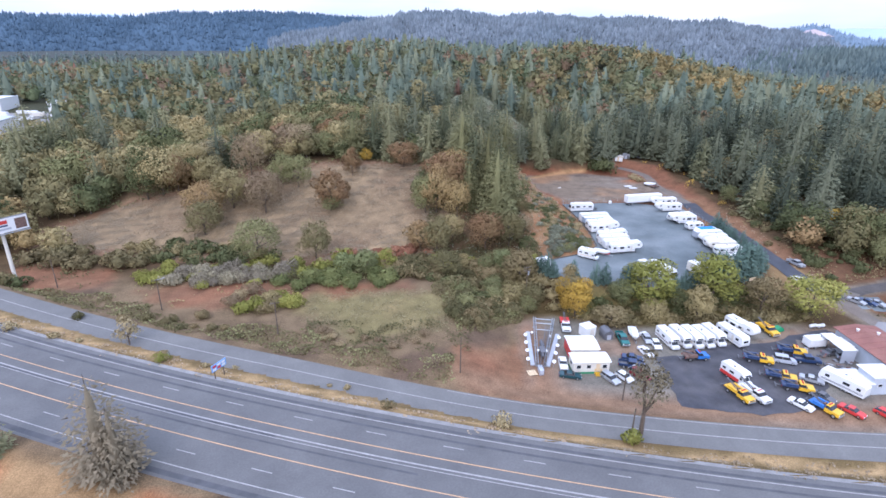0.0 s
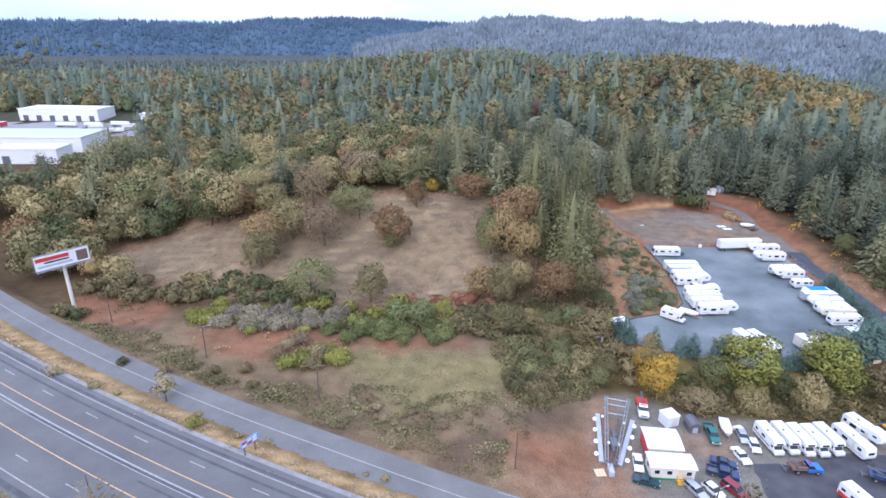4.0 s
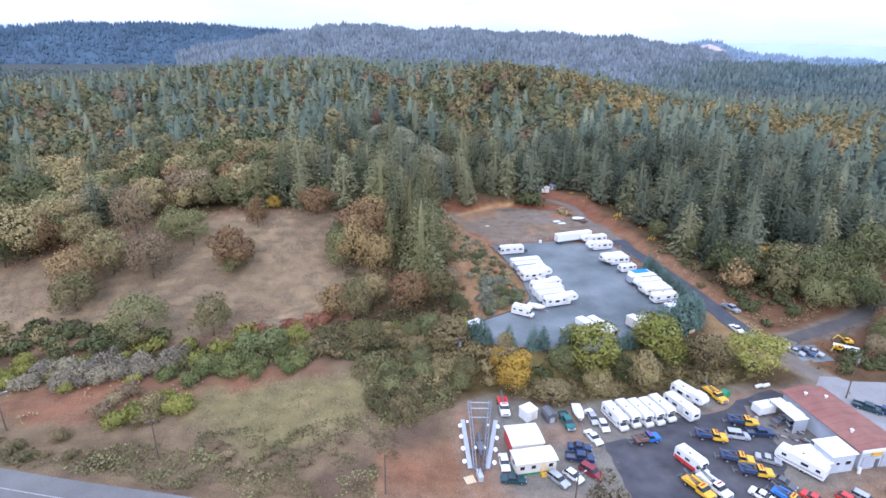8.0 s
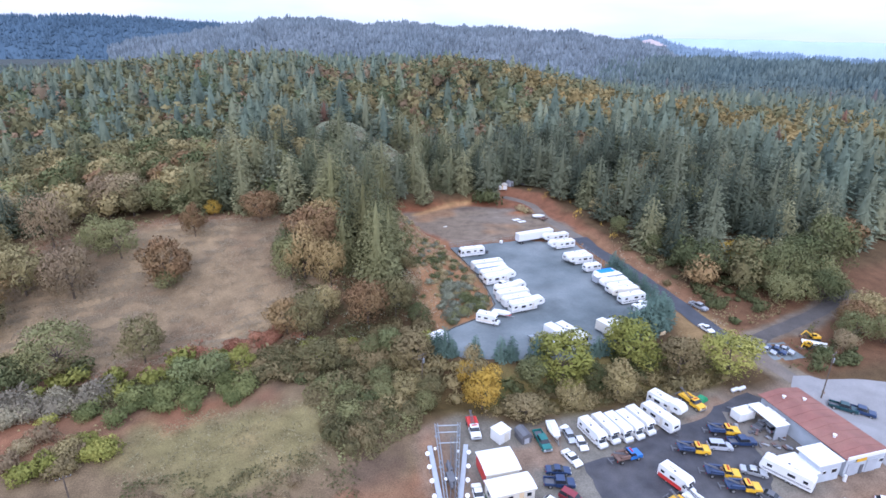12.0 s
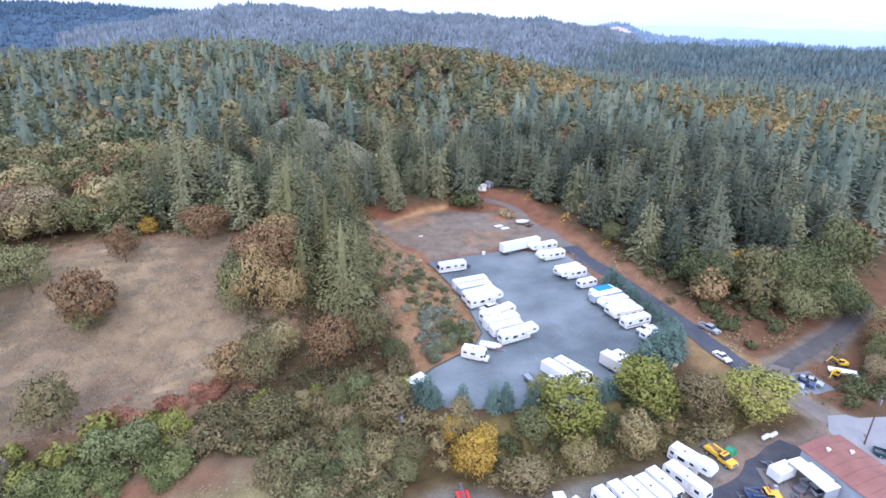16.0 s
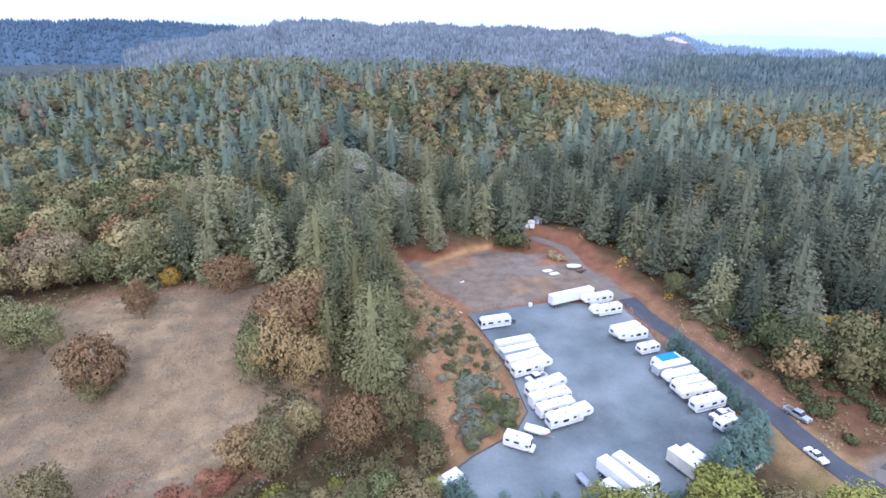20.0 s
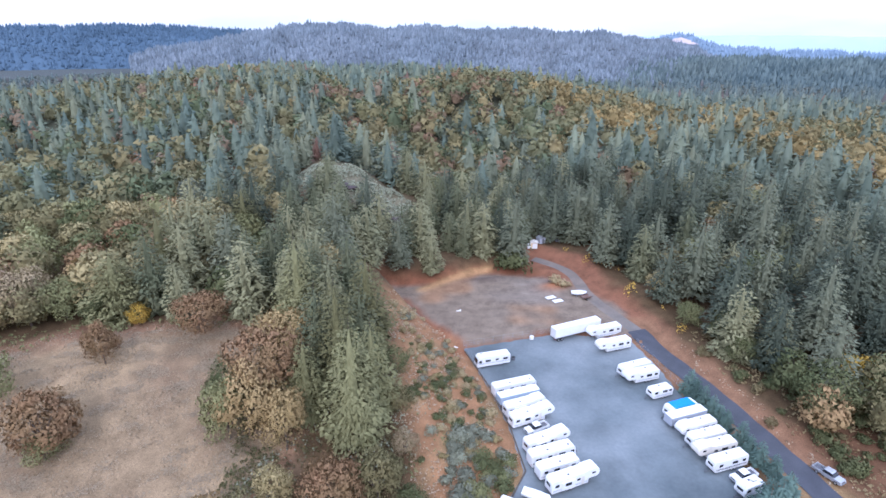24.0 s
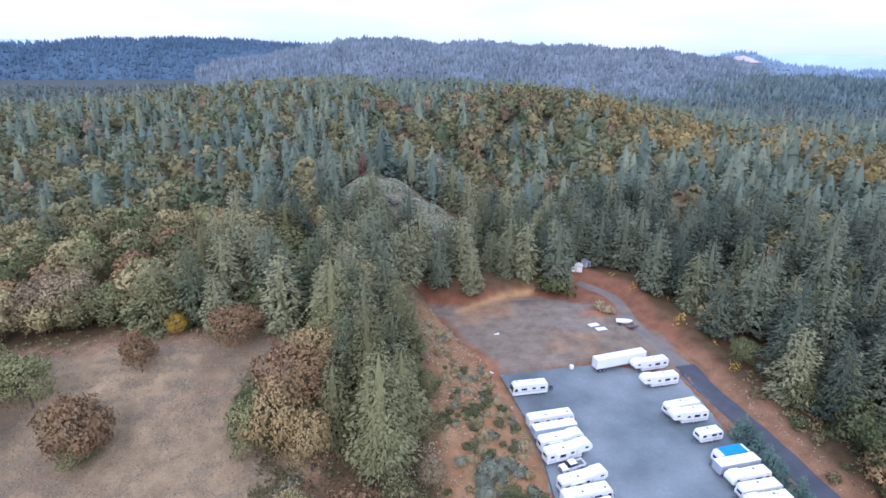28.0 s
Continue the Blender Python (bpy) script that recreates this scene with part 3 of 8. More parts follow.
ribbon("edge_line", front_y, 0, 130, 3.5, 3.65, "line_white", 0.05, "pale edge line of the frontage road", "road marking")


def flat_area(name, poly, mat, lift, label, category, step=2.0):
    """A flat piece of paving with an uneven rim, filled from its outline."""
    pts = []
    n = len(poly)
    for i in range(n):
        a, b = Vector(poly[i]), Vector(poly[(i + 1) % n])
        k = max(1, int((b - a).length / step))
        for j in range(k):
            p = a.lerp(b, j / k)
            pts.append((p.x + 0.25 * math.sin(p.y * 1.7 + p.x), p.y + 0.25 * math.sin(p.x * 1.9)))
    bm = bmesh.new()
    vs = [bm.verts.new((x, y, 0)) for x, y in pts]
    es = [bm.edges.new((vs[i], vs[(i + 1) % len(vs)])) for i in range(len(vs))]
    bmesh.ops.triangle_fill(bm, edges=es, use_beauty=True)
    for _ in range(2):
        bmesh.ops.subdivide_edges(bm, edges=[e for e in bm.edges if e.calc_length() > 5], cuts=1)
    bmesh.ops.triangulate(bm, faces=bm.faces)
    for v in bm.verts:
        v.co.z = float(ground_z(v.co.x, v.co.y)) + lift
    bmesh.ops.recalc_face_normals(bm, faces=bm.faces)
    me = bpy.data.meshes.new(name)
    bm.to_mesh(me)
    bm.free()
    me.materials.append(M[mat])
    if me.polygons[0].normal.z < 0:
        me.flip_normals()
    return tagged(new(name, me), label, category, "", "structure")


flat_area("pavement_lot", LOT, "gravel", 0.05, "grey-blue packed gravel storage lot", "gravel lot")
flat_area("pavement_asphalt", ASPHALT, "asphalt", 0.06, "dark patched asphalt of the tow yard", "asphalt yard")


def track(name, line, half, mat, lift, label, category):
    pts = [Vector(p) for p in line]
    X, Y = [], []
    dense = []
    for a, b in zip(pts, pts[1:]):
        k = max(2, int((b - a).length / 2))
        dense += [a.lerp(b, i / k) for i in range(k)]
    dense.append(pts[-1])
    for _ in range(6):
        dense = [dense[0]] + [(dense[i - 1] + dense[i] * 2 + dense[i + 1]) / 4 for i in range(1, len(dense) - 1)] + [dense[-1]]
    for i, p in enumerate(dense):
        d = (dense[min(i + 1, len(dense) - 1)] - dense[max(i - 1, 0)]).normalized()
        nrm = Vector((-d.y, d.x))
        w = half * (1 + 0.05 * math.sin(i * 1.3))
        X.append([p.x + nrm.x * w * s for s in (-1, -0.5, 0, 0.5, 1)])
        Y.append([p.y + nrm.y * w * s for s in (-1, -0.5, 0, 0.5, 1)])
    return sheet(name, np.array(X), np.array(Y), mat, lift, "structure", label, category)


track("road_drive", DRIVE, 3.0, "drive_asphalt", 0.14, "dark asphalt drive beside the storage lot", "drive")
track("road_track", TRACK, 2.1, "gravel_tan", 0.05, "pale gravel track to the shed", "track")
track("road_loop", LOOP[:5], 2.1, "lane_gravel", 0.05, "dark gravel lane into the woods", "lane")
track("road_lane", LOOP[3:], 2.2, "gravel_tan", 0.07, "pale gravel lane to the forecourt", "lane")

# ---------------------------------------------------------------- trees
def leaves(pts, dirs, sizes, rng):
    """Leaf clumps, one uneven triangle each, about the given directions."""
    n = len(pts)
    d = dirs / (np.linalg.norm(dirs, axis=1, keepdims=True) + 1e-9)
    t = np.cross(d, rng.normal(size=(n, 3)))
    t /= np.linalg.norm(t, axis=1, keepdims=True) + 1e-9
    b = np.cross(d, t)
    k = sizes[:, None] * rng.uniform(0.75, 1.45, (3, n, 1))
    v = np.stack([pts + t * k[0], pts - t * k[1] * 0.5 + b * k[1] * 0.87, pts - t * k[2] * 0.5 - b * k[2] * 0.87], 1).reshape(-1, 3)
    return v, np.arange(n * 3).reshape(-1, 3)


def sprays(pts, a, size, rng):
    """Drooping needle boughs that point outwards, one triangle each."""
    n = len(pts)
    a = a + rng.normal(size=n) * 0.4
    out = np.stack([np.cos(a), np.sin(a), rng.uniform(-0.55, 0.15, n)], -1)
    side = np.stack([-np.sin(a), np.cos(a), rng.normal(size=n) * 0.5], -1)
    s = size[:, None]
    k = rng.uniform(0.6, 1.3, (3, n, 1))
    v = np.stack([pts - side * s * 0.45 * k[2] - out * s * 0.5, pts + out * s * 1.15 * k[1], pts + side * s * 0.45 * k[0] - out * s * 0.5], 1).reshape(-1, 3)
    return v, np.arange(n * 3).reshape(-1, 3)


def unit(v):
    return v / (np.linalg.norm(v, axis=-1, keepdims=True) + 1e-9)


def soft_normals(v, f, smooth, share):
    """Leaf normals that lean towards the shape of the crown; smooth holds one direction per triangle."""
    face = unit(np.cross(v[f[:, 1]] - v[f[:, 0]], v[f[:, 2]] - v[f[:, 0]]))
    return np.repeat(unit(unit(smooth) * share + face * (1 - share)), 3, 0)


def lathe(rows, n, rng, rough=0.12):
    """A lumpy closed core of rings (radius, height) that fills a crown."""
    v, f = [], []
    for r, z in rows:
        for i in range(n):
            a = i * math.tau / n
            q = r * rng.uniform(1 - rough, 1 + rough)
            v.append((q * math.cos(a), q * math.sin(a), z))
    for k in range(len(rows) - 1):
        for i in range(n):
            a, b = k * n + i, k * n + (i + 1) % n
            f += [(a, b, b + n), (a, b + n, a + n)]
    v = np.array(v)
    return v, np.array(f), unit(np.column_stack([v[:, 0], v[:, 1], np.full(len(v), 0.4 * max(r for r, z in rows))]))


def merged(a, b):
    return np.concatenate([a[0], b[0]]), np.concatenate([a[1], b[1] + len(a[0])]), np.concatenate([a[2], b[2]])


def conifer_crown(rng, height, spread, bare, count, size, core=True, whorls=19, thick=1.0, share=0.6):
    """Sprays in uneven whorls on a cone, round a narrower core."""
    u = 1 - np.sqrt(rng.uniform(0.0, 1, count))
    u = np.clip((np.floor(u * whorls) + rng.uniform(-0.34, 0.34, count)) / whorls, 0, 1)
    a = rng.uniform(0, math.tau, count)
    turn = rng.uniform(0, math.tau, 3)
    lean = 1 + 0.17 * np.sin(a * 3 + u * 9 + turn[0]) + 0.14 * np.sin(a * 5 - u * 23 + turn[1]) + 0.1 * np.sin(a * 2 + u * 41 + turn[2])
    r = spread * ((1 - u) ** 0.6 * (0.7 + 0.3 * np.minimum(1, u * 4)) + 0.02) * lean * rng.uniform(0.42, 1.06, count)
    z = height * (bare + (1 - bare) * u) - 0.22 * r + rng.uniform(-0.25, 0.25, count)
    pts = np.stack([r * np.cos(a), r * np.sin(a), z], -1)
    v, f = sprays(pts, a, size * (0.72 + 0.5 * (1 - u)) * rng.uniform(0.7, 1.25, count), rng)
    out = np.stack([np.cos(a) * 0.8, np.sin(a) * 0.8, np.full(count, 0.7)], -1)
    n = soft_normals(v, f, out, share)
    if core:
        return merged((v, f, n), lathe(((0.02, height * bare), (spread * 0.46 * thick, height * (bare + 0.1)), (spread * 0.36 * thick, height * 0.45), (spread * 0.16 * thick, height * 0.74), (0.05, height * 0.88)), 5, rng))
    return v, f, n


def broad_crown(rng, height, spread, low, count, size, core=True, lobes=9, loose=0.8, fat=1.0, share=0.62):
    """Leaf clumps over many uneven lobes that stand out of a dome."""
    dome, mid = np.array((spread * 0.66, spread * 0.66, height * 0.44)), np.array((0, 0, height * 0.5))
    cen, rad = [mid], [dome * 0.86]
    for i in range(lobes):
        a, e = i * 2.4 + rng.uniform(-0.5, 0.5), math.asin(rng.uniform(-0.6, 0.98))
        d = np.array((math.cos(a) * math.cos(e), math.sin(a) * math.cos(e), math.sin(e)))
        cen.append(mid + d * dome * rng.uniform(0.62, 0.92))
        w = rng.uniform(0.2, 0.4) * (13 / (lobes + 4)) ** 0.4
        rad.append(np.array((spread * w * rng.uniform(0.85, 1.15), spread * w, min(spread, height) * w * rng.uniform(0.7, 1.0))))
    cen, rad = np.array(cen), np.array(rad)
    odds = rad[:, 0] ** 2 / (rad[:, 0] ** 2).sum()
    pts, dirs = np.zeros((0, 3)), np.zeros((0, 3))
    while len(pts) < count:
        k = rng.choice(len(cen), count, p=odds)
        d = unit(rng.normal(size=(count, 3)) + np.array((0, 0, 0.1)))
        reach = np.where(rng.uniform(size=(count, 1)) < 0.14, rng.uniform(1.0, 1.34, (count, 1)), rng.uniform(0.74, 1.1, (count, 1)))
        p = cen[k] + d * rad[k] * reach
        deep = (((p[:, None] - cen[None]) / rad[None]) ** 2).sum(-1).min(1) < (0.5 if core else 0.3)
        ok = ~deep & (p[:, 2] > height * low * rng.uniform(0.6, 1.3, count)) & (p[:, 2] > 0.1)
        whole = unit((p - mid) / dome + np.array((0, 0, 0.25)))
        pts, dirs = np.concatenate([pts, p[ok]]), np.concatenate([dirs, unit(d * 0.6 + whole * 0.5)[ok]])
    pts, dirs = pts[:count], dirs[:count]
    pts = pts * np.array((spread / np.quantile(np.hypot(pts[:, 0], pts[:, 1]), 0.96),) * 2 + (height / np.quantile(pts[:, 2], 0.97),))
    pts[:, :2] *= 1 + 0.95 * np.clip(0.5 - pts[:, 2:] / height, 0, 0.5)
    v, f = leaves(pts, dirs + rng.normal(size=(count, 3)) * loose, size * rng.uniform(0.45, 1.35, count), rng)
    n = soft_normals(v, f, dirs, share)
    if core:
        z0 = max(0.14, low) * height
        rows = ((0.05, z0), (0.3, z0 + height * 0.08), (0.44, z0 + height * 0.22), (0.44, height * 0.52), (0.34, height * 0.66), (0.18, height * 0.76), (0.05, height * 0.82))
        return merged((v, f, n), lathe([(q * spread * fat, z) for q, z in rows], 6 if count < 600 else 11, rng, 0.2))
    return v, f, n


def tri_mesh(name, v, f, mat, normals=None, tone=None):
    me = bpy.data.meshes.new(name)
    me.vertices.add(len(v))
    me.vertices.foreach_set("co", np.asarray(v, np.float32).ravel())
    f = np.asarray(f, np.int32)
    me.loops.add(f.size)
    me.loops.foreach_set("vertex_index", f.ravel())
    me.polygons.add(len(f))
    me.polygons.foreach_set("loop_start", np.arange(0, f.size, 3, dtype=np.int32))
    me.update(calc_edges=True)
    me.materials.append(M[mat])
    if tone is not None:
        at = me.color_attributes.new("tone", "FLOAT_COLOR", "POINT")
        at.data.foreach_set("color", np.column_stack([tone, np.ones(len(tone))]).astype(np.float32).ravel())
    if normals is not None:
        me.polygons.foreach_set("use_smooth", np.ones(len(f), bool))
        me.normals_split_custom_set_from_vertices(np.asarray(normals, np.float32))
    return me


def conifer_meshes(mat, seed, height=22.0, spread=4.6, bare=0.06, count=1900, size=0.62, bark="bark_dark"):
    rng = np.random.default_rng(seed)
    tr = Mesh().tube((0, 0, -0.6), (0, 0, height * 0.55), height * 0.014, height * 0.008, 7).tube((0, 0, height * 0.55), (0, 0, height * 0.97), height * 0.008, 0.03, 6)
    v, f, n = conifer_crown(rng, height, spread, bare, count, size, True, 19, 0.5)
    return tr.done("trunk", M[bark]), tri_mesh("crown", v, f, mat, n)


def broad_meshes(mat, seed, height=9.0, spread=4.2, count=900, low=0.12, bark="bark", size=0.42, lobes=7, core=True, share=0.7):
    rng = np.random.default_rng(seed)
    tr = Mesh()
    top, r0 = height * 0.35, height * 0.028
    tr.tube((0, 0, -0.5), (0.02 * height, 0, top), r0, r0 * 0.7, 7)
    for i in range(6):
        a = i * math.tau / 6 + rng.uniform(-0.4, 0.4)
        q = spread * rng.uniform(0.4, 0.7)
        tr.tube((0, 0, top * 0.85), (q * math.cos(a), q * math.sin(a), height * rng.uniform(0.5, 0.78)), r0 * 0.5, r0 * 0.15, 5)
    v, f, n = broad_crown(rng, height, spread, low, count, size, core, lobes, 0.7, 0.95, share)
    return tr.done("trunk", M[bark]), tri_mesh("crown", v, f, mat, n)


KINDS = {}


def tree_kind(key, name, label, category, meshes, group):
    KINDS[key] = (name, label, category, meshes, group)


for i, (h, s, b) in enumerate(((22, 5.8, 0.05), (24, 5.9, 0.08), (19, 5.4, 0.03), (26, 6.3, 0.1))):
    tree_kind(("pine", i), "conifer_tree", "tall dark-green conifer in the dense woods", "conifer", conifer_meshes("needle" if i % 2 == 0 else "needle_dark", 10 + i, h, s, b), "conifers of the woods")
for i, (h, s) in enumerate(((23, 6.9), (20, 6.5))):
    tree_kind(("pine_olive", i), "conifer_tree", "tall olive-green pine at the meadow's corner", "conifer", conifer_meshes("needle_olive", 16 + i, h, s, 0.04, 4800, 0.44), "conifers of the woods")
tree_kind(("pine_brown", 0), "conifer_tree", "browned conifer with thinning needles", "conifer", conifer_meshes("needle_brown", 15, 20, 4.0, 0.12, 950), "conifers of the woods")
for i, (h, s) in enumerate(((7.5, 2.6), (6.2, 2.0))):
    tree_kind(("cedar", i), "young_cedar", "small blue-green cedar by the storage lot", "conifer", conifer_meshes("needle_blue", 20 + i, h, s, 0.02, 900, 0.34, "bark"), "young cedars round the lot")
for fine in ("", "fine_"):
    # the oaks that stand free carry more and smaller leaves than those of the woods
    n, leaf_size = (1200, 0.38) if not fine else (4600, 0.2)
    for i, (h, s) in enumerate(((9.5, 5.6), (8.5, 5.0), (10.5, 6.0))):
        tree_kind((fine + "oak", i), "oak_tree", "olive-green oak with a rounded crown", "oak", broad_meshes("oak", 30 + i, h, s, n, 0.08, size=leaf_size, lobes=19, core=not fine), "oaks of the slope")
        tree_kind((fine + "oak_green", i), "oak_tree", "dark-green oak with a dense crown", "oak", broad_meshes("oak_green", 40 + i, h, s, n, 0.06, size=leaf_size, lobes=19, core=not fine), "oaks of the slope")
    for i, (h, s) in enumerate(((9.5, 5.4), (8.5, 4.9))):
        tree_kind((fine + "oak_rust", i), "oak_tree", "rust-brown autumn oak on the meadow's edge", "oak", broad_meshes("oak_rust", 50 + i, h, s, n, 0.08, size=leaf_size, lobes=18, core=not fine), "oaks of the slope")
        tree_kind((fine + "oak_bare", i), "oak_tree", "half-bare grey-brown oak in the dry meadow", "oak", broad_meshes("oak_bare", 55 + i, h * 0.9, s, n, 0.06, size=leaf_size * 0.85, core=not fine, lobes=16), "oaks of the slope")
tree_kind(("yellow", 0), "maple_tree", "bright yellow autumn tree by the creek", "tree", broad_meshes("yellow_leaf", 60, 10.0, 4.4, 4000, 0.05, size=0.21, lobes=15, core=False), "trees by the creek")
for i, (h, s) in enumerate(((12.0, 4.6), (10.5, 4.0))):
    tree_kind(("lime", i), "creek_tree", "lime-green tree by the creek", "tree", broad_meshes("lime_leaf", 62 + i, h, s, 4000, 0.05, size=0.21, lobes=15, core=False), "trees by the creek")
    tree_kind(("tan", i), "creek_tree", "tan autumn tree by the creek", "tree", broad_meshes("tan_leaf", 65 + i, h * 0.85, s * 0.9, 3600, 0.04, size=0.2, lobes=15, core=False), "trees by the creek")
for i, (h, s) in enumerate(((7.0, 4.2), (6.0, 3.6))):
    tree_kind(("willow", i), "willow_tree", "pale grey-green willow in the hedge", "tree", broad_meshes("willow_leaf", 70 + i, h, s, 3600, 0.0, size=0.2, lobes=15, core=False), "trees by the creek")
for i, (h, s) in enumerate(((3.0, 2.7), (2.3, 2.3))):
    for mat, word, cat in (("bramble", "dark bramble thicket", "shrub"), ("grey_leaf", "silvery grey bare-twigged shrub", "shrub"), ("oak_green", "dense green shrub", "shrub"), ("sage", "grey-green brush", "shrub"), ("fresh_leaf", "fresh green leafy shrub", "shrub"), ("red_leaf", "rust-red shrub", "shrub"), ("lime_leaf", "yellow-green shrub", "shrub"), ("oak_bare", "dry brown brush", "shrub"), ("tan_leaf", "tan autumn shrub", "shrub")):
        tree_kind(("sh_" + mat, i), "shrub", word + " of the rough ground", cat, broad_meshes(mat, 80 + i * 9 + len(word), h, s, 900, -0.1, size=0.18, lobes=14, share=0.35), "shrubs of the slope")
for i, (label, meshes) in enumerate((
    ("small grey-brown tree on the grass strip", broad_meshes("oak_bare", 130, 6.5, 2.4, 900, 0.25, size=0.2, core=False, lobes=11)),
    ("tall bare-stemmed tree with a rust-brown crown", broad_meshes("needle_brown", 131, 17.0, 3.6, 1500, 0.52, size=0.24, core=False, lobes=15)),
    ("thin grey-green pine beside the highway", conifer_meshes("pine_grey", 132, 16.5, 5.4, 0.1, 1150, 0.46)),
    ("dark-green pine beside the highway", conifer_meshes("needle", 133, 11.0, 3.6, 0.05, 1600, 0.36)),
)):
    tree_kind(("verge", i), "verge_tree", label, "tree", meshes, "trees beside the highway")


REST = {}
COUNTS = {"conifer_tree": 290, "oak_tree": 290, "shrub": 290}


def tree(key, x, y, scale=1.0, label="", turn=None, flat=1.0):
    """A tree as a thing of its own; past the count of its kind it joins the far growth."""
    COUNTS[KINDS[key][0]] = COUNTS.get(KINDS[key][0], 999) - 1
    if COUNTS[KINDS[key][0]] < 0:
        REST.setdefault(key[0], []).append((key, x, y, scale))
        return None
    name, lab, cat, (trunk, crown), group = KINDS[key]
    ob = tagged(new(name), label or lab, cat, group)
    a = new("trunk", trunk)
    a.parent = ob
    b = new("crown", crown)
    b.parent = ob
    h = (x * 12.9898 + y * 78.233) % 1.0
    ob.matrix_basis = pose(x, y, float(ground_z(x, y)) - 0.15, 0, 0, h * 360 if turn is None else turn) @ Matrix.Diagonal((scale, scale, scale * flat, 1))
    return ob


EAST = [("oak_green", 1, 141, 207, 1.0), ("oak_green", 0, 148, 206, 0.9), ("oak_green", 1, 155, 204, 1.1), ("oak_green", 0, 162, 212, 1.1), ("oak_rust", 0, 150, 189, 0.9), ("oak", 1, 158, 192, 1.0), ("oak_green", 2, 144, 184, 0.8), ("oak_bare", 1, 137, 181, 0.7), ("oak_green", 1, 152, 181, 0.9), ("oak", 0, 165, 184, 1.0)]
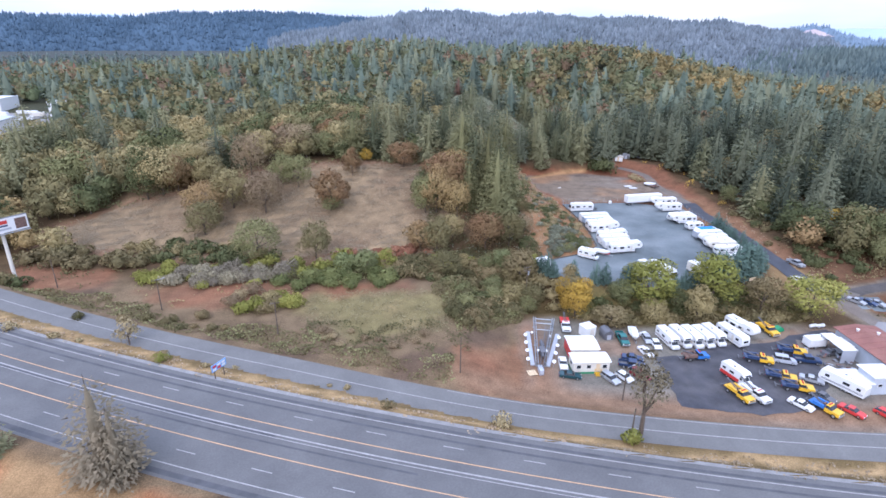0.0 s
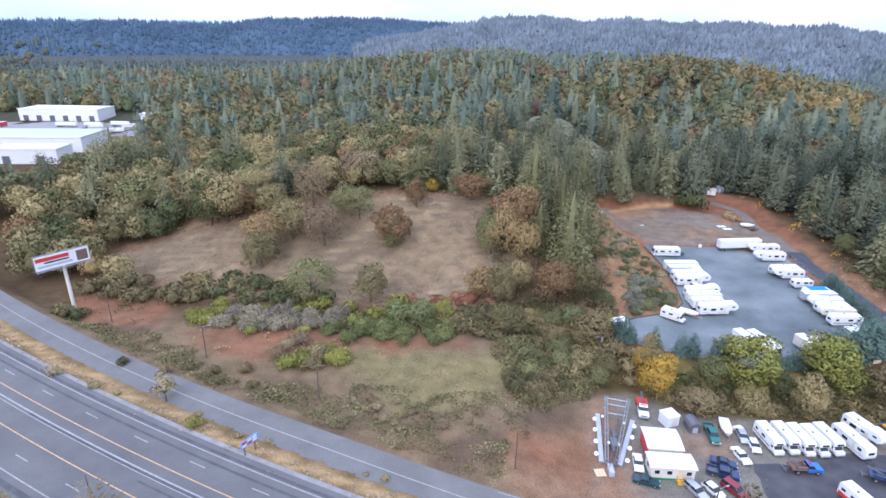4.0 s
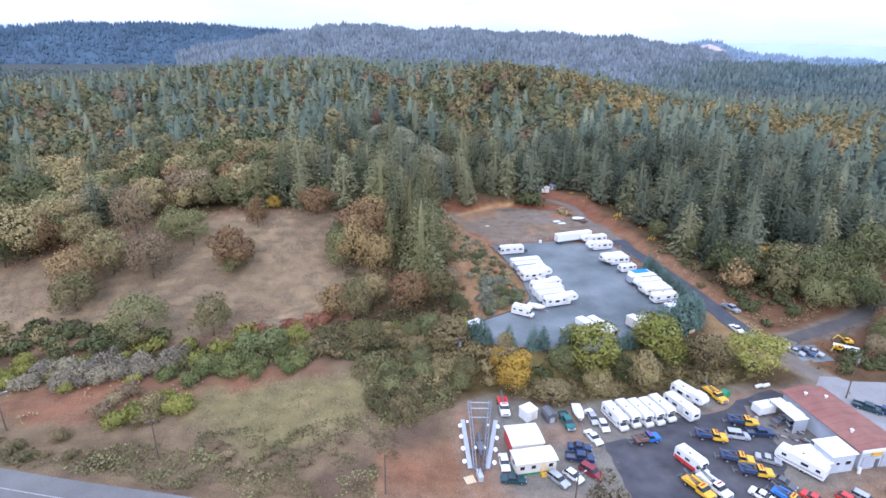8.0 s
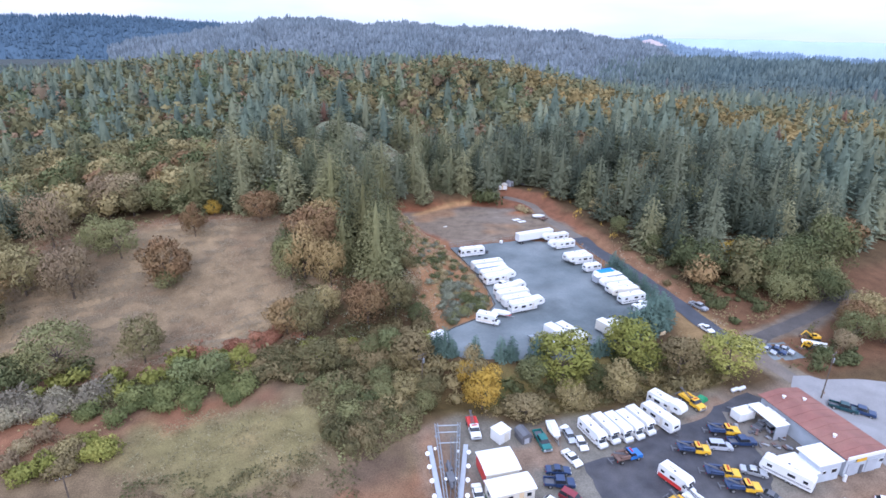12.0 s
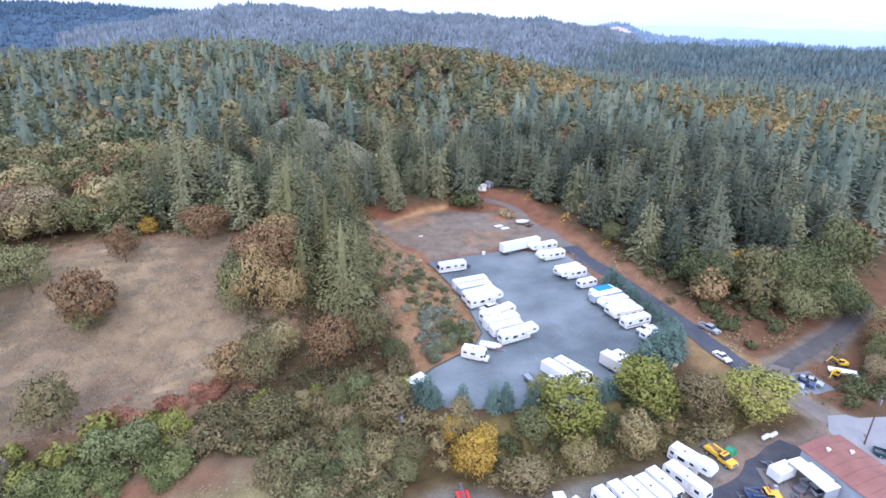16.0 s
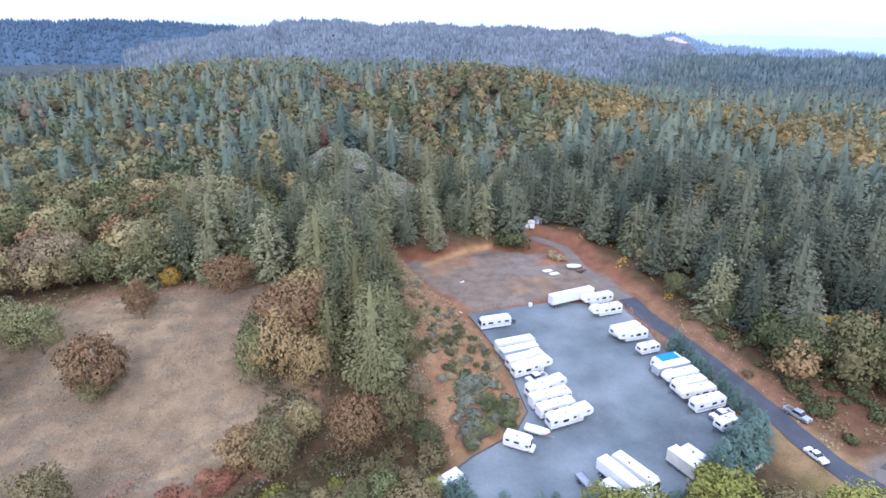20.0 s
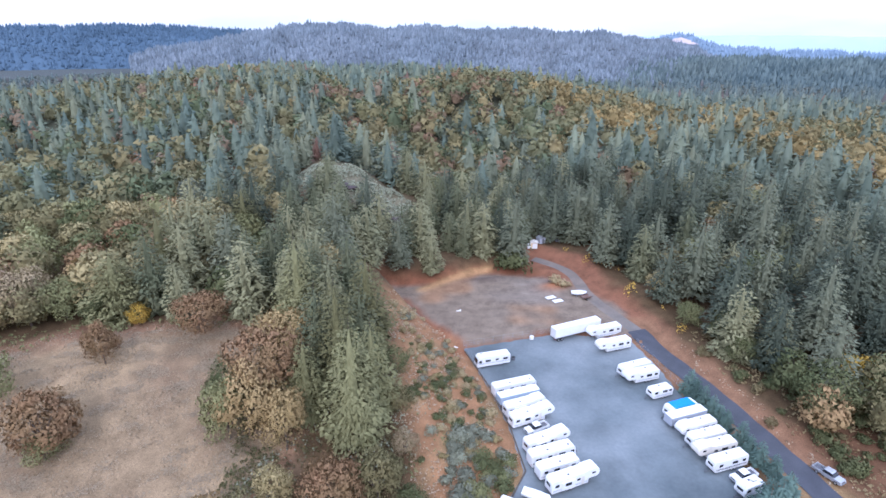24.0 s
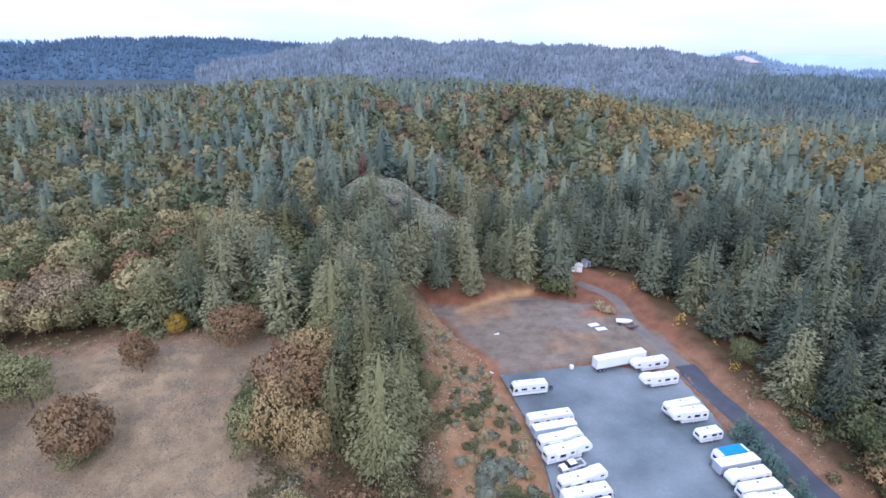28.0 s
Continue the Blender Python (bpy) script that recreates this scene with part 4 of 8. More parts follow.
# trees that stand by themselves: kind, variant, x, y, scale, stretch upwards
SOLO = [
    ("pine_olive", 0, 21.5, 234.5, 1.02, 1.2), ("pine_olive", 1, 27, 256, 1.05, 1.24), ("pine", 0, 20, 300, 1), ("pine_olive", 0, -23.3, 290, 1.3, 0.74), ("pine_olive", 1, -31, 276, 1.3, 0.7), ("pine_olive", 0, -5, 317, 0.95, 0.9),
    ("pine_olive", 0, 11.7, 264, 1, 1.07), ("pine_olive", 1, 26, 240, 0.9, 1.25), ("pine_olive", 1, 12.5, 240, 0.8, 1.2), ("pine", 0, 15.5, 249, 0.95, 1.15), ("pine_olive", 0, 19.5, 246, 0.9, 1.3), ("pine_olive", 0, -4, 290, 0.8),
    ("oak_green", 0, -55, 254.4, 0.89, 1.17), ("oak_green", 1, -48.5, 251, 1.05, 1.23), ("oak_bare", 0, -66.6, 256.8, 1.17, 1.6), ("oak", 1, -67.9, 269.1, 0.99, 1.03), ("oak", 0, -80.6, 254.3, 1.15, 0.97), ("oak", 1, -69.1, 240.9, 1.42, 1.1),
    ("oak_bare", 0, -57.5, 237.8, 1.34, 1.18), ("oak_rust", 0, -77.1, 236.8, 1.39, 0.87), ("oak", 1, -75, 227.3, 1.18, 1.07), ("oak_green", 2, -54, 212.2, 1.23, 0.91), ("oak", 0, -36.5, 211.5, 0.94, 1.26), ("oak_rust", 0, -10.6, 265.4, 1.23, 0.8),
    ("oak_rust", 1, -29.6, 258.1, 0.72, 1.6), ("oak_rust", 1, -35.3, 239.5, 1.37, 1.11), ("oak_green", 1, -35.4, 238.2, 0.76, 0.79), ("oak", 0, -97.3, 251.8, 1.55, 1.14), ("oak_rust", 1, -92.4, 253.4, 1.13, 1.26), ("oak_green", 0, -101.9, 249.6, 1.22, 1.43),
    ("oak", 2, -91.5, 264, 1.35, 0.86), ("oak_bare", 1, -84.2, 274.7, 1.61, 0.85), ("oak_bare", 0, -56.4, 277.9, 1.5, 0.89), ("oak_green", 1, -42.9, 277.3, 1.17, 0.92), ("yellow", 0, -25.2, 270.4, 0.62, 0.77), ("oak", 0, -43.8, 279.1, 0.92),
    ("oak_bare", 0, -52.4, 277.6, 1.47, 0.95), ("oak", 1, -14.9, 294.2, 0.89, 0.84), ("oak_green", 1, -34.7, 273.7, 0.79, 1.03), ("oak_rust", 0, 16.2, 218.8, 1.13, 1.17), ("oak", 1, 24.3, 221.2, 0.95, 1.45), ("oak", 0, 0.5, 214.9, 0.85, 1.49),
    ("oak", 1, 5.8, 222.7, 0.76, 1.42), ("oak_rust", 1, -4.6, 217.3, 1.12), ("oak_rust", 0, 8.1, 233.4, 0.87, 1.6), ("oak_rust", 1, 1.1, 237.4, 1.32, 1.36), ("oak_green", 1, -2.7, 237.3, 0.93, 1.6), ("oak_rust", 0, 4.4, 244.7, 1.55, 1.08),
    ("oak_green", 0, -3.7, 245, 0.67, 1.6), ("willow", 0, -20.5, 200, 0.9, 1.1), ("willow", 1, -26.5, 200.5, 0.95, 0.95), ("lime", 1, -14.8, 201.8, 0.78, 0.78), ("oak", 1, 2.5, 200.4, 1.02, 0.76), ("willow", 1, 19.7, 204.9, 0.85, 1.42),
    ("tan", 0, 24.3, 198.8, 1.29, 0.74), ("oak", 0, 20.8, 191.4, 0.74, 0.84), ("oak_green", 2, 15.5, 195, 0.58, 0.9), ("yellow", 0, 36.3, 182.8, 1.0, 1.05), ("tan", 0, 36.3, 190, 0.87, 1.11), ("yellow", 0, 34.6, 190.2, 0.58, 1.22),
    ("lime", 1, 57.3, 185.8, 1.62, 0.69), ("lime", 0, 55.3, 192.9, 0.69, 0.74), ("lime", 1, 75.7, 186.7, 1.65, 0.7), ("tan", 1, 66.9, 177.5, 1.04, 1.09), ("tan", 0, 87.6, 183.2, 1.41, 0.71), ("lime", 0, 98.3, 178.7, 1.58, 0.59),
    ("tan", 1, 44.1, 177.1, 1.22, 0.4), ("oak", 1, 56.4, 179, 0.73, 1.05), ("oak_green", 1, 50.2, 187, 0.83, 0.82), ("oak_green", 2, 64.2, 184.4, 0.62, 0.76), ("oak_green", 0, 125.9, 223.9, 1.31, 1.03), ("yellow", 0, 140.2, 229.1, 1.12, 0.87),
    ("oak_green", 0, 140.6, 220.3, 1.37, 1.03), ("oak_green", 2, 148, 214.9, 1.45, 0.93), ("oak_green", 1, 160.9, 218.3, 1.64, 1.03), ("oak_green", 1, 136.1, 213.5, 0.6, 0.7), ("oak_green", 1, 175, 222, 1.75, 1.2),
    ("pine", 0, 25, 252, 0.9), ("pine", 2, 28, 260, 0.85), ("pine", 0, 19, 263, 0.85), ("pine", 2, 10, 272, 0.8), ("pine", 0, 24, 271, 1), ("oak_rust", 0, 8, 253, 1.3),
    ("oak_bare", 0, 31, 230, 0.57), ("oak", 2, 26, 189, 0.6), ("oak_green", 1, 15, 190, 0.6), ("cedar", 0, 32.5, 200.5, 1.1), ("cedar", 1, 30.5, 201, 1.1), ("cedar", 1, 34, 199, 0.88),
    ("cedar", 1, 39, 196.5, 1.1), ("cedar", 0, 45, 194.5, 0.94), ("cedar", 1, 47.5, 194, 1.1), ("cedar", 0, 53, 192, 0.99), ("cedar", 1, 55, 192.5, 0.88), ("cedar", 1, 69, 190.5, 0.99),
    ("cedar", 1, 71.5, 190.5, 0.99), ("cedar", 1, 66, 189.8, 0.77), ("cedar", 0, 79.5, 194, 1.49), ("cedar", 0, 83, 196.5, 1.32), ("cedar", 0, 87.5, 198, 1.59), ("cedar", 0, 91.5, 199.5, 1.49),
    ("cedar", 0, 95, 201, 1.49), ("cedar", 1, 93, 203, 1.43), ("cedar", 1, 101, 206, 1.04), ("cedar", 1, 102.5, 211, 0.99), ("cedar", 1, 103, 238.5, 1.25), ("cedar", 1, 102.8, 235.8, 1.13),
    ("cedar", 1, 102.6, 232.8, 1.13), ("cedar", 1, 102.4, 229.5, 1.06), ("cedar", 1, 102.2, 226.8, 1), ("cedar", 1, 102, 224.6, 1), ("cedar", 1, 101.8, 219.6, 1.13), ("cedar", 1, 101.6, 216.8, 0.92),
    ("cedar", 1, 101.6, 214, 1.06), ("verge", 0, -67.6, 159.6, 1), ("verge", 1, 35, 133.8, 1), ("verge", 2, -53, 121.5, 1.12), ("verge", 2, -50.5, 120.5, 0.85), ("verge", 3, -73, 126, 0.9),
    ("verge", 3, 0.5, 98, 0.62), ("verge", 3, 14, 97.5, 0.5), ("oak_green", 2, 155, 212, 0.76), ("oak", 1, 22, 200, 0.6), ("oak_green", 2, 24, 186, 0.45), ("oak_green", 1, 124, 246, 0.9),
    ("oak_green", 0, 127, 256, 0.9), ("oak_green", 1, 152, 214, 1), ("oak_green", 0, 160, 206, 1), ("oak_green", 1, 122, 266, 0.8), ("tan", 0, 8, 205, 0.5), ("oak_green", 0, 15, 206, 0.55),
    ("tan", 1, 24, 206, 0.6), ("lime", 1, 28, 203, 0.5), ("oak", 1, 20, 210, 0.6), ("oak_green", 1, 10, 262, 0.9), ("oak_green", 0, 30, 218, 0.6), ("oak", 1, 31, 240, 0.7),
    ("oak_green", 2, 32, 250, 0.6),
]
SOLO += EAST
for kind, i, x, y, size, *tall in SOLO:
    tree(("fine_" + kind if kind[:3] == "oak" else kind, i), x, y, size, "", None, *tall)

# ---------------------------------------------------------------- woods
def open_ground(x, y):
    """True where no woods grow."""
    d = np.minimum.reduce([inside(LOT, x, y) - 5, inside(PAD, x, y) - 5, inside(YARD, x, y) - 6, inside(MEADOW, x, y) - 1, along(DRIVE, x, y) - 10, along(TRACK, x, y) - 10, along(LOOP, x, y) - 8])
    bank = (x > 27) & (x < 60) & (y > 206) & (y < 300)
    south = y < np.where(x < 5, 212 + np.clip(-x - 60, 0, 60) * 0.05, np.where(x < 110, 205, 205 + (x - 110) * 0.25))
    corner = (x > -12) & (x < 60) & (y < 268)
    east = ((x > 104) & (x < 122) & (y < 300)) | ((x > 104) & (x < 134) & (y < 220))
    rock = (np.hypot((x - 34) / 25, (y - 366) / 18) < 1) | (np.hypot((x + 160) / 26, (y - 572) / 22) < 1)
    return (d < 0) | bank | south | east | rock | corner


def wood_kind(x, y, u, v):
    """Which tree grows at a place; u, v are random."""
    n = rumple(np.array(x), np.array(y), 45.0, 3.0) * 0.5
    if x > 105:
        con = 0.93 if y < 430 + 0.5 * x else 0.6
        if x > 260 and y > 380:
            con = 0.3 if y < 620 else 0.8
        if 325 < y < 720 and abs(x - 341 - 0.45 * (y - 349)) < 60:
            con = 0.08
        if x < 165 and y < 236:
            con = 0.05
    elif y > 318 and x > 25:
        con = 0.88
    elif y > 292 and x > -25:
        con = 0.8
    elif x < -25:
        con = 0.12 if y < 350 else 0.25 if y < 450 else 0.42
    else:
        con = 0.6
    if (400 if x > 62 else 460) < y < 740 and 25 < x < 240 + 0.55 * (y - 470):
        con = 0.12
    con += 0.3 * float(n)
    if u < con:
        return "pine_brown" if v > 0.985 else "pine"
    if v < 0.6:
        return "oak"
    return "oak_green" if v < 0.9 else "oak_rust"


rng = np.random.default_rng(4)
near, far = [], []
cell = 9.0
X, Y = np.meshgrid(np.arange(-190, 260, cell), np.arange(205, 452, cell), indexing="ij")
X = X + rng.uniform(-0.45, 0.45, X.shape) * cell
Y = Y + rng.uniform(-0.45, 0.45, Y.shape) * cell
seen_wide = (X > -0.8 * (Y - 60) - 25) & (X < 1.6 * (Y - 100) + 60)
ok = ~open_ground(X, Y) & seen_wide
for x, y in zip(X[ok], Y[ok]):
    (near if ((y < 345 and x < 200) or (y < 385 and 20 < x < 160)) else far).append((float(x), float(y)))
size_of = {"pine": 1.0, "pine_brown": 0.95, "oak": 1.12, "oak_green": 1.08, "oak_rust": 1.05}
near.sort(key=lambda p: math.hypot(p[0] - 20, p[1] - 150))
for x, y in near:
    u, v, w, s = rng.uniform(size=4)
    k = wood_kind(x, y, u, v)
    n = {"pine": 4, "pine_brown": 1, "oak": 3, "oak_green": 3, "oak_rust": 2}[k]
    # denser shade east of the drive is put in as darker needles, lighter ones uphill
    if k == "pine" and (w * 97) % 1 < 0.65:
        w = (1 + 2 * (w > 0.5)) / 4 + 0.01 if x > 104 else (2 * (w > 0.5)) / 4 + 0.01
    tree((k, int(w * n)), x, y, size_of[k] * (0.72 + 0.45 * s))


def forms(make, level, heights):
    return [make(np.random.default_rng(700 + level * 10 + k), h) for k, h in enumerate(heights)]


LOW = {
    ("c", 1): forms(lambda g, h: conifer_crown(g, h, h * 0.26, 0.06, 270, 1.15), 1, (21, 24, 18, 26, 22)),
    ("b", 1): forms(lambda g, h: broad_crown(g, h, h * 0.6, 0.06, 380, 0.66, True, 14, 0.6, 1.25), 1, (9.5, 8.5, 10.5)),
    ("c", 2): forms(lambda g, h: conifer_crown(g, h, h * 0.26, 0.06, 84, 1.8, True, 11, 1.2, 0.65), 2, (21, 24, 18, 26, 22)),
    ("b", 2): forms(lambda g, h: broad_crown(g, h, h * 0.62, 0.06, 110, 0.9, True, 13, 0.55, 1.25, 0.75), 2, (9.5, 8.5, 10.5, 9.0)),
    ("c", 3): forms(lambda g, h: conifer_crown(g, h, h * 0.25, 0.06, 18, 3.4, True, 6, 1.4, 0.75), 3, (21, 24, 18, 26, 22)),
    ("b", 3): forms(lambda g, h: broad_crown(g, h, h * 0.64, 0.06, 20, 2.0, True, 8, 0.4, 1.5, 0.8), 3, (9.5, 8.5, 10.5)),
}


def woods(name, places, mat, label, sizes, form, tones=None):
    """Many far trees in one mesh; places are rows of x, y, z, form is a key of LOW, tones a colour for each tree."""
    vs, fs, ns, cs, k = [], [], [], [], 0
    pick = rng.integers(0, len(LOW[form]), len(places))
    for w, (v, f, nrm) in enumerate(LOW[form]):
        at, s = places[pick == w], sizes[pick == w]
        if not len(at):
            continue
        a = rng.uniform(0, math.tau, len(at))
        ca, sa = np.cos(a)[:, None], np.sin(a)[:, None]
        tall = s[:, None] * rng.uniform(0.85, 1.15, (len(at), 1))
        x = (v[None, :, 0] * ca - v[None, :, 1] * sa) * s[:, None] + at[:, :1]
        y = (v[None, :, 0] * sa + v[None, :, 1] * ca) * s[:, None] + at[:, 1:2]
        z = v[None, :, 2] * tall + at[:, 2:3]
        vs.append(np.stack([x, y, z], -1).reshape(-1, 3))
        ns.append(np.stack([nrm[None, :, 0] * ca - nrm[None, :, 1] * sa, nrm[None, :, 0] * sa + nrm[None, :, 1] * ca, nrm[None, :, 2] + 0 * ca], -1).reshape(-1, 3))
        fs.append((f[None] + np.arange(len(at))[:, None, None] * len(v) + k).reshape(-1, 3))
        if tones is not None:
            cs.append(np.repeat(tones[pick == w], len(v), 0))
        k += len(at) * len(v)
    me = tri_mesh(name, np.concatenate(vs), np.concatenate(fs), mat, np.concatenate(ns), np.concatenate(cs) if cs else None)
    return tagged(new(name, me), label, "woods", "", "stuff")


M["woods"] = material("woods_leaf", (0.2, 0.2, 0.14), 0.85, vary=0.12, scale=0.05, island=0.16, spec=0.05, thin=0.25, attribute="tone")
# leaf colours of the far trees: the usual one and its two variants
TONES = {
    "pine": ((0.144, 0.174, 0.125), (0.213, 0.220, 0.136), (0.114, 0.149, 0.119)),
    "pine_brown": ((0.223, 0.145, 0.108), (0.260, 0.128, 0.083), (0.164, 0.131, 0.087)),
    "oak": ((0.185, 0.172, 0.084), (0.250, 0.202, 0.096), (0.163, 0.164, 0.088)),
    "oak_green": ((0.122, 0.147, 0.075), (0.163, 0.168, 0.088), (0.117, 0.129, 0.096)),
    "oak_rust": ((0.251, 0.169, 0.096), (0.217, 0.165, 0.108), (0.260, 0.149, 0.091)),
    "gold": ((0.320, 0.231, 0.096), (0.260, 0.202, 0.091), (0.217, 0.182, 0.087)),
}
for r0, r1, cell in ((200, 520, 9.2), (520, 820, 10.5), (820, 1250, 14), (1250, 1900, 21)):
    lim = r1 + 10
    X, Y = np.meshgrid(np.arange(-lim * 0.9, lim * 1.0, cell), np.arange(200, lim + 70, cell), indexing="ij")
    X = X + rng.uniform(-0.45, 0.45, X.shape) * cell
    Y = Y + rng.uniform(-0.45, 0.45, Y.shape) * cell
    R = np.hypot(X, Y - 60)
    ok = (R > r0) & (R <= r1) & ~open_ground(X, Y) & (X > -0.95 * (Y - 60) - 40) & (X < 1.8 * (Y - 90) + 70)
    ok &= ~((Y < 452) & (X > -190) & (X < 260)) if r0 < 520 else ok
    ok &= ~((X < -0.62 * (Y - 60) - 6) & (X > -400) & (Y > 285) & (Y < 480))
    far += list(zip(X[ok].tolist(), Y[ok].tolist()))
groups = {}
for x, y in far:
    u, v, gap = rng.uniform(size=3)
    k = wood_kind(x, y, u, v)
    if k[:3] == "oak" and gap < 0.3:
        continue
    if k[:3] == "oak" and x > 200 and v > 0.45:
        k = "gold"
    level = 1 if math.hypot(x - 15, y - 130) < 300 else 2 if math.hypot(x - 15, y - 130) < 640 else 3
    groups.setdefault((k, level), []).append((x, y))
for (k, level), pts in groups.items():
    p = np.array(pts)
    z = ground_z(p[:, 0], p[:, 1]) - 0.3
    con = k[:4] == "pine"
    sizes = rng.uniform(0.65, 1.22, len(p)) * np.where(p[:, 0] < 30, 0.86, 1) if con else rng.uniform(0.95, 1.6, len(p))
    base = np.array(TONES[k])
    mix = rng.uniform(0, 1, (len(p), 2)) ** 2
    c = base[0] + (base[1] - base[0]) * mix[:, :1] + (base[2] - base[0]) * mix[:, 1:] * (1 - mix[:, :1])
    c = c * rng.uniform(0.8, 1.16, (len(p), 1))
    # distance haze painted into the leaf colour: blue-grey grows with range
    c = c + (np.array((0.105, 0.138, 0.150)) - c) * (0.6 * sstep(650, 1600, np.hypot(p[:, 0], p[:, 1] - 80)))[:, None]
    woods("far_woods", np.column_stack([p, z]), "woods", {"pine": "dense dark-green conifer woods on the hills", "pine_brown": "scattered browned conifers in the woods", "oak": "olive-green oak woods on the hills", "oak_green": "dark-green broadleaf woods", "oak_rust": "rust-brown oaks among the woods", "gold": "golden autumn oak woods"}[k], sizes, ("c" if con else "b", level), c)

# shrubs of the rough ground: kind, x range, y range, count, scale
rough = np.random.default_rng(8)
for kind, poly, count, lo, hi in (
    ("sh_bramble", [(-14, 196), (10, 200), (24, 198), (30, 204), (24, 212), (4, 208), (-16, 204)], 46, 0.8, 1.3),
    ("sh_fresh_leaf", [(-44, 189), (-16, 189), (-8, 196), (-20, 202), (-46, 200)], 34, 0.6, 1.1),
    ("sh_grey_leaf", [(-74, 192), (-44, 194), (-42, 200), (-74, 200)], 36, 0.8, 1.4),
    ("sh_lime_leaf", [(-84, 191), (-40, 190), (-40, 200), (-84, 205)], 18, 0.6, 1.1),
    ("sh_bramble", [(4, 168), (22, 180), (22, 192), (10, 192), (2, 180)], 30, 0.7, 1.2),
    ("sh_oak_green", [(2, 176), (18, 184), (16, 194), (-2, 196)], 14, 0.7, 1.2),
    ("sh_red_leaf", [(-30, 212), (-2, 222), (0, 216), (-26, 207)], 22, 0.5, 0.9),
    ("sh_bramble", [(-90, 172), (-60, 176), (-40, 164), (-46, 161), (-64, 166)], 12, 0.4, 0.7),
    ("sh_oak_bare", [(-30, 168), (4, 166), (0, 156), (-26, 160)], 12, 0.3, 0.6),
    ("sh_lime_leaf", [(-52, 178), (-42, 188), (-34, 182), (-44, 172)], 7, 0.8, 1.4),
    ("sh_tan_leaf", [(-52, 178), (-42, 188), (-34, 182), (-44, 172)], 6, 0.8, 1.3),
    ("sh_oak_bare", [(-56, 184), (-44, 190), (-36, 184), (-48, 176)], 5, 0.7, 1.1),
    ("sh_sage", [(38, 214), (48, 220), (46, 236), (36, 236)], 18, 0.45, 0.9),
    ("sh_oak_green", [(34, 210), (50, 220), (53, 228), (46, 230)], 16, 0.5, 0.9),
    ("sh_oak_bare", [(34, 236), (53, 236), (53, 268), (44, 290), (36, 280)], 60, 0.25, 0.55),
    ("sh_sage", [(36, 240), (53, 236), (53, 268), (40, 280)], 22, 0.25, 0.5),
    ("sh_oak_green", [(34, 222), (53, 230), (53, 262), (40, 270), (32, 250)], 50, 0.3, 0.6),
    ("sh_tan_leaf", [(34, 226), (53, 226), (53, 268), (36, 280)], 40, 0.25, 0.5),
    ("sh_sage", [(36, 212), (50, 219), (54, 228), (53, 240), (38, 238)], 26, 0.4, 0.8),
    ("sh_oak_green", [(40, 189), (90, 194), (98, 184), (60, 181), (40, 184)], 60, 0.35, 0.8),
    ("sh_tan_leaf", [(34, 182), (100, 186), (100, 177), (60, 176), (34, 179)], 40, 0.4, 0.9),
    ("sh_bramble", [(-16, 196), (10, 190), (24, 186), (30, 196), (24, 206), (-10, 210)], 60, 0.6, 1.1),
    ("sh_tan_leaf", [(10, 186), (34, 186), (34, 198), (12, 200)], 24, 0.6, 1.2),
    ("sh_lime_leaf", [(-60, 196), (20, 204), (16, 212), (-60, 208)], 26, 0.6, 1.2),
    ("sh_tan_leaf", [(-90, 206), (-50, 212), (-30, 208), (-60, 222), (-100, 222)], 30, 0.5, 1.0),
    ("sh_bramble", [(113, 214), (128, 214), (128, 262), (116, 262)], 24, 0.3, 0.6),
    ("sh_oak_green", [(118, 200), (150, 206), (170, 214), (150, 218), (120, 222)], 26, 0.6, 1.1),
    ("sh_oak_green", [(117, 204), (130, 208), (130, 240), (119, 250)], 20, 0.4, 0.8),
    ("sh_oak_green", [(118, 176), (150, 190), (150, 182), (124, 172)], 20, 0.5, 0.9),
    ("sh_bramble", [(40, 183), (100, 187), (100, 178), (40, 178)], 40, 0.4, 0.9),
    ("sh_lime_leaf", [(60, 188), (98, 196), (98, 186), (60, 183)], 10, 0.4, 0.7),
    ("sh_bramble", [(-120, 200), (-84, 206), (-84, 214), (-120, 214)], 22, 0.8, 1.4),
    ("sh_oak_green", [(-84, 204), (-52, 206), (-44, 212), (-60, 220), (-88, 224)], 22, 0.7, 1.2),
    ("sh_oak_bare", [(-92, 163), (-40, 148), (10, 136), (10, 138), (-40, 151), (-92, 168)], 6, 0.2, 0.4),
    ("sh_bramble", [(20, 204), (36, 214), (30, 222), (14, 212)], 20, 0.6, 1.0),
):
    if not poly:
        continue
    xs, ys = [p[0] for p in poly], [p[1] for p in poly]
    made = 0
    while made < count:
        x, y = rough.uniform(min(xs), max(xs)), rough.uniform(min(ys), max(ys))
        if inside(poly, x, y) < 0:
            tree((kind, int(rough.integers(2))), x, y, rough.uniform(lo, hi))
            made += 1
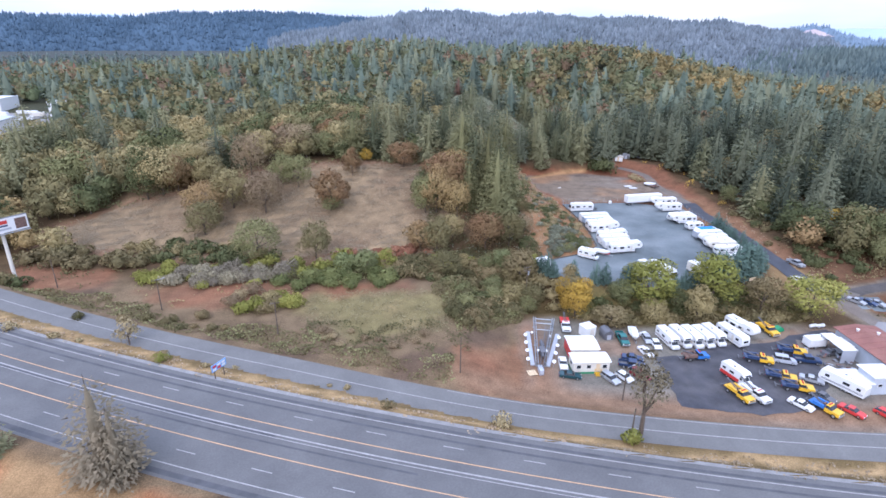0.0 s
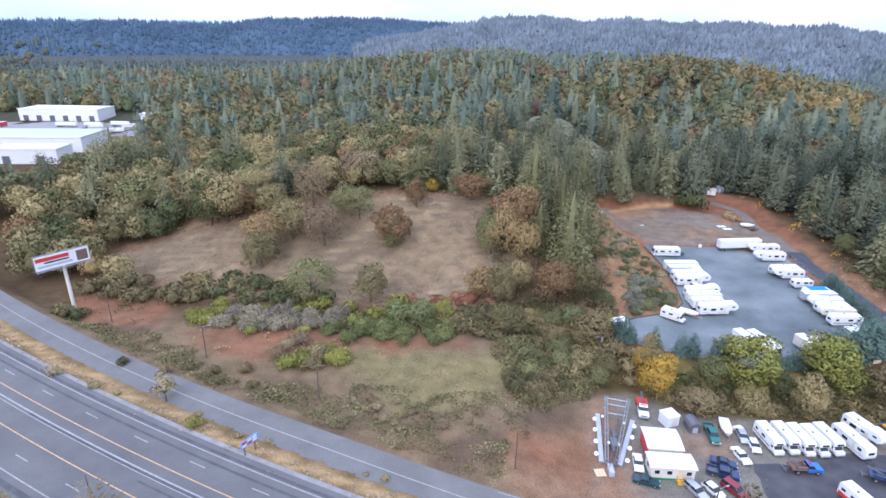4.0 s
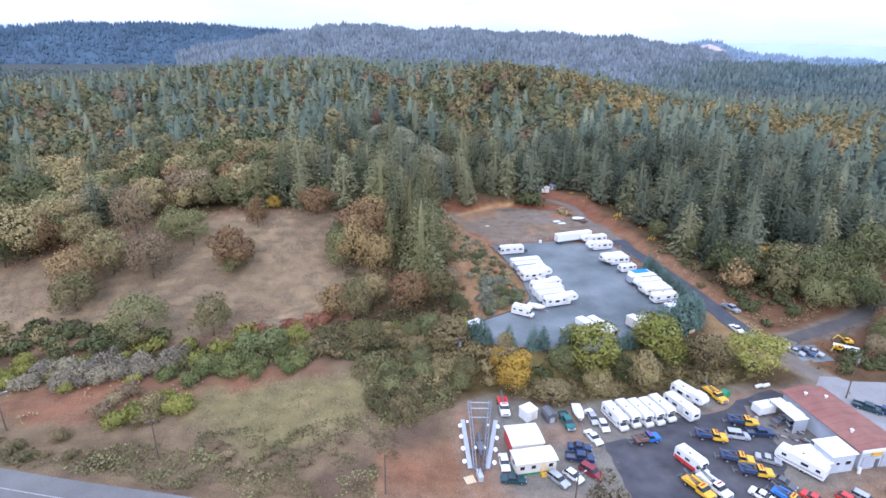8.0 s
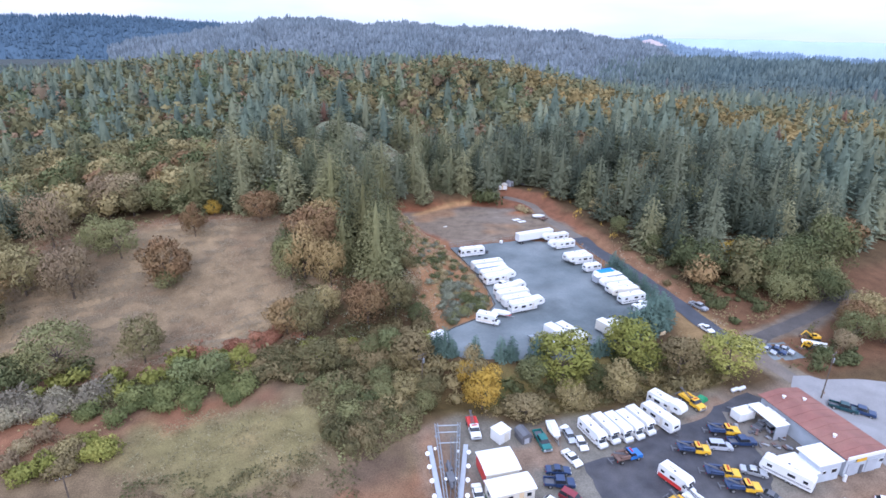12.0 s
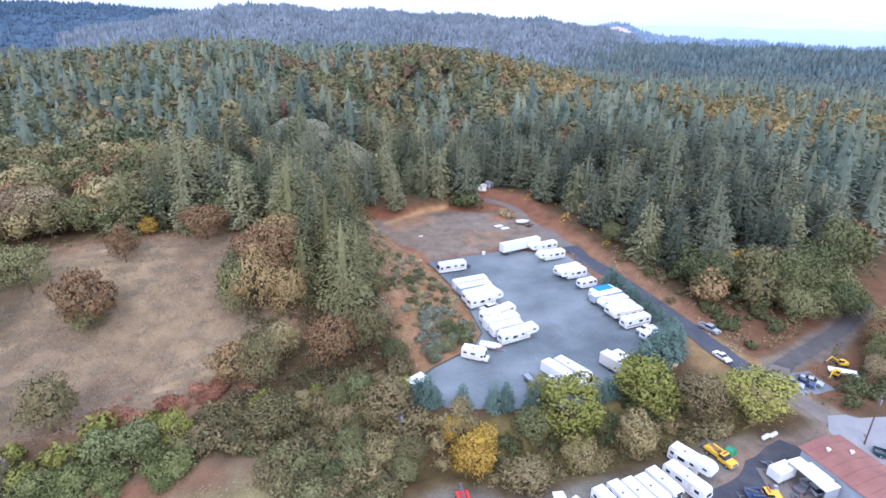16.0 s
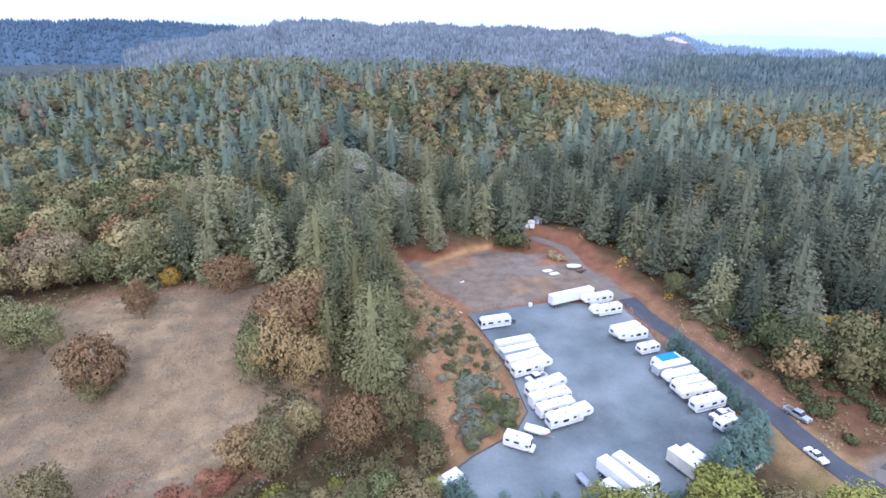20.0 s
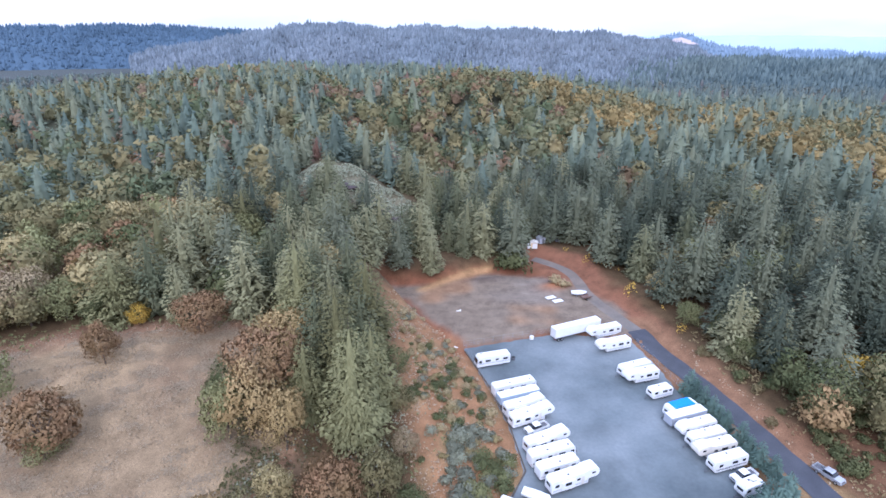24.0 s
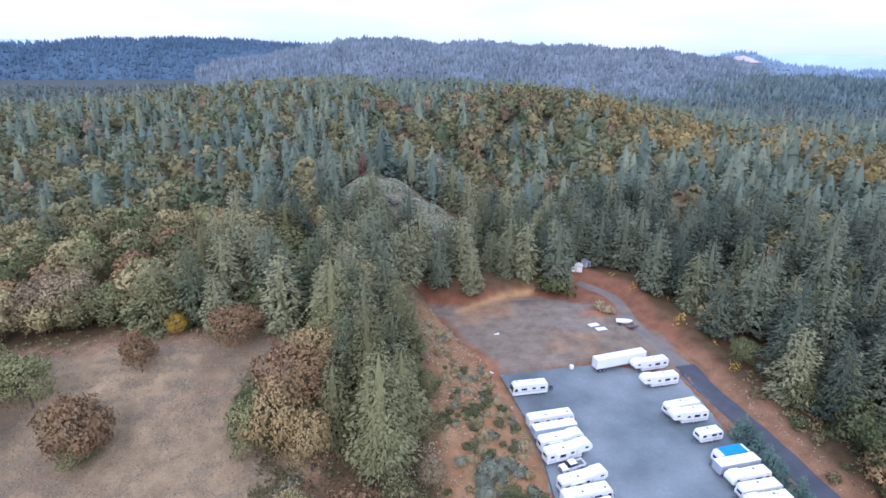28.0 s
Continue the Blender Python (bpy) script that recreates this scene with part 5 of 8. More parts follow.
for kind, i, x, y, s in (("sh_oak_green", 0, 86, 317, 2.1), ("sh_oak_green", 1, 82.5, 318, 1.7), ("sh_sage", 0, 89.5, 318, 1.2), ("sh_oak_bare", 1, 96, 303, 0.9), ("sh_oak_bare", 0, 98, 300, 0.8), ("sh_lime_leaf", 0, -58, 152.5, 0.6), ("sh_oak_bare", 0, 9.5, 135.6, 0.75), ("sh_lime_leaf", 1, 32.6, 131.8, 0.85), ("sh_bramble", 0, -11.5, 138.5, 0.5), ("sh_bramble", 1, -115.5, 192.5, 1.0), ("sh_oak_green", 0, -112.5, 193, 1.1), ("sh_bramble", 0, -118, 194.5, 0.9), ("sh_oak_bare", 1, -95, 164, 0.6), ("sh_oak_bare", 0, -84, 161, 0.55)):
    tree((kind, i), x, y, s)



def join_rest():
    """The further trees and shrubs of each kind, joined."""
    for kind, rows in REST.items():
        mats = KINDS[rows[0][0]][3][1].materials[0].name
        key = next(k for k in M if M[k].name == mats)
        p = np.array([(x, y, float(ground_z(x, y)) - 0.15, s) for _, x, y, s in rows])
        if kind[:3] == "sh_":
            if ("s", kind) not in LOW:
                LOW[("s", kind)] = forms(lambda g, h: broad_crown(g, h, h * 0.95, -0.1, 330, 0.3, True, 8), 4, (3.0, 2.3))
            woods("further_growth", p[:, :3], key, "further " + KINDS[rows[0][0]][1], p[:, 3], ("s", kind))
        else:
            woods("further_growth", p[:, :3], key, "further " + KINDS[rows[0][0]][1], p[:, 3], ("c" if kind[:4] == "pine" else "b", 1))


join_rest()


def thicket(name, poly, mat, label, height, per, size, seed, clump=5.0, cover=0.0):
    """A low, uneven cover of brush or grass on a stretch of ground."""
    g = np.random.default_rng(seed)
    q = np.array(poly, float)
    lo, hi = q.min(0), q.max(0)
    n = int(per * np.prod(hi - lo))
    x, y = g.uniform(lo[0], hi[0], n), g.uniform(lo[1], hi[1], n)
    edge = inside(poly, x, y) + rumple(x, y, 4.0, seed * 0.7) * 1.2
    lump = rumple(x, y, clump, seed * 1.3) * 0.6 + rumple(x, y, clump * 0.4, seed * 2.1) * 0.4
    ok = (edge < 0) & (np.abs(y - front_y(x)) > 4.9) & (lump > cover + g.uniform(-0.5, 0.5, n))
    x, y, lump = x[ok], y[ok], lump[ok]
    top = height * np.clip(0.55 + 0.45 * lump, 0.1, 1.6) * np.clip(-edge[ok] / 1.5, 0.25, 1)
    z = ground_z(x, y) + top * np.sqrt(g.uniform(0.02, 1, len(x)))
    v, f = leaves(np.stack([x, y, z], -1), g.normal(size=(len(x), 3)) * 0.7 + np.array((0, -0.2, 1.0)), size * g.uniform(0.5, 1.3, len(x)), g)
    return tagged(new(name, tri_mesh(name, v, f, mat)), label, "undergrowth", "", "stuff")


HEDGE = [(-48, 194), (-14, 196), (4, 201), (24, 198), (32, 204), (24, 212), (4, 210), (-16, 207), (-50, 204)]
NOOK = [(4, 168), (20, 178), (26, 190), (30, 199), (8, 202), (-4, 198), (2, 180)]
thicket("bramble_thicket", HEDGE, "bramble", "dense dark bramble thicket below the meadow", 2.0, 16.0, 0.26, 1, 5.0, -0.6)
thicket("bramble_thicket", HEDGE, "oak_green", "fresh green leaves in the bramble thicket", 2.3, 9.0, 0.24, 2, 4.0, 0.1)
thicket("bramble_thicket", NOOK, "bramble", "dark bramble thicket beside the steel rig", 1.7, 16.0, 0.26, 3, 5.0, -0.5)
thicket("bramble_thicket", NOOK, "oak_green", "green leaves among the brambles", 1.9, 8.0, 0.24, 4, 4.0, 0.1)
BRUSH_X = np.linspace(-118, 2, 13)
BRUSH = [(x, front_y(x) + 6.0) for x in BRUSH_X] + [(x, front_y(x) + 14.0 + 3.0 * math.sin(x * 0.13)) for x in BRUSH_X[::-1]]
thicket("roadside_brush", BRUSH, "bramble", "dark brush along the frontage road", 1.1, 9.0, 0.25, 5, 4.0, -0.35)
thicket("roadside_brush", BRUSH, "oak_green", "green leaves in the roadside brush", 1.2, 4.0, 0.24, 25, 4.0, 0.2)
thicket("roadside_brush", [(-34, 172), (8, 172), (6, 156), (-30, 161)], "bramble", "grey-brown dead brush on the field", 0.5, 9.0, 0.22, 6, 5.0, 0.2)
thicket("creek_brush", [(33, 184), (60, 183), (100, 188), (100, 177), (60, 175.5), (34, 178.5)], "bramble", "dark brush along the creek", 1.1, 9.0, 0.25, 7, 4.0, 0.15)
thicket("creek_brush", [(40, 191), (56, 188), (74, 187), (92, 192), (100, 186), (98, 180), (60, 181), (40, 184)], "fresh_leaf", "green undergrowth below the lot", 0.8, 9.0, 0.24, 8, 4.0, 0.0)
thicket("creek_brush", [(33, 184), (100, 188), (100, 177), (60, 175.5), (34, 178.5)], "tan_leaf", "dry tan undergrowth along the creek", 1.2, 2.0, 0.28, 9, 4.0, 0.3)
thicket("bank_brush", [(30, 213), (50, 219), (55, 228), (54, 250), (44, 285), (34, 280), (30, 240)], "sage", "grey-green brush on the red bank", 1.2, 3.0, 0.26, 10, 3.0, 0.75)
thicket("bank_brush", [(30, 213), (50, 219), (55, 228), (55, 262), (46, 290), (34, 290), (30, 240)], "dry_grass", "dry grass on the red bank", 0.4, 3.5, 0.24, 11, 4.0, 0.1)
thicket("bank_brush", [(31, 214), (46, 218), (50, 240), (38, 262), (30, 250)], "oak_green", "green brush on the red bank", 1.3, 3.0, 0.26, 12, 3.5, 0.7)
UNDER = [(-6, 214), (14, 211), (30, 214), (33, 228), (30, 252), (14, 262), (2, 254), (-2, 236)]
thicket("oak_undergrowth", UNDER, "bramble", "dark undergrowth below the oaks and pines", 1.4, 9.0, 0.28, 40, 5.0, -0.1)
thicket("oak_undergrowth", UNDER, "sage", "grey-green undergrowth below the oaks", 1.3, 4.0, 0.26, 41, 4.0, 0.4)
thicket("outcrop_brush", [(10, 368), (22, 356), (44, 355), (58, 364), (56, 378), (34, 384), (12, 380)], "sage", "pale grey-green brush on the knoll", 1.4, 10.0, 0.36, 20, 3.5, -0.2)
thicket("east_brush", [(114, 176), (150, 186), (170, 200), (170, 205), (150, 194), (126, 189), (125, 180), (114, 179)], "bramble", "brown-green brush beside the gravel loop", 1.2, 2.5, 0.32, 13, 5.0, 0.2)
thicket("east_brush", [(116, 196), (130, 199), (160, 210), (160, 220), (124, 262), (118, 262)], "bramble", "brown-green brush at the edge of the woods", 1.3, 2.5, 0.34, 14, 5.0, 0.1)
thicket("east_brush", [(112, 198), (118, 198), (116, 262), (113, 262)], "dry_grass", "dry grass beside the drive", 0.5, 3.0, 0.24, 15, 4.0, 0.2)
thicket("field_brush", REDS[0], "tan_leaf", "sparse dry brush on the red soil", 0.8, 2.0, 0.28, 21, 4.0, 0.7)
thicket("field_brush", REDS[1], "bramble", "sparse dark brush on the red soil", 0.8, 2.0, 0.28, 22, 4.0, 0.6)
thicket("east_fringe", [(116, 262), (121, 262), (120, 310), (112, 330), (108, 330), (113, 300)], "yellow_leaf", "yellow leaves at the foot of the woods", 1.8, 6.0, 0.26, 23, 4.0, 0.85)
thicket("meadow_grass", MEADOW, "dry_grass", "dry trodden meadow grass", 0.1, 8.0, 0.16, 16, 6.0, -0.2)


def mown_rows():
    """Paler tufts of dry grass that lie in uneven rows across the meadow."""
    g = np.random.default_rng(44)
    n = 210000
    x, y = g.uniform(-128, 14, n), g.uniform(206, 272, n)
    row = 0.6 * np.sin((y * 0.98 - x * 0.1) * 1.7 + rumple(x, y, 17.0, 2.0) * 2.4) + rumple(x, y, 2.4, 6.0) * 0.7 + rumple(x, y, 13.0, 1.0) * 0.7
    ok = (row > 0.35 + g.uniform(-0.5, 0.6, n)) & (inside(MEADOW, x, y) + rumple(x, y, 5.0, 3.0) * 1.5 < -2)
    x, y = x[ok], y[ok]
    z = ground_z(x, y) + g.uniform(0.03, 0.08, len(x))
    v, f = leaves(np.stack([x, y, z], -1), g.normal(size=(len(x), 3)) * 0.14 + np.array((0, -0.1, 1.0)), 0.2 * g.uniform(0.5, 1.3, len(x)), g)
    return tagged(new("mown_grass", tri_mesh("mown_grass", v, f, "straw")), "pale dry grass in rows on the meadow", "grass", "", "stuff")


mown_rows()
thicket("lawn_grass", LAWN, "pale_grass", "short pale green grass of the field", 0.12, 5.0, 0.2, 17, 5.0, -0.3)
thicket("meadow_brush", [(-34, 216), (-4, 224), (2, 217), (-26, 207), (-36, 209)], "red_leaf", "rust-red low brush below the meadow", 0.9, 2.5, 0.28, 18, 4.0, 0.2)
thicket("meadow_brush", [(-128, 240), (-104, 256), (-60, 270), (-36, 274), (0, 274), (12, 262), (2, 268), (-36, 268), (-60, 263), (-104, 249), (-126, 236)], "oak_green", "low green brush at the meadow's upper edge", 1.6, 2.5, 0.34, 19, 4.0, 0.1)
for k, (x0, x1) in enumerate(((-150, -60), (-60, 20), (20, 110))):
    xs = np.linspace(x0, x1, 8)
    strip = [(x, front_y(x) - 4.5) for x in xs] + [(x, hwy_y(x) + 5.5) for x in xs[::-1]]
    thicket("verge_grass", strip, "dry_grass", "straw-coloured grass between the two roads", 0.5, 3.0, 0.24, 30 + k, 4.0, 0.0)

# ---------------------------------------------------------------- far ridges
# aerial haze is painted into the wooded ridges as blue and pale base colours
M["ridge"] = material("ridge_woods_haze", (0.120, 0.146, 0.165), 1.0, vary=0.25, scale=0.012, fine=0.2, tint=(0.152, 0.172, 0.188), patch=0.9, patch_scale=0.004, island=0.35, spec=0.0)
M["ridge_blue_haze"] = material("ridge_blue_haze", (0.056, 0.09, 0.128), 1.0, vary=0.2, scale=0.008, tint=(0.082, 0.118, 0.155), patch=0.9, patch_scale=0.003, island=0.25, spec=0.0)
M["ridge_teal_haze"] = material("ridge_teal_haze", (0.068, 0.100, 0.108), 1.0, vary=0.22, scale=0.012, tint=(0.105, 0.128, 0.115), patch=0.9, patch_scale=0.006, island=0.4, spec=0.0)
M["ridge_east_haze"] = material("ridge_east_haze", (0.135, 0.195, 0.250), 1.0, vary=0.15, scale=0.008, tint=(0.190, 0.240, 0.300), patch=0.9, patch_scale=0.003, island=0.2, spec=0.0)
M["ridge_pale_haze"] = material("ridge_pale_haze", (0.35, 0.43, 0.53), 1.0, vary=0.08, scale=0.004, spec=0.0)
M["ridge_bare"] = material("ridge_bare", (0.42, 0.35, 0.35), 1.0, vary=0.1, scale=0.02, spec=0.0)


def ridge(name, dist, depth, crest, base, mat, label, bumps=0.0, step=0.25, trees=0):
    """A far wooded hill: crest gives (azimuth, elevation) in degrees as seen from the flight line."""
    az = np.arange(crest[0][0], crest[-1][0] + step, step)
    el = np.interp(az, [c[0] for c in crest], [c[1] for c in crest])
    top = 74 + dist * np.tan(np.radians(el)) + bumps * (rumple(az * 40, az * 17, 30.0, dist) * 0.5 + rumple(az * 40, az * 9, 9.0, 1.0) * 0.25)
    rows = 16
    prof = np.linspace(0, 1, rows)
    A, P = np.meshgrid(az, prof, indexing="ij")
    r = dist - depth * (1 - P)
    z = base + (np.repeat(top[:, None], rows, 1) - base) * np.sin(P * 1.57) ** 1.1
    z = z - bumps * 0.9 * np.abs(np.sin(A * 2.3 + dist)) * np.sin(P * 3.14)
    x, y = r * np.sin(np.radians(A)), 75 + r * np.cos(np.radians(A))
    n, m = A.shape
    me = bpy.data.meshes.new(name)
    idx = np.arange(n * m).reshape(n, m)
    f = np.stack([idx[:-1, :-1], idx[1:, :-1], idx[1:, 1:], idx[:-1, 1:]], -1).reshape(-1, 4)
    me.from_pydata(np.stack([x, y, z], -1).reshape(-1, 3).tolist(), [], f.tolist())
    me.materials.append(M[mat])
    me.update()
    ob = tagged(new(name, me), label, "hills", "", "structure")
    if trees:
        # tree tops over the slope, each a small uneven cone
        i, j = rng.uniform(0, n - 1.01, trees), (m - 1.01) * rng.uniform(0.02, 1, trees) ** 0.8
        i0, j0 = i.astype(int), j.astype(int)
        u, w = (i - i0)[:, None], (j - j0)[:, None]
        grid = np.stack([x, y, z], -1)
        at = (grid[i0, j0] * (1 - u) + grid[i0 + 1, j0] * u) * (1 - w) + (grid[i0, j0 + 1] * (1 - u) + grid[i0 + 1, j0 + 1] * u) * w
        h = rng.uniform(10, 21, trees) * np.where(rng.uniform(size=trees) < 0.06, 1.3, 1)
        a0 = rng.uniform(0, math.tau, trees)
        ring = []
        for q in range(5):
            rr = h * rng.uniform(0.2, 0.36, trees)
            ring.append(np.stack([at[:, 0] + rr * np.cos(a0 + q * math.tau / 5), at[:, 1] + rr * np.sin(a0 + q * math.tau / 5), at[:, 2] + h * rng.uniform(-0.1, 0.18, trees)], -1))
        ring.append(at + np.stack([0 * h, 0 * h, h], -1))
        v = np.stack(ring, 1).reshape(-1, 3)
        f = np.array([(q, (q + 1) % 5, 5) for q in range(5)])
        tagged(new(name + "_trees", tri_mesh(name + "_trees", v, (f[None] + 6 * np.arange(trees)[:, None, None]).reshape(-1, 3), mat)), "tree tops of the " + label, "woods", "", "stuff")
    return ob


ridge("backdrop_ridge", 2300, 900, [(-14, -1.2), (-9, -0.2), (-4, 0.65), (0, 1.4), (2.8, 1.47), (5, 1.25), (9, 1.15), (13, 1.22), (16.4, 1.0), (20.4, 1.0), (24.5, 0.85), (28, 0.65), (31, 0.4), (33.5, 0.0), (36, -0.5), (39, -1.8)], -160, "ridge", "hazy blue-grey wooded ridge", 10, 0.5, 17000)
ridge("backdrop_ridge_blue", 3100, 900, [(-60, 0.4), (-40, 0.5), (-33, 0.62), (-27, 0.58), (-21, 1.05), (-14, 1.25), (-10, 1.2), (-7, 0.95), (-1.8, 0.8), (6, 0.4)], -160, "ridge_blue_haze", "wooded ridge in the distance in dark haze blue", 6, 0.5, 12000)
ridge("backdrop_rise", 2050, 600, [(22, -2.2), (27, -1.6), (32, -1.35), (38, -1.2), (45, -1.25), (52, -1.3), (62, -1.5), (72, -1.8)], -140, "ridge_teal_haze", "low wooded rise in dark haze teal", 7, 0.5, 10000)
ridge("backdrop_ridge_east", 2900, 700, [(27, -0.6), (31, -0.3), (34, -0.25), (37, -0.4), (40.6, -0.5), (45, -0.62), (51, -0.9), (60, -1.1), (72, -1.2)], -160, "ridge_east_haze", "wooded ridge in pale haze blue", 8, 0.5, 7000)
ridge("backdrop_hill", 3700, 500, [(29, -0.2), (31.5, 0.2), (33.2, 0.5), (34.6, 0.78), (35.8, 0.6), (37.2, 0.1), (39.5, -0.6), (42, -1.2)], -160, "ridge_east_haze", "far hill in haze blue with a bare top", 4, 0.4, 900)
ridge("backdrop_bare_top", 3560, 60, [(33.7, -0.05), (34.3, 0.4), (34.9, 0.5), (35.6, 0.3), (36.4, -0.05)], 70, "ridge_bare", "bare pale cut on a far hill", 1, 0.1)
ridge("backdrop_horizon", 4550, 300, [(-75, 0.7), (-40, 0.8), (-20, 0.95), (0, 0.85), (20, 0.7), (30, 0.6), (42, 0.62), (52, 0.48), (75, 0.4)], -200, "ridge_pale_haze", "pale hazy mountains on the horizon", 5, 0.5)

# ---------------------------------------------------------------- vehicles (x ahead, z up, standing on z = 0)
WHEELS = {}


def wheel(parent, x, y, r=0.34, w=0.24):
    key = (round(r, 2), round(w, 2))
    if key not in WHEELS:
        t = Mesh()
        n = 14
        pts, fs = [], []
        for yy, rr in ((-w / 2, r * 0.82), (-w / 2 * 0.9, r * 0.97), (-w * 0.25, r), (w * 0.25, r), (w / 2 * 0.9, r * 0.97), (w / 2, r * 0.82), (w / 2, r * 0.58), (-w / 2, r * 0.58)):
            pts += [(rr * math.cos(i * math.tau / n), yy, rr * math.sin(i * math.tau / n)) for i in range(n)]
        for k in range(8):
            j = (k + 1) % 8
            fs += [(k * n + i, k * n + (i + 1) % n, j * n + (i + 1) % n, j * n + i) for i in range(n)]
        t.add(pts, fs)
        m = Mesh().tube((0, -w * 0.42, 0), (0, w * 0.42, 0), r * 0.6, r * 0.6, 12).tube((0, -w * 0.5, 0), (0, w * 0.5, 0), r * 0.2, r * 0.2, 8)
        WHEELS[key] = (t.done("tyre", M["tyre"], True), m.done("rim", M["rim"]))
    tyre, rim = WHEELS[key]
    a = part("wheel", tyre, "", parent)
    a.location = (x, y, r)
    part("rim", rim, "", a)


def windows(parent, spots, y, h, mat="glass", name="window"):
    """Side windows as thin panes proud of the wall: (x, z, length, height)."""
    for x, z, l, hh in spots:
        part(name, Mesh().box((x, y, z), (l, 0.05, hh), 0.02), mat, parent)


def roof_gear(v, x0, x1, z, units=1, vents=3):
    for k in range(units):
        x = x0 + (x1 - x0) * (0.35 + 0.4 * k)
        part("air_conditioner", Mesh().box((x, 0, z + 0.14), (0.95, 0.7, 0.28), 0.07), "cream", v)
    for k in range(vents):
        x = x0 + (x1 - x0) * (0.12 + 0.8 * k / max(vents - 1, 1))
        part("roof_vent", Mesh().box((x, 0.45 * (-1) ** k, z + 0.06), (0.42, 0.42, 0.14), 0.03), "grey_dark" if k % 2 else "white", v)


def camper_body(v, profile, w, mat, roof_z, x0, x1, roof="roof_white"):
    part("body", Mesh().prism(profile, -w / 2, w / 2, 0.02, 0.07), mat, v)
    part("roof", Mesh().box(((x0 + x1) / 2, 0, roof_z + 0.02), (x1 - x0, w * 0.93, 0.07), 0.03), roof, v)


def stripes(v, x0, x1, w, z, mat, n=2):
    for k in range(n):
        for s in (-1, 1):
            part("stripe", Mesh().box(((x0 + x1) / 2, s * (w / 2 + 0.006), z + 0.2 * k), (x1 - x0, 0.02, 0.1)), mat, v)


def travel_trailer(label, L=8.0, mat="white", stripe="grey", H=3.1, nose=0.5, group="stored trailers", tarp=""):
    v = thing("travel_trailer", label, "travel trailer", group)
    w, b, h = 2.45, 0.55, L / 2
    prof = [(-h + 0.1, b), (h - 0.5, b), (h - 0.1, b + 0.35), (h, 1.5), (h - nose * 0.5, H - 0.35), (h - nose, H), (-h + 0.35, H), (-h, H - 0.4), (-h, b + 0.25)]
    camper_body(v, prof, w, mat, H, -h + 0.35, h - nose)
    stripes(v, -h + 0.3, h - 0.6, w, 1.05, stripe)
    spots = [(-h * 0.72, 2.05, 0.8, 0.6), (-h * 0.2, 2.05, 1.3, 0.6), (h * 0.62, 2.05, 0.9, 0.6)]
    for s in (-1, 1):
        windows(v, spots, s * (w / 2 + 0.005), 0.6)
        for x in (-0.95, -0.1):
            wheel(v, x - 0.2, s * (w / 2 - 0.16), 0.34)
    part("window", Mesh().box((h - 0.06, 0, 2.0), (0.06, 1.3, 0.55), 0.02), "glass", v)
    d = part("door", Mesh().box((h * 0.3, -w / 2 - 0.01, 1.65), (0.66, 0.05, 1.85), 0.02), "cream", v)
    part("handle", Mesh().box((h * 0.3 + 0.24, -w / 2 - 0.05, 1.55), (0.08, 0.04, 0.12)), "steel", d)
    part("awning", Mesh().tube((-h * 0.5, -w / 2 - 0.06, H - 0.3), (h * 0.4, -w / 2 - 0.06, H - 0.3), 0.07, None, 8), "grey", v)
    part("hitch", Mesh().tube((h - 0.2, 0.5, 0.5), (h + 1.1, 0, 0.5), 0.06).tube((h - 0.2, -0.5, 0.5), (h + 1.1, 0, 0.5), 0.06).tube((h + 1.0, 0, 0), (h + 1.0, 0, 0.9), 0.04), "grey_dark", v)
    part("bumper", Mesh().box((-h - 0.1, 0, 0.6), (0.12, 2.2, 0.16), 0.03), "grey_dark", v)
    if tarp:
        part("tarp", Mesh().box((-0.2, 0, H + 0.09), (L * 0.72, w + 0.12, 0.1), 0.04).box((-0.2, w / 2 + 0.05, H - 0.3), (L * 0.7, 0.04, 0.75), 0.015).box((-0.2, -w / 2 - 0.05, H - 0.2), (L * 0.68, 0.04, 0.5), 0.015), tarp, v, "bright blue tarp")
    else:
        roof_gear(v, -h + 0.4, h - nose, H + 0.05)
    return v


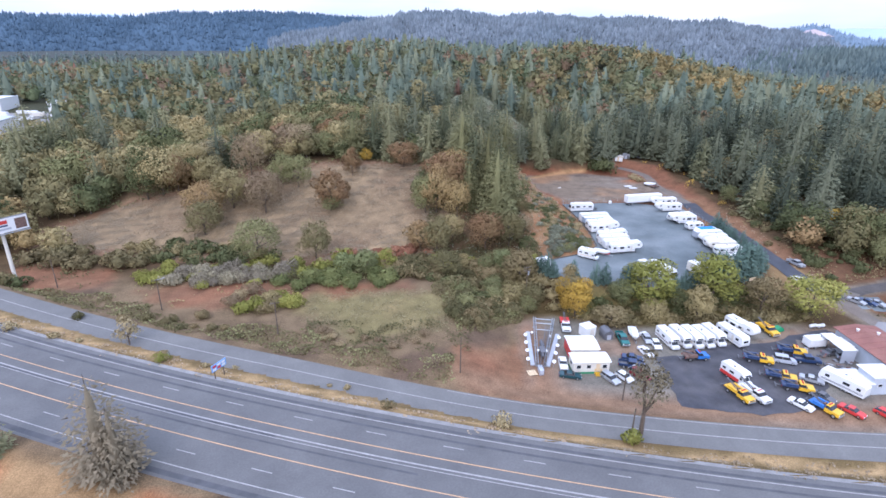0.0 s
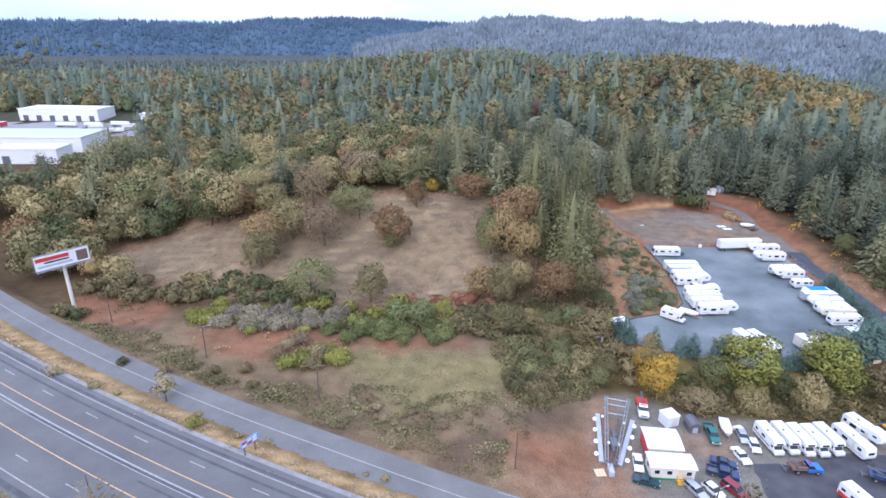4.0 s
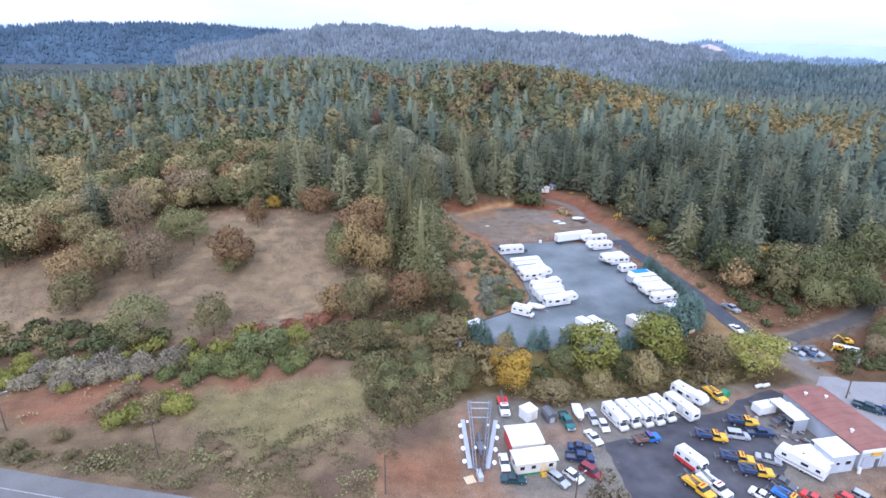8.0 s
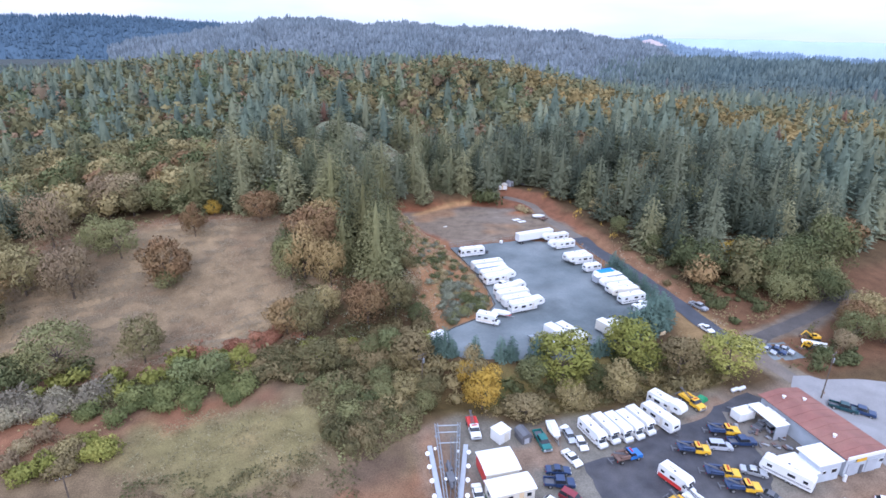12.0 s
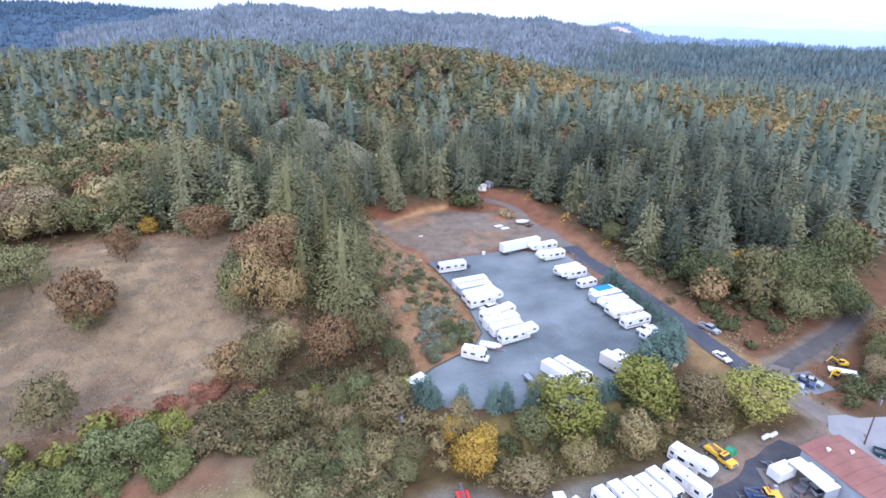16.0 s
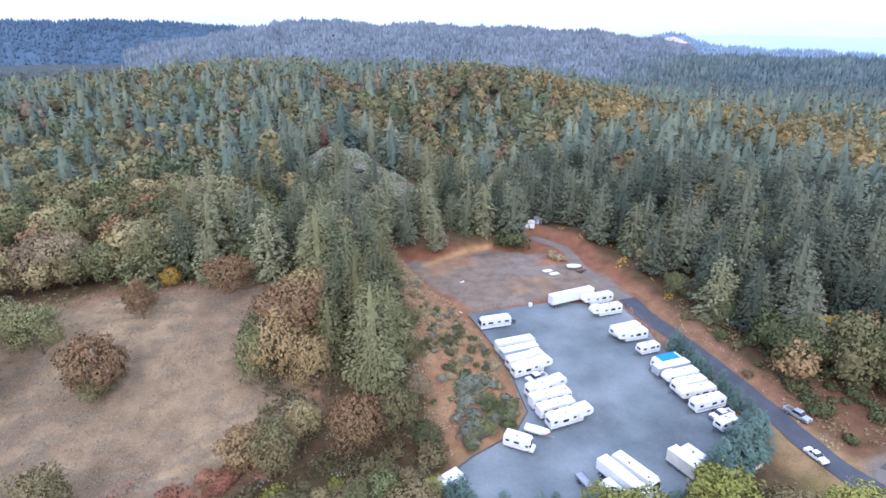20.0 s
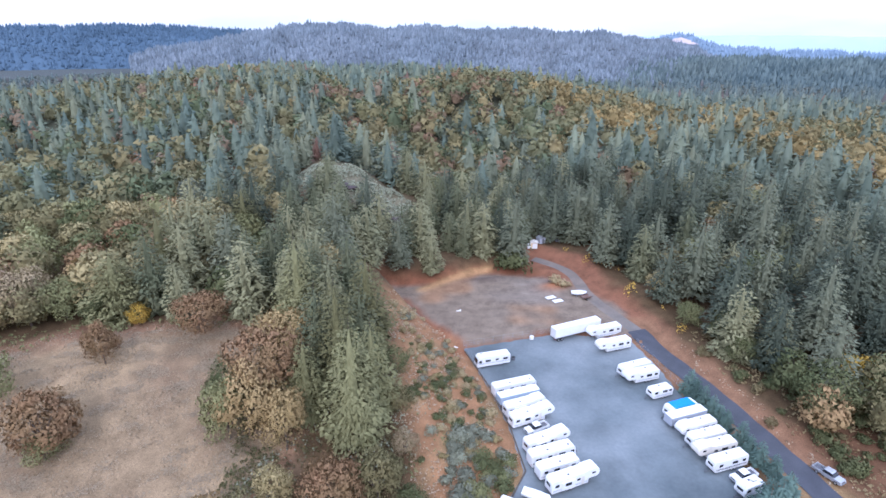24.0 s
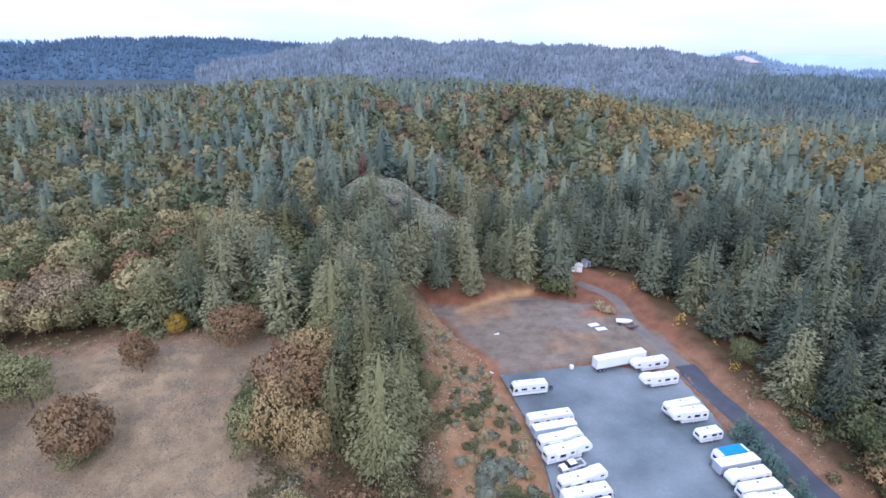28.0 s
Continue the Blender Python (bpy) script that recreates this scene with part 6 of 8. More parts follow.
def fifth_wheel(label, L=10.0, mat="white", stripe="grey", group="stored trailers"):
    v = thing("fifth_wheel_trailer", label, "fifth-wheel trailer", group)
    w, b, h, H, n = 2.5, 0.55, L / 2, 3.6, 2.6
    prof = [(-h + 0.08, b), (h - n, b), (h - n, 1.55), (h - 0.7, 1.6), (h - 0.1, 2.0), (h, 2.5), (h - 0.25, 3.15), (h - 1.1, H), (h - n - 0.4, H), (h - n - 1.0, H - 0.3), (-h + 0.3, H - 0.35), (-h, H - 0.75), (-h, b + 0.2)]
    camper_body(v, prof, w, mat, H - 0.33, -h + 0.3, h - n - 1.0)
    part("roof", Mesh().box((h - n / 2 - 0.4, 0, H + 0.02), (n - 0.7, w * 0.93, 0.07), 0.03), "roof_white", v)
    stripes(v, -h + 0.3, h - n - 0.2, w, 1.0, stripe)
    spots = [(-h * 0.78, 2.1, 0.9, 0.6), (-h * 0.35, 2.1, 1.5, 0.7), (h * 0.1, 2.1, 0.8, 0.5), (h - 1.5, 2.65, 0.8, 0.4)]
    for s in (-1, 1):
        windows(v, spots, s * (w / 2 + 0.005), 0.6)
        for x in (-1.5, -0.6):
            wheel(v, x - 0.4, s * (w / 2 - 0.16), 0.36)
    part("slide_out", Mesh().box((-h * 0.35, -w / 2 - 0.12, 1.75), (3.0, 0.3, 1.9), 0.04), mat, v)
    part("window", Mesh().box((-h * 0.35, -w / 2 - 0.28, 2.1), (1.4, 0.04, 0.7), 0.015), "glass", v)
    part("window", Mesh().box((-h - 0.01, 0, 2.1), (0.05, 1.3, 0.6), 0.015), "glass", v)
    d = part("door", Mesh().box((h * 0.28, -w / 2 - 0.01, 1.6), (0.68, 0.05, 1.85), 0.02), "cream", v)
    part("handle", Mesh().box((h * 0.28 + 0.25, -w / 2 - 0.05, 1.5), (0.08, 0.04, 0.12)), "steel", d)
    part("landing_leg", Mesh().tube((h - n + 0.5, 0.85, 0), (h - n + 0.5, 0.85, 1.6), 0.06).box((h - n + 0.5, 0.85, 0.03), (0.3, 0.3, 0.06)), "grey_dark", v)
    part("landing_leg", Mesh().tube((h - n + 0.5, -0.85, 0), (h - n + 0.5, -0.85, 1.6), 0.06).box((h - n + 0.5, -0.85, 0.03), (0.3, 0.3, 0.06)), "grey_dark", v)
    part("bumper", Mesh().box((-h - 0.1, 0, 0.6), (0.12, 2.2, 0.16), 0.03), "grey_dark", v)
    roof_gear(v, -h + 0.4, h - n - 1.0, H - 0.28)
    return v


def motorhome(label, L=9.5, mat="white", stripe="grey", roof="roof_white", group="stored motorhomes", lower=""):
    v = thing("motorhome", label, "motorhome", group)
    w, b, h, H = 2.45, 0.4, L / 2, 3.25
    prof = [(-h + 0.1, b + 0.1), (h - 0.1, b), (h, b + 0.3), (h, 1.25), (h - 0.3, 2.75), (h - 0.75, H), (-h + 0.3, H), (-h, H - 0.3), (-h, b + 0.4)]
    camper_body(v, prof, w, mat, H, -h + 0.35, h - 0.8, roof)
    if lower:
        for s in (-1, 1):
            part("lower_panel", Mesh().box((-0.1, s * (w / 2 + 0.012), 0.95), (L - 0.5, 0.03, 0.85), 0.01), lower, v)
    stripes(v, -h + 0.2, h - 0.4, w, 1.2, stripe, 2)
    part("windshield", Mesh().prism([(h - 0.0, 1.4), (h + 0.03, 1.4), (h - 0.24, 2.62), (h - 0.28, 2.62)], -1.05, 1.05), "glass", v)
    spots = [(h - 0.95, 1.9, 0.8, 0.75), (h * 0.35, 2.0, 1.5, 0.6), (-h * 0.2, 2.05, 0.9, 0.5), (-h * 0.7, 2.0, 1.3, 0.6)]
    for s in (-1, 1):
        windows(v, spots, s * (w / 2 + 0.005), 0.6)
        wheel(v, h - 1.5, s * (w / 2 - 0.17), 0.42, 0.28)
        wheel(v, -h * 0.45, s * (w / 2 - 0.17), 0.42, 0.3)
        part("headlight", Mesh().box((h + 0.01, s * 0.9, 0.85), (0.06, 0.28, 0.22), 0.02), "lamp_clear", v)
        part("tail_light", Mesh().box((-h - 0.01, s * 1.0, 1.0), (0.05, 0.18, 0.3), 0.02), "lamp_red", v)
        part("mirror", Mesh().box((h - 0.15, s * (w / 2 + 0.22), 1.9), (0.12, 0.22, 0.4), 0.03), "grey_dark", v)
    part("bumper", Mesh().box((h + 0.05, 0, 0.55), (0.16, 2.3, 0.25), 0.04), "steel", v)
    d = part("door", Mesh().box((h * 0.05, -w / 2 - 0.01, 1.6), (0.66, 0.05, 1.9), 0.02), "cream", v)
    part("handle", Mesh().box((h * 0.05 + 0.24, -w / 2 - 0.05, 1.5), (0.08, 0.04, 0.12)), "steel", d)
    roof_gear(v, -h + 0.4, h - 1.0, H + 0.05, 1, 4)
    return v


def cab_camper(label, L=7.0, mat="white", stripe="grey", cab="", group="stored motorhomes"):
    """A motorhome built on a van's cab, with a bunk above it."""
    v = thing("cab_motorhome", label, "motorhome", group)
    w, b, h, H = 2.3, 0.5, L / 2, 3.05
    f = h - 1.75
    prof = [(-h + 0.1, b), (f, b), (f, 1.95), (h - 0.85, 2.05), (h - 0.6, 2.35), (h - 0.9, 2.85), (h - 1.3, H), (-h + 0.25, H), (-h, H - 0.3), (-h, b + 0.2)]
    camper_body(v, prof, w, mat, H, -h + 0.3, h - 1.4)
    part("cab", Mesh().prism([(f, 0.45), (h - 0.05, 0.45), (h, 0.7), (h - 0.05, 1.1), (h - 0.75, 1.22), (h - 1.2, 1.95), (f, 1.95)], -0.97, 0.97, 0.06, 0.06), cab or mat, v)
    part("windshield", Mesh().prism([(h - 0.74, 1.26), (h - 0.7, 1.26), (h - 1.16, 1.93), (h - 1.2, 1.93)], -0.8, 0.8), "glass", v)
    part("window", Mesh().box((h - 0.85, 0, 2.5), (0.5, 1.4, 0.3), 0.02), "glass", v)
    for s in (-1, 1):
        part("cab_window", Mesh().box((h - 1.45, s * 0.955, 1.55), (0.55, 0.04, 0.45), 0.015), "glass", v)
        windows(v, [(-h * 0.7, 1.95, 0.8, 0.5), (-h * 0.1, 1.95, 1.1, 0.5)], s * (w / 2 + 0.005), 0.5)
        wheel(v, h - 1.0, s * 0.86, 0.36)
        wheel(v, -h * 0.42, s * (w / 2 - 0.2), 0.36, 0.3)
        part("headlight", Mesh().box((h - 0.02, s * 0.72, 0.85), (0.06, 0.24, 0.18), 0.02), "lamp_clear", v)
        part("tail_light", Mesh().box((-h - 0.01, s * 0.95, 0.95), (0.05, 0.16, 0.26), 0.02), "lamp_red", v)
    stripes(v, -h + 0.2, f, w, 1.05, stripe)
    part("bumper", Mesh().box((h + 0.04, 0, 0.5), (0.14, 1.9, 0.2), 0.04), "steel", v)
    roof_gear(v, -h + 0.4, h - 1.5, H + 0.05, 1, 3)
    return v


def box_trailer(label, L=12.0, mat="white", H=3.9, group="stored trailers"):
    """A plain box trailer with ribbed sides."""
    v = thing("box_trailer", label, "box trailer", group)
    w, h, b = 2.55, L / 2, 1.15 if L > 8 else 0.6
    part("body", Mesh().box((0, 0, (b + H) / 2), (L, w, H - b), 0.05), mat, v)
    part("roof", Mesh().box((0, 0, H + 0.015), (L - 0.1, w - 0.1, 0.05), 0.02), "roof_white", v)
    k = int(L / 1.2)
    for i in range(k + 1):
        x = -h + 0.1 + i * (L - 0.2) / k
        for s in (-1, 1):
            part("rib", Mesh().box((x, s * (w / 2 + 0.012), (b + H) / 2), (0.08, 0.03, H - b - 0.15)), mat, v)
    for s in (-1, 1):
        part("rear_door", Mesh().box((-h - 0.015, s * 0.62, (b + H) / 2), (0.05, 1.2, H - b - 0.2), 0.015), mat, v)
        part("side_rail", Mesh().box((0, s * (w / 2 + 0.015), b + 0.1), (L, 0.03, 0.16)), "steel", v)
        for x in ((-h + 1.2, -h + 2.4) if L > 8 else (-0.4,)):
            wheel(v, x, s * (w / 2 - 0.25), 0.48 if L > 8 else 0.36, 0.4)
        part("landing_leg", Mesh().tube((h - 2.2 if L > 8 else h + 0.4, s * (0.8 if L > 8 else 0.2), 0), (h - 2.2 if L > 8 else h + 0.4, s * (0.8 if L > 8 else 0.2), b), 0.07).box((h - 2.2 if L > 8 else h + 0.4, s * (0.8 if L > 8 else 0.2), 0.03), (0.3, 0.3, 0.06)), "grey_dark", v)
        part("tail_light", Mesh().box((-h - 0.03, s * 1.05, b - 0.1), (0.05, 0.2, 0.12)), "lamp_red", v)
    part("chassis", Mesh().box((0, 0.5, b - 0.15), (L * 0.95, 0.16, 0.3)).box((0, -0.5, b - 0.15), (L * 0.95, 0.16, 0.3)), "grey_dark", v)
    return v


CAR_FORMS = {
    "sedan": dict(L=4.8, W=1.82, hood=1.35, trunk=1.05, belt=0.92, top=1.42, rear=0.65, front=0.75),
    "wagon": dict(L=4.7, W=1.8, hood=1.25, trunk=0.12, belt=0.95, top=1.5, rear=0.3, front=0.75),
    "suv": dict(L=4.8, W=1.9, hood=1.2, trunk=0.1, belt=1.1, top=1.8, rear=0.25, front=0.65),
    "hatch": dict(L=4.2, W=1.75, hood=1.05, trunk=0.15, belt=0.95, top=1.45, rear=0.6, front=0.8),
}


def car(label, form="sedan", mat="white", group="cars of the yard"):
    q = CAR_FORMS[form]
    v = thing("car", label, "car", group)
    h, w, bt, tp = q["L"] / 2, q["W"], q["belt"], q["top"]
    prof = [(-h + 0.05, 0.3), (-h, 0.5), (-h + 0.05, bt - 0.1), (-h + 0.2, bt), (h - q["hood"], bt + 0.02), (h - 0.35, bt - 0.14), (h - 0.04, bt - 0.3), (h, 0.5), (h - 0.06, 0.28)]
    part("body", Mesh().prism(prof, -w / 2, w / 2, 0.05, 0.1), mat, v)
    a, b = -h + q["trunk"], h - q["hood"]
    part("cabin", Mesh().prism([(a, bt - 0.02), (b, bt - 0.02), (b - q["front"], tp - 0.06), (a + q["rear"], tp - 0.06)], -w / 2 + 0.07, w / 2 - 0.07, 0.2, 0.03), "glass", v, "dark window glass")
    part("roof", Mesh().prism([(a + q["rear"] - 0.05, tp - 0.08), (b - q["front"] + 0.06, tp - 0.08), (b - q["front"] - 0.12, tp), (a + q["rear"] + 0.12, tp)], -w / 2 + 0.2, w / 2 - 0.2, 0.06, 0.04), mat, v)
    for s in (-1, 1):
        for x in ((a + b) / 2 - 0.15,):
            part("pillar", Mesh().prism([(x - 0.06, bt), (x + 0.06, bt), (x + 0.04, tp - 0.05), (x - 0.04, tp - 0.05)], s * (w / 2 - 0.1) - 0.02, s * (w / 2 - 0.1) + 0.02), mat, v)
        wheel(v, h - 0.9, s * (w / 2 - 0.1), 0.33, 0.22)
        wheel(v, -h + 0.95, s * (w / 2 - 0.1), 0.33, 0.22)
        part("headlight", Mesh().box((h - 0.05, s * (w / 2 - 0.3), 0.62), (0.1, 0.36, 0.14), 0.03), "lamp_clear", v)
        part("tail_light", Mesh().box((-h + 0.03, s * (w / 2 - 0.26), 0.74), (0.08, 0.34, 0.16), 0.03), "lamp_red", v)
        part("mirror", Mesh().box((b - 0.4, s * (w / 2 + 0.08), bt + 0.05), (0.14, 0.2, 0.13), 0.03), mat, v)
    part("bumper", Mesh().box((h - 0.02, 0, 0.42), (0.14, w - 0.2, 0.2), 0.05), "grey_dark", v)
    part("bumper", Mesh().box((-h + 0.02, 0, 0.44), (0.14, w - 0.2, 0.2), 0.05), "grey_dark", v)
    return v


def pickup(label, mat="white", bed="grey_dark", L=5.7, group="cars of the yard", name="pickup_truck", wrecker="", deck="", cab_long=True):
    """A pickup, or with wrecker a tow truck with its boom and deck."""
    v = thing(name, label, "tow truck" if wrecker else "pickup", group)
    h, w = L / 2, 2.0 if not wrecker else 2.2
    lift = 0.0 if not wrecker else 0.18
    c0 = -h + L * (0.36 if cab_long else 0.52)
    c1 = h - 1.35
    part("body", Mesh().prism([(c0, 0.45 + lift), (h - 0.05, 0.42 + lift), (h, 0.8 + lift), (h - 0.08, 1.1 + lift), (c1, 1.2 + lift), (c0, 1.2 + lift)], -w / 2, w / 2, 0.05, 0.09), mat, v)
    part("cabin", Mesh().prism([(c0 + 0.02, 1.18 + lift), (c1 - 0.02, 1.18 + lift), (c1 - 0.62, 1.82 + lift), (c0 + 0.12, 1.82 + lift)], -w / 2 + 0.1, w / 2 - 0.1, 0.2, 0.03), "glass", v, "dark window glass")
    part("roof", Mesh().prism([(c0 + 0.06, 1.8 + lift), (c1 - 0.55, 1.8 + lift), (c1 - 0.75, 1.9 + lift), (c0 + 0.18, 1.9 + lift)], -w / 2 + 0.2, w / 2 - 0.2, 0.06, 0.04), mat, v)
    if not wrecker:
        for s in (-1, 1):
            part("bed_side", Mesh().box(((c0 - h) / 2, s * (w / 2 - 0.06), 0.9), (c0 + h, 0.12, 0.62), 0.03), mat, v)
        part("tailgate", Mesh().box((-h + 0.06, 0, 0.9), (0.12, w - 0.2, 0.6), 0.03), mat, v)
        part("bed_floor", Mesh().box(((c0 - h) / 2, 0, 0.68), (c0 + h - 0.1, w - 0.24, 0.12), 0.02), bed, v)
    else:
        d = deck or mat
        part("deck", Mesh().box(((c0 - h) / 2, 0, 0.95 + lift), (c0 + h - 0.1, w, 0.3), 0.05), d, v)
        for s in (-1, 1):
            part("tool_box", Mesh().box(((c0 - h) / 2 + 0.3, s * (w / 2 - 0.22), 1.32 + lift), (c0 + h - 0.9, 0.42, 0.46), 0.05), d, v)
        part("boom", Mesh().tube((c0 - 0.3, 0.25, 1.3), (-h - 0.3, 0.1, 2.4), 0.1, 0.08, 8).tube((c0 - 0.3, -0.25, 1.3), (-h - 0.3, -0.1, 2.4), 0.1, 0.08, 8).tube((-h - 0.3, -0.3, 2.4), (-h - 0.3, 0.3, 2.4), 0.1), "grey_dark", v)
        part("winch", Mesh().tube((c0 - 0.45, -0.35, 1.5 + lift), (c0 - 0.45, 0.35, 1.5 + lift), 0.22, None, 10), "rust", v)
        part("wheel_lift", Mesh().box((-h - 0.5, 0, 0.55), (1.1, 0.25, 0.18), 0.03).box((-h - 0.95, 0, 0.55), (0.2, 1.7, 0.16), 0.03), "grey_dark", v)
        part("light_bar", Mesh().box(((c0 + c1) / 2 - 0.2, 0, 1.98 + lift), (0.28, 1.2, 0.14), 0.04), "lamp_red", v)
    for s in (-1, 1):
        wheel(v, h - 0.95, s * (w / 2 - 0.12), 0.4 + lift * 0.3, 0.26)
        wheel(v, -h + 1.15, s * (w / 2 - 0.12), 0.4 + lift * 0.3, 0.3)
        part("headlight", Mesh().box((h - 0.03, s * (w / 2 - 0.3), 0.85 + lift), (0.1, 0.34, 0.2), 0.03), "lamp_clear", v)
        part("tail_light", Mesh().box((-h - 0.01, s * (w / 2 - 0.16), 0.95), (0.06, 0.16, 0.3), 0.02), "lamp_red", v)
        part("mirror", Mesh().box((c1 - 0.45, s * (w / 2 + 0.12), 1.35 + lift), (0.14, 0.22, 0.24), 0.03), "grey_dark", v)
    part("bumper", Mesh().box((h + 0.03, 0, 0.55 + lift * 0.5), (0.16, w - 0.1, 0.24), 0.05), "steel", v)
    part("grille", Mesh().box((h - 0.0, 0, 0.85 + lift), (0.06, w - 0.95, 0.26), 0.02), "grey_dark", v)
    return v


def boat(label, L=6.0, mat="white", low="red", group="boats on trailers"):
    v = thing("boat_on_trailer", label, "boat", group)
    h = L / 2
    rows = ((-h, 0.95, 0.75), (-h * 0.3, 1.1, 0.7), (h * 0.35, 1.0, 0.75), (h * 0.75, 0.6, 0.85), (h, 0.06, 1.1))

    def hull(z0, z1, k0, k1):
        m = Mesh()
        pts, fs = [], []
        for x, w, keel in rows:
            pts += [(x, -w * k0, keel + z0), (x, -w * k1, keel + z1), (x, w * k1, keel + z1), (x, w * k0, keel + z0)]
        for i in range(len(rows) - 1):
            fs += [(i * 4 + j, i * 4 + (j + 1) % 4, i * 4 + 4 + (j + 1) % 4, i * 4 + 4 + j) for j in range(4)]
        fs += [(3, 2, 1, 0), tuple(len(rows) * 4 - 4 + j for j in range(4))]
        return m.add(pts, fs)

    part("hull", hull(-0.3, 0.15, 0.35, 1.0), low, v)
    part("upper_hull", hull(0.15, 0.6, 1.0, 1.02), mat, v)
    part("cover", Mesh().prism([(-h, 1.3), (h * 0.9, 1.5), (h * 0.3, 1.75), (-h * 0.4, 1.7)], -0.85, 0.85, 0.4, 0.1), mat, v)
    part("trailer_frame", Mesh().tube((-h, 0.5, 0.4), (h * 0.6, 0.4, 0.4), 0.06).tube((-h, -0.5, 0.4), (h * 0.6, -0.4, 0.4), 0.06).tube((h * 0.6, 0.4, 0.4), (h + 1, 0, 0.4), 0.06).tube((h * 0.6, -0.4, 0.4), (h + 1, 0, 0.4), 0.06).tube((h + 0.9, 0, 0), (h + 0.9, 0, 0.5), 0.05), "steel", v)
    for s in (-1, 1):
        wheel(v, -h * 0.3, s * 1.05, 0.32)
        part("fender", Mesh().box((-h * 0.3, s * 1.05, 0.7), (0.8, 0.26, 0.06), 0.02), "grey_dark", v)
    return v


# ---------------------------------------------------------------- vehicles of the storage lot
motor = motorhome
LOT_ROWS = [
    (motor("white motorhome with dark windows on the gravel", 9.4), 60, 262.2, 183), (motor("white motorhome with brown swirls and a dark nose", 11.4, stripe="rust"), 61.3, 249.0, 6),
    (box_trailer("long trailer under a grey-blue cover", 10.4, "grey_blue", 3.2), 60.8, 244.9, 7), (fifth_wheel("white fifth-wheel trailer parked close to its neighbours", 10.4), 61.0, 241.2, 9), (fifth_wheel("white fifth-wheel trailer with a dark side window", 11.0), 61.3, 237.6, 11),
    (pickup("white pickup with an empty dark bed", "white", group="vehicles on the lot"), 61.2, 234.2, 194), (fifth_wheel("white fifth-wheel trailer on the gravel lot", 10.6), 61.3, 229.0, 12), (motor("white motorhome with a grey roof stripe", 10.4, stripe="grey_dark"), 60.6, 224.9, 7),
    (travel_trailer("white travel trailer wedged between larger ones", 9.2), 60.3, 221.2, 7), (fifth_wheel("large white fifth-wheel trailer with oval windows", 11.0), 61.8, 217.6, 9),
    (boat("covered white boat with a dark red hull", 5.4), 53.5, 215.6, -38), (cab_camper("small old white cab motorhome with a roof rack", 6.4, stripe="tan"), 48.3, 212.6, -39),
    (box_trailer("long white box trailer by the cedars", 11.0, "white", 3.6), 62.8, 197.6, -72), (motor("white motorhome beside a box trailer", 9.6, stripe="grey_dark"), 66.3, 199.2, -70), (box_trailer("small white enclosed trailer", 4.0, "white", 2.3), 60.0, 196.6, -72),
    (travel_trailer("white travel trailer half hidden by cedars", 6.0), 31.5, 205.0, 25),
    (travel_trailer("white travel trailer in the eastern row", 9.4), 94.6, 249.6, 188), (fifth_wheel("white fifth-wheel trailer with large side windows", 9.6), 94.3, 246.2, 184), (travel_trailer("small rounded white travel trailer", 6.2, H=2.7), 95.2, 239.3, 187),
    (travel_trailer("travel trailer with a bright blue tarp on its roof", 8.0, tarp="tarp_blue"), 95.6, 231.9, 187), (box_trailer("trailer under a pale grey cover", 9.8, "grey", 3.2), 94.9, 229.0, 186), (fifth_wheel("white fifth-wheel trailer of the eastern row", 9.6), 94.8, 225.3, 186), (travel_trailer("white travel trailer of the eastern row", 9.0), 94.9, 222.0, 184),
    (fifth_wheel("cream fifth-wheel trailer of the eastern row", 9.8, "cream"), 94.2, 218.6, 183), (travel_trailer("white travel trailer near the cedars", 8.6, stripe="grey_dark"), 94.4, 214.8, 185), (pickup("white pickup with a red stripe near the cedars", "white", group="vehicles on the lot"), 95.6, 211.3, 187), (travel_trailer("short white trailer near the cedars", 5.4, H=2.7), 93.8, 207.9, 190),
    (box_trailer("cream box trailer behind the cedars", 6.4, "cream", 3.4), 77.0, 199.2, -74), (travel_trailer("white trailer half hidden by the cedars", 5.2, H=2.6), 80.2, 200.6, -74),
    (box_trailer("long white semi trailer at the lot's far edge", 16.0, "white", 4.1), 88.8, 271.6, 11), (fifth_wheel("white fifth-wheel trailer beside the semi trailer", 11.0), 96.4, 269.2, 188), (fifth_wheel("white fifth-wheel trailer with a door in its side", 10.6), 95.2, 261.6, 186),
    (pickup("silver pickup parked beside the drive", "silver", group="vehicles on the drive"), 114.0, 209.0, -76), (car("white sedan parked on the drive", "sedan", "white", "vehicles on the drive"), 107.5, 197.6, -86),
    (boat("white boat on a trailer beside dark scrap", 5.0, "white", "navy"), 100, 292.4, -20),
]
for ob, x, y, turn in LOT_ROWS:
    on_lot = bool(inside(LOT, x, y) < 0)
    on_drive = bool(along(DRIVE, x, y) < 3)
    settle(ob, x, y, turn, 0.05 if on_lot else float(ground_z(x, y)) + (0.06 if on_drive else 0.0))

# ---------------------------------------------------------------- the tow yard
YZ = -3.5


def tow(label, mat="yellow", deck="navy", L=6.2):
    return pickup(label, mat, L=L, group="tow trucks", name="tow_truck", wrecker="yes", deck=deck, cab_long=False)


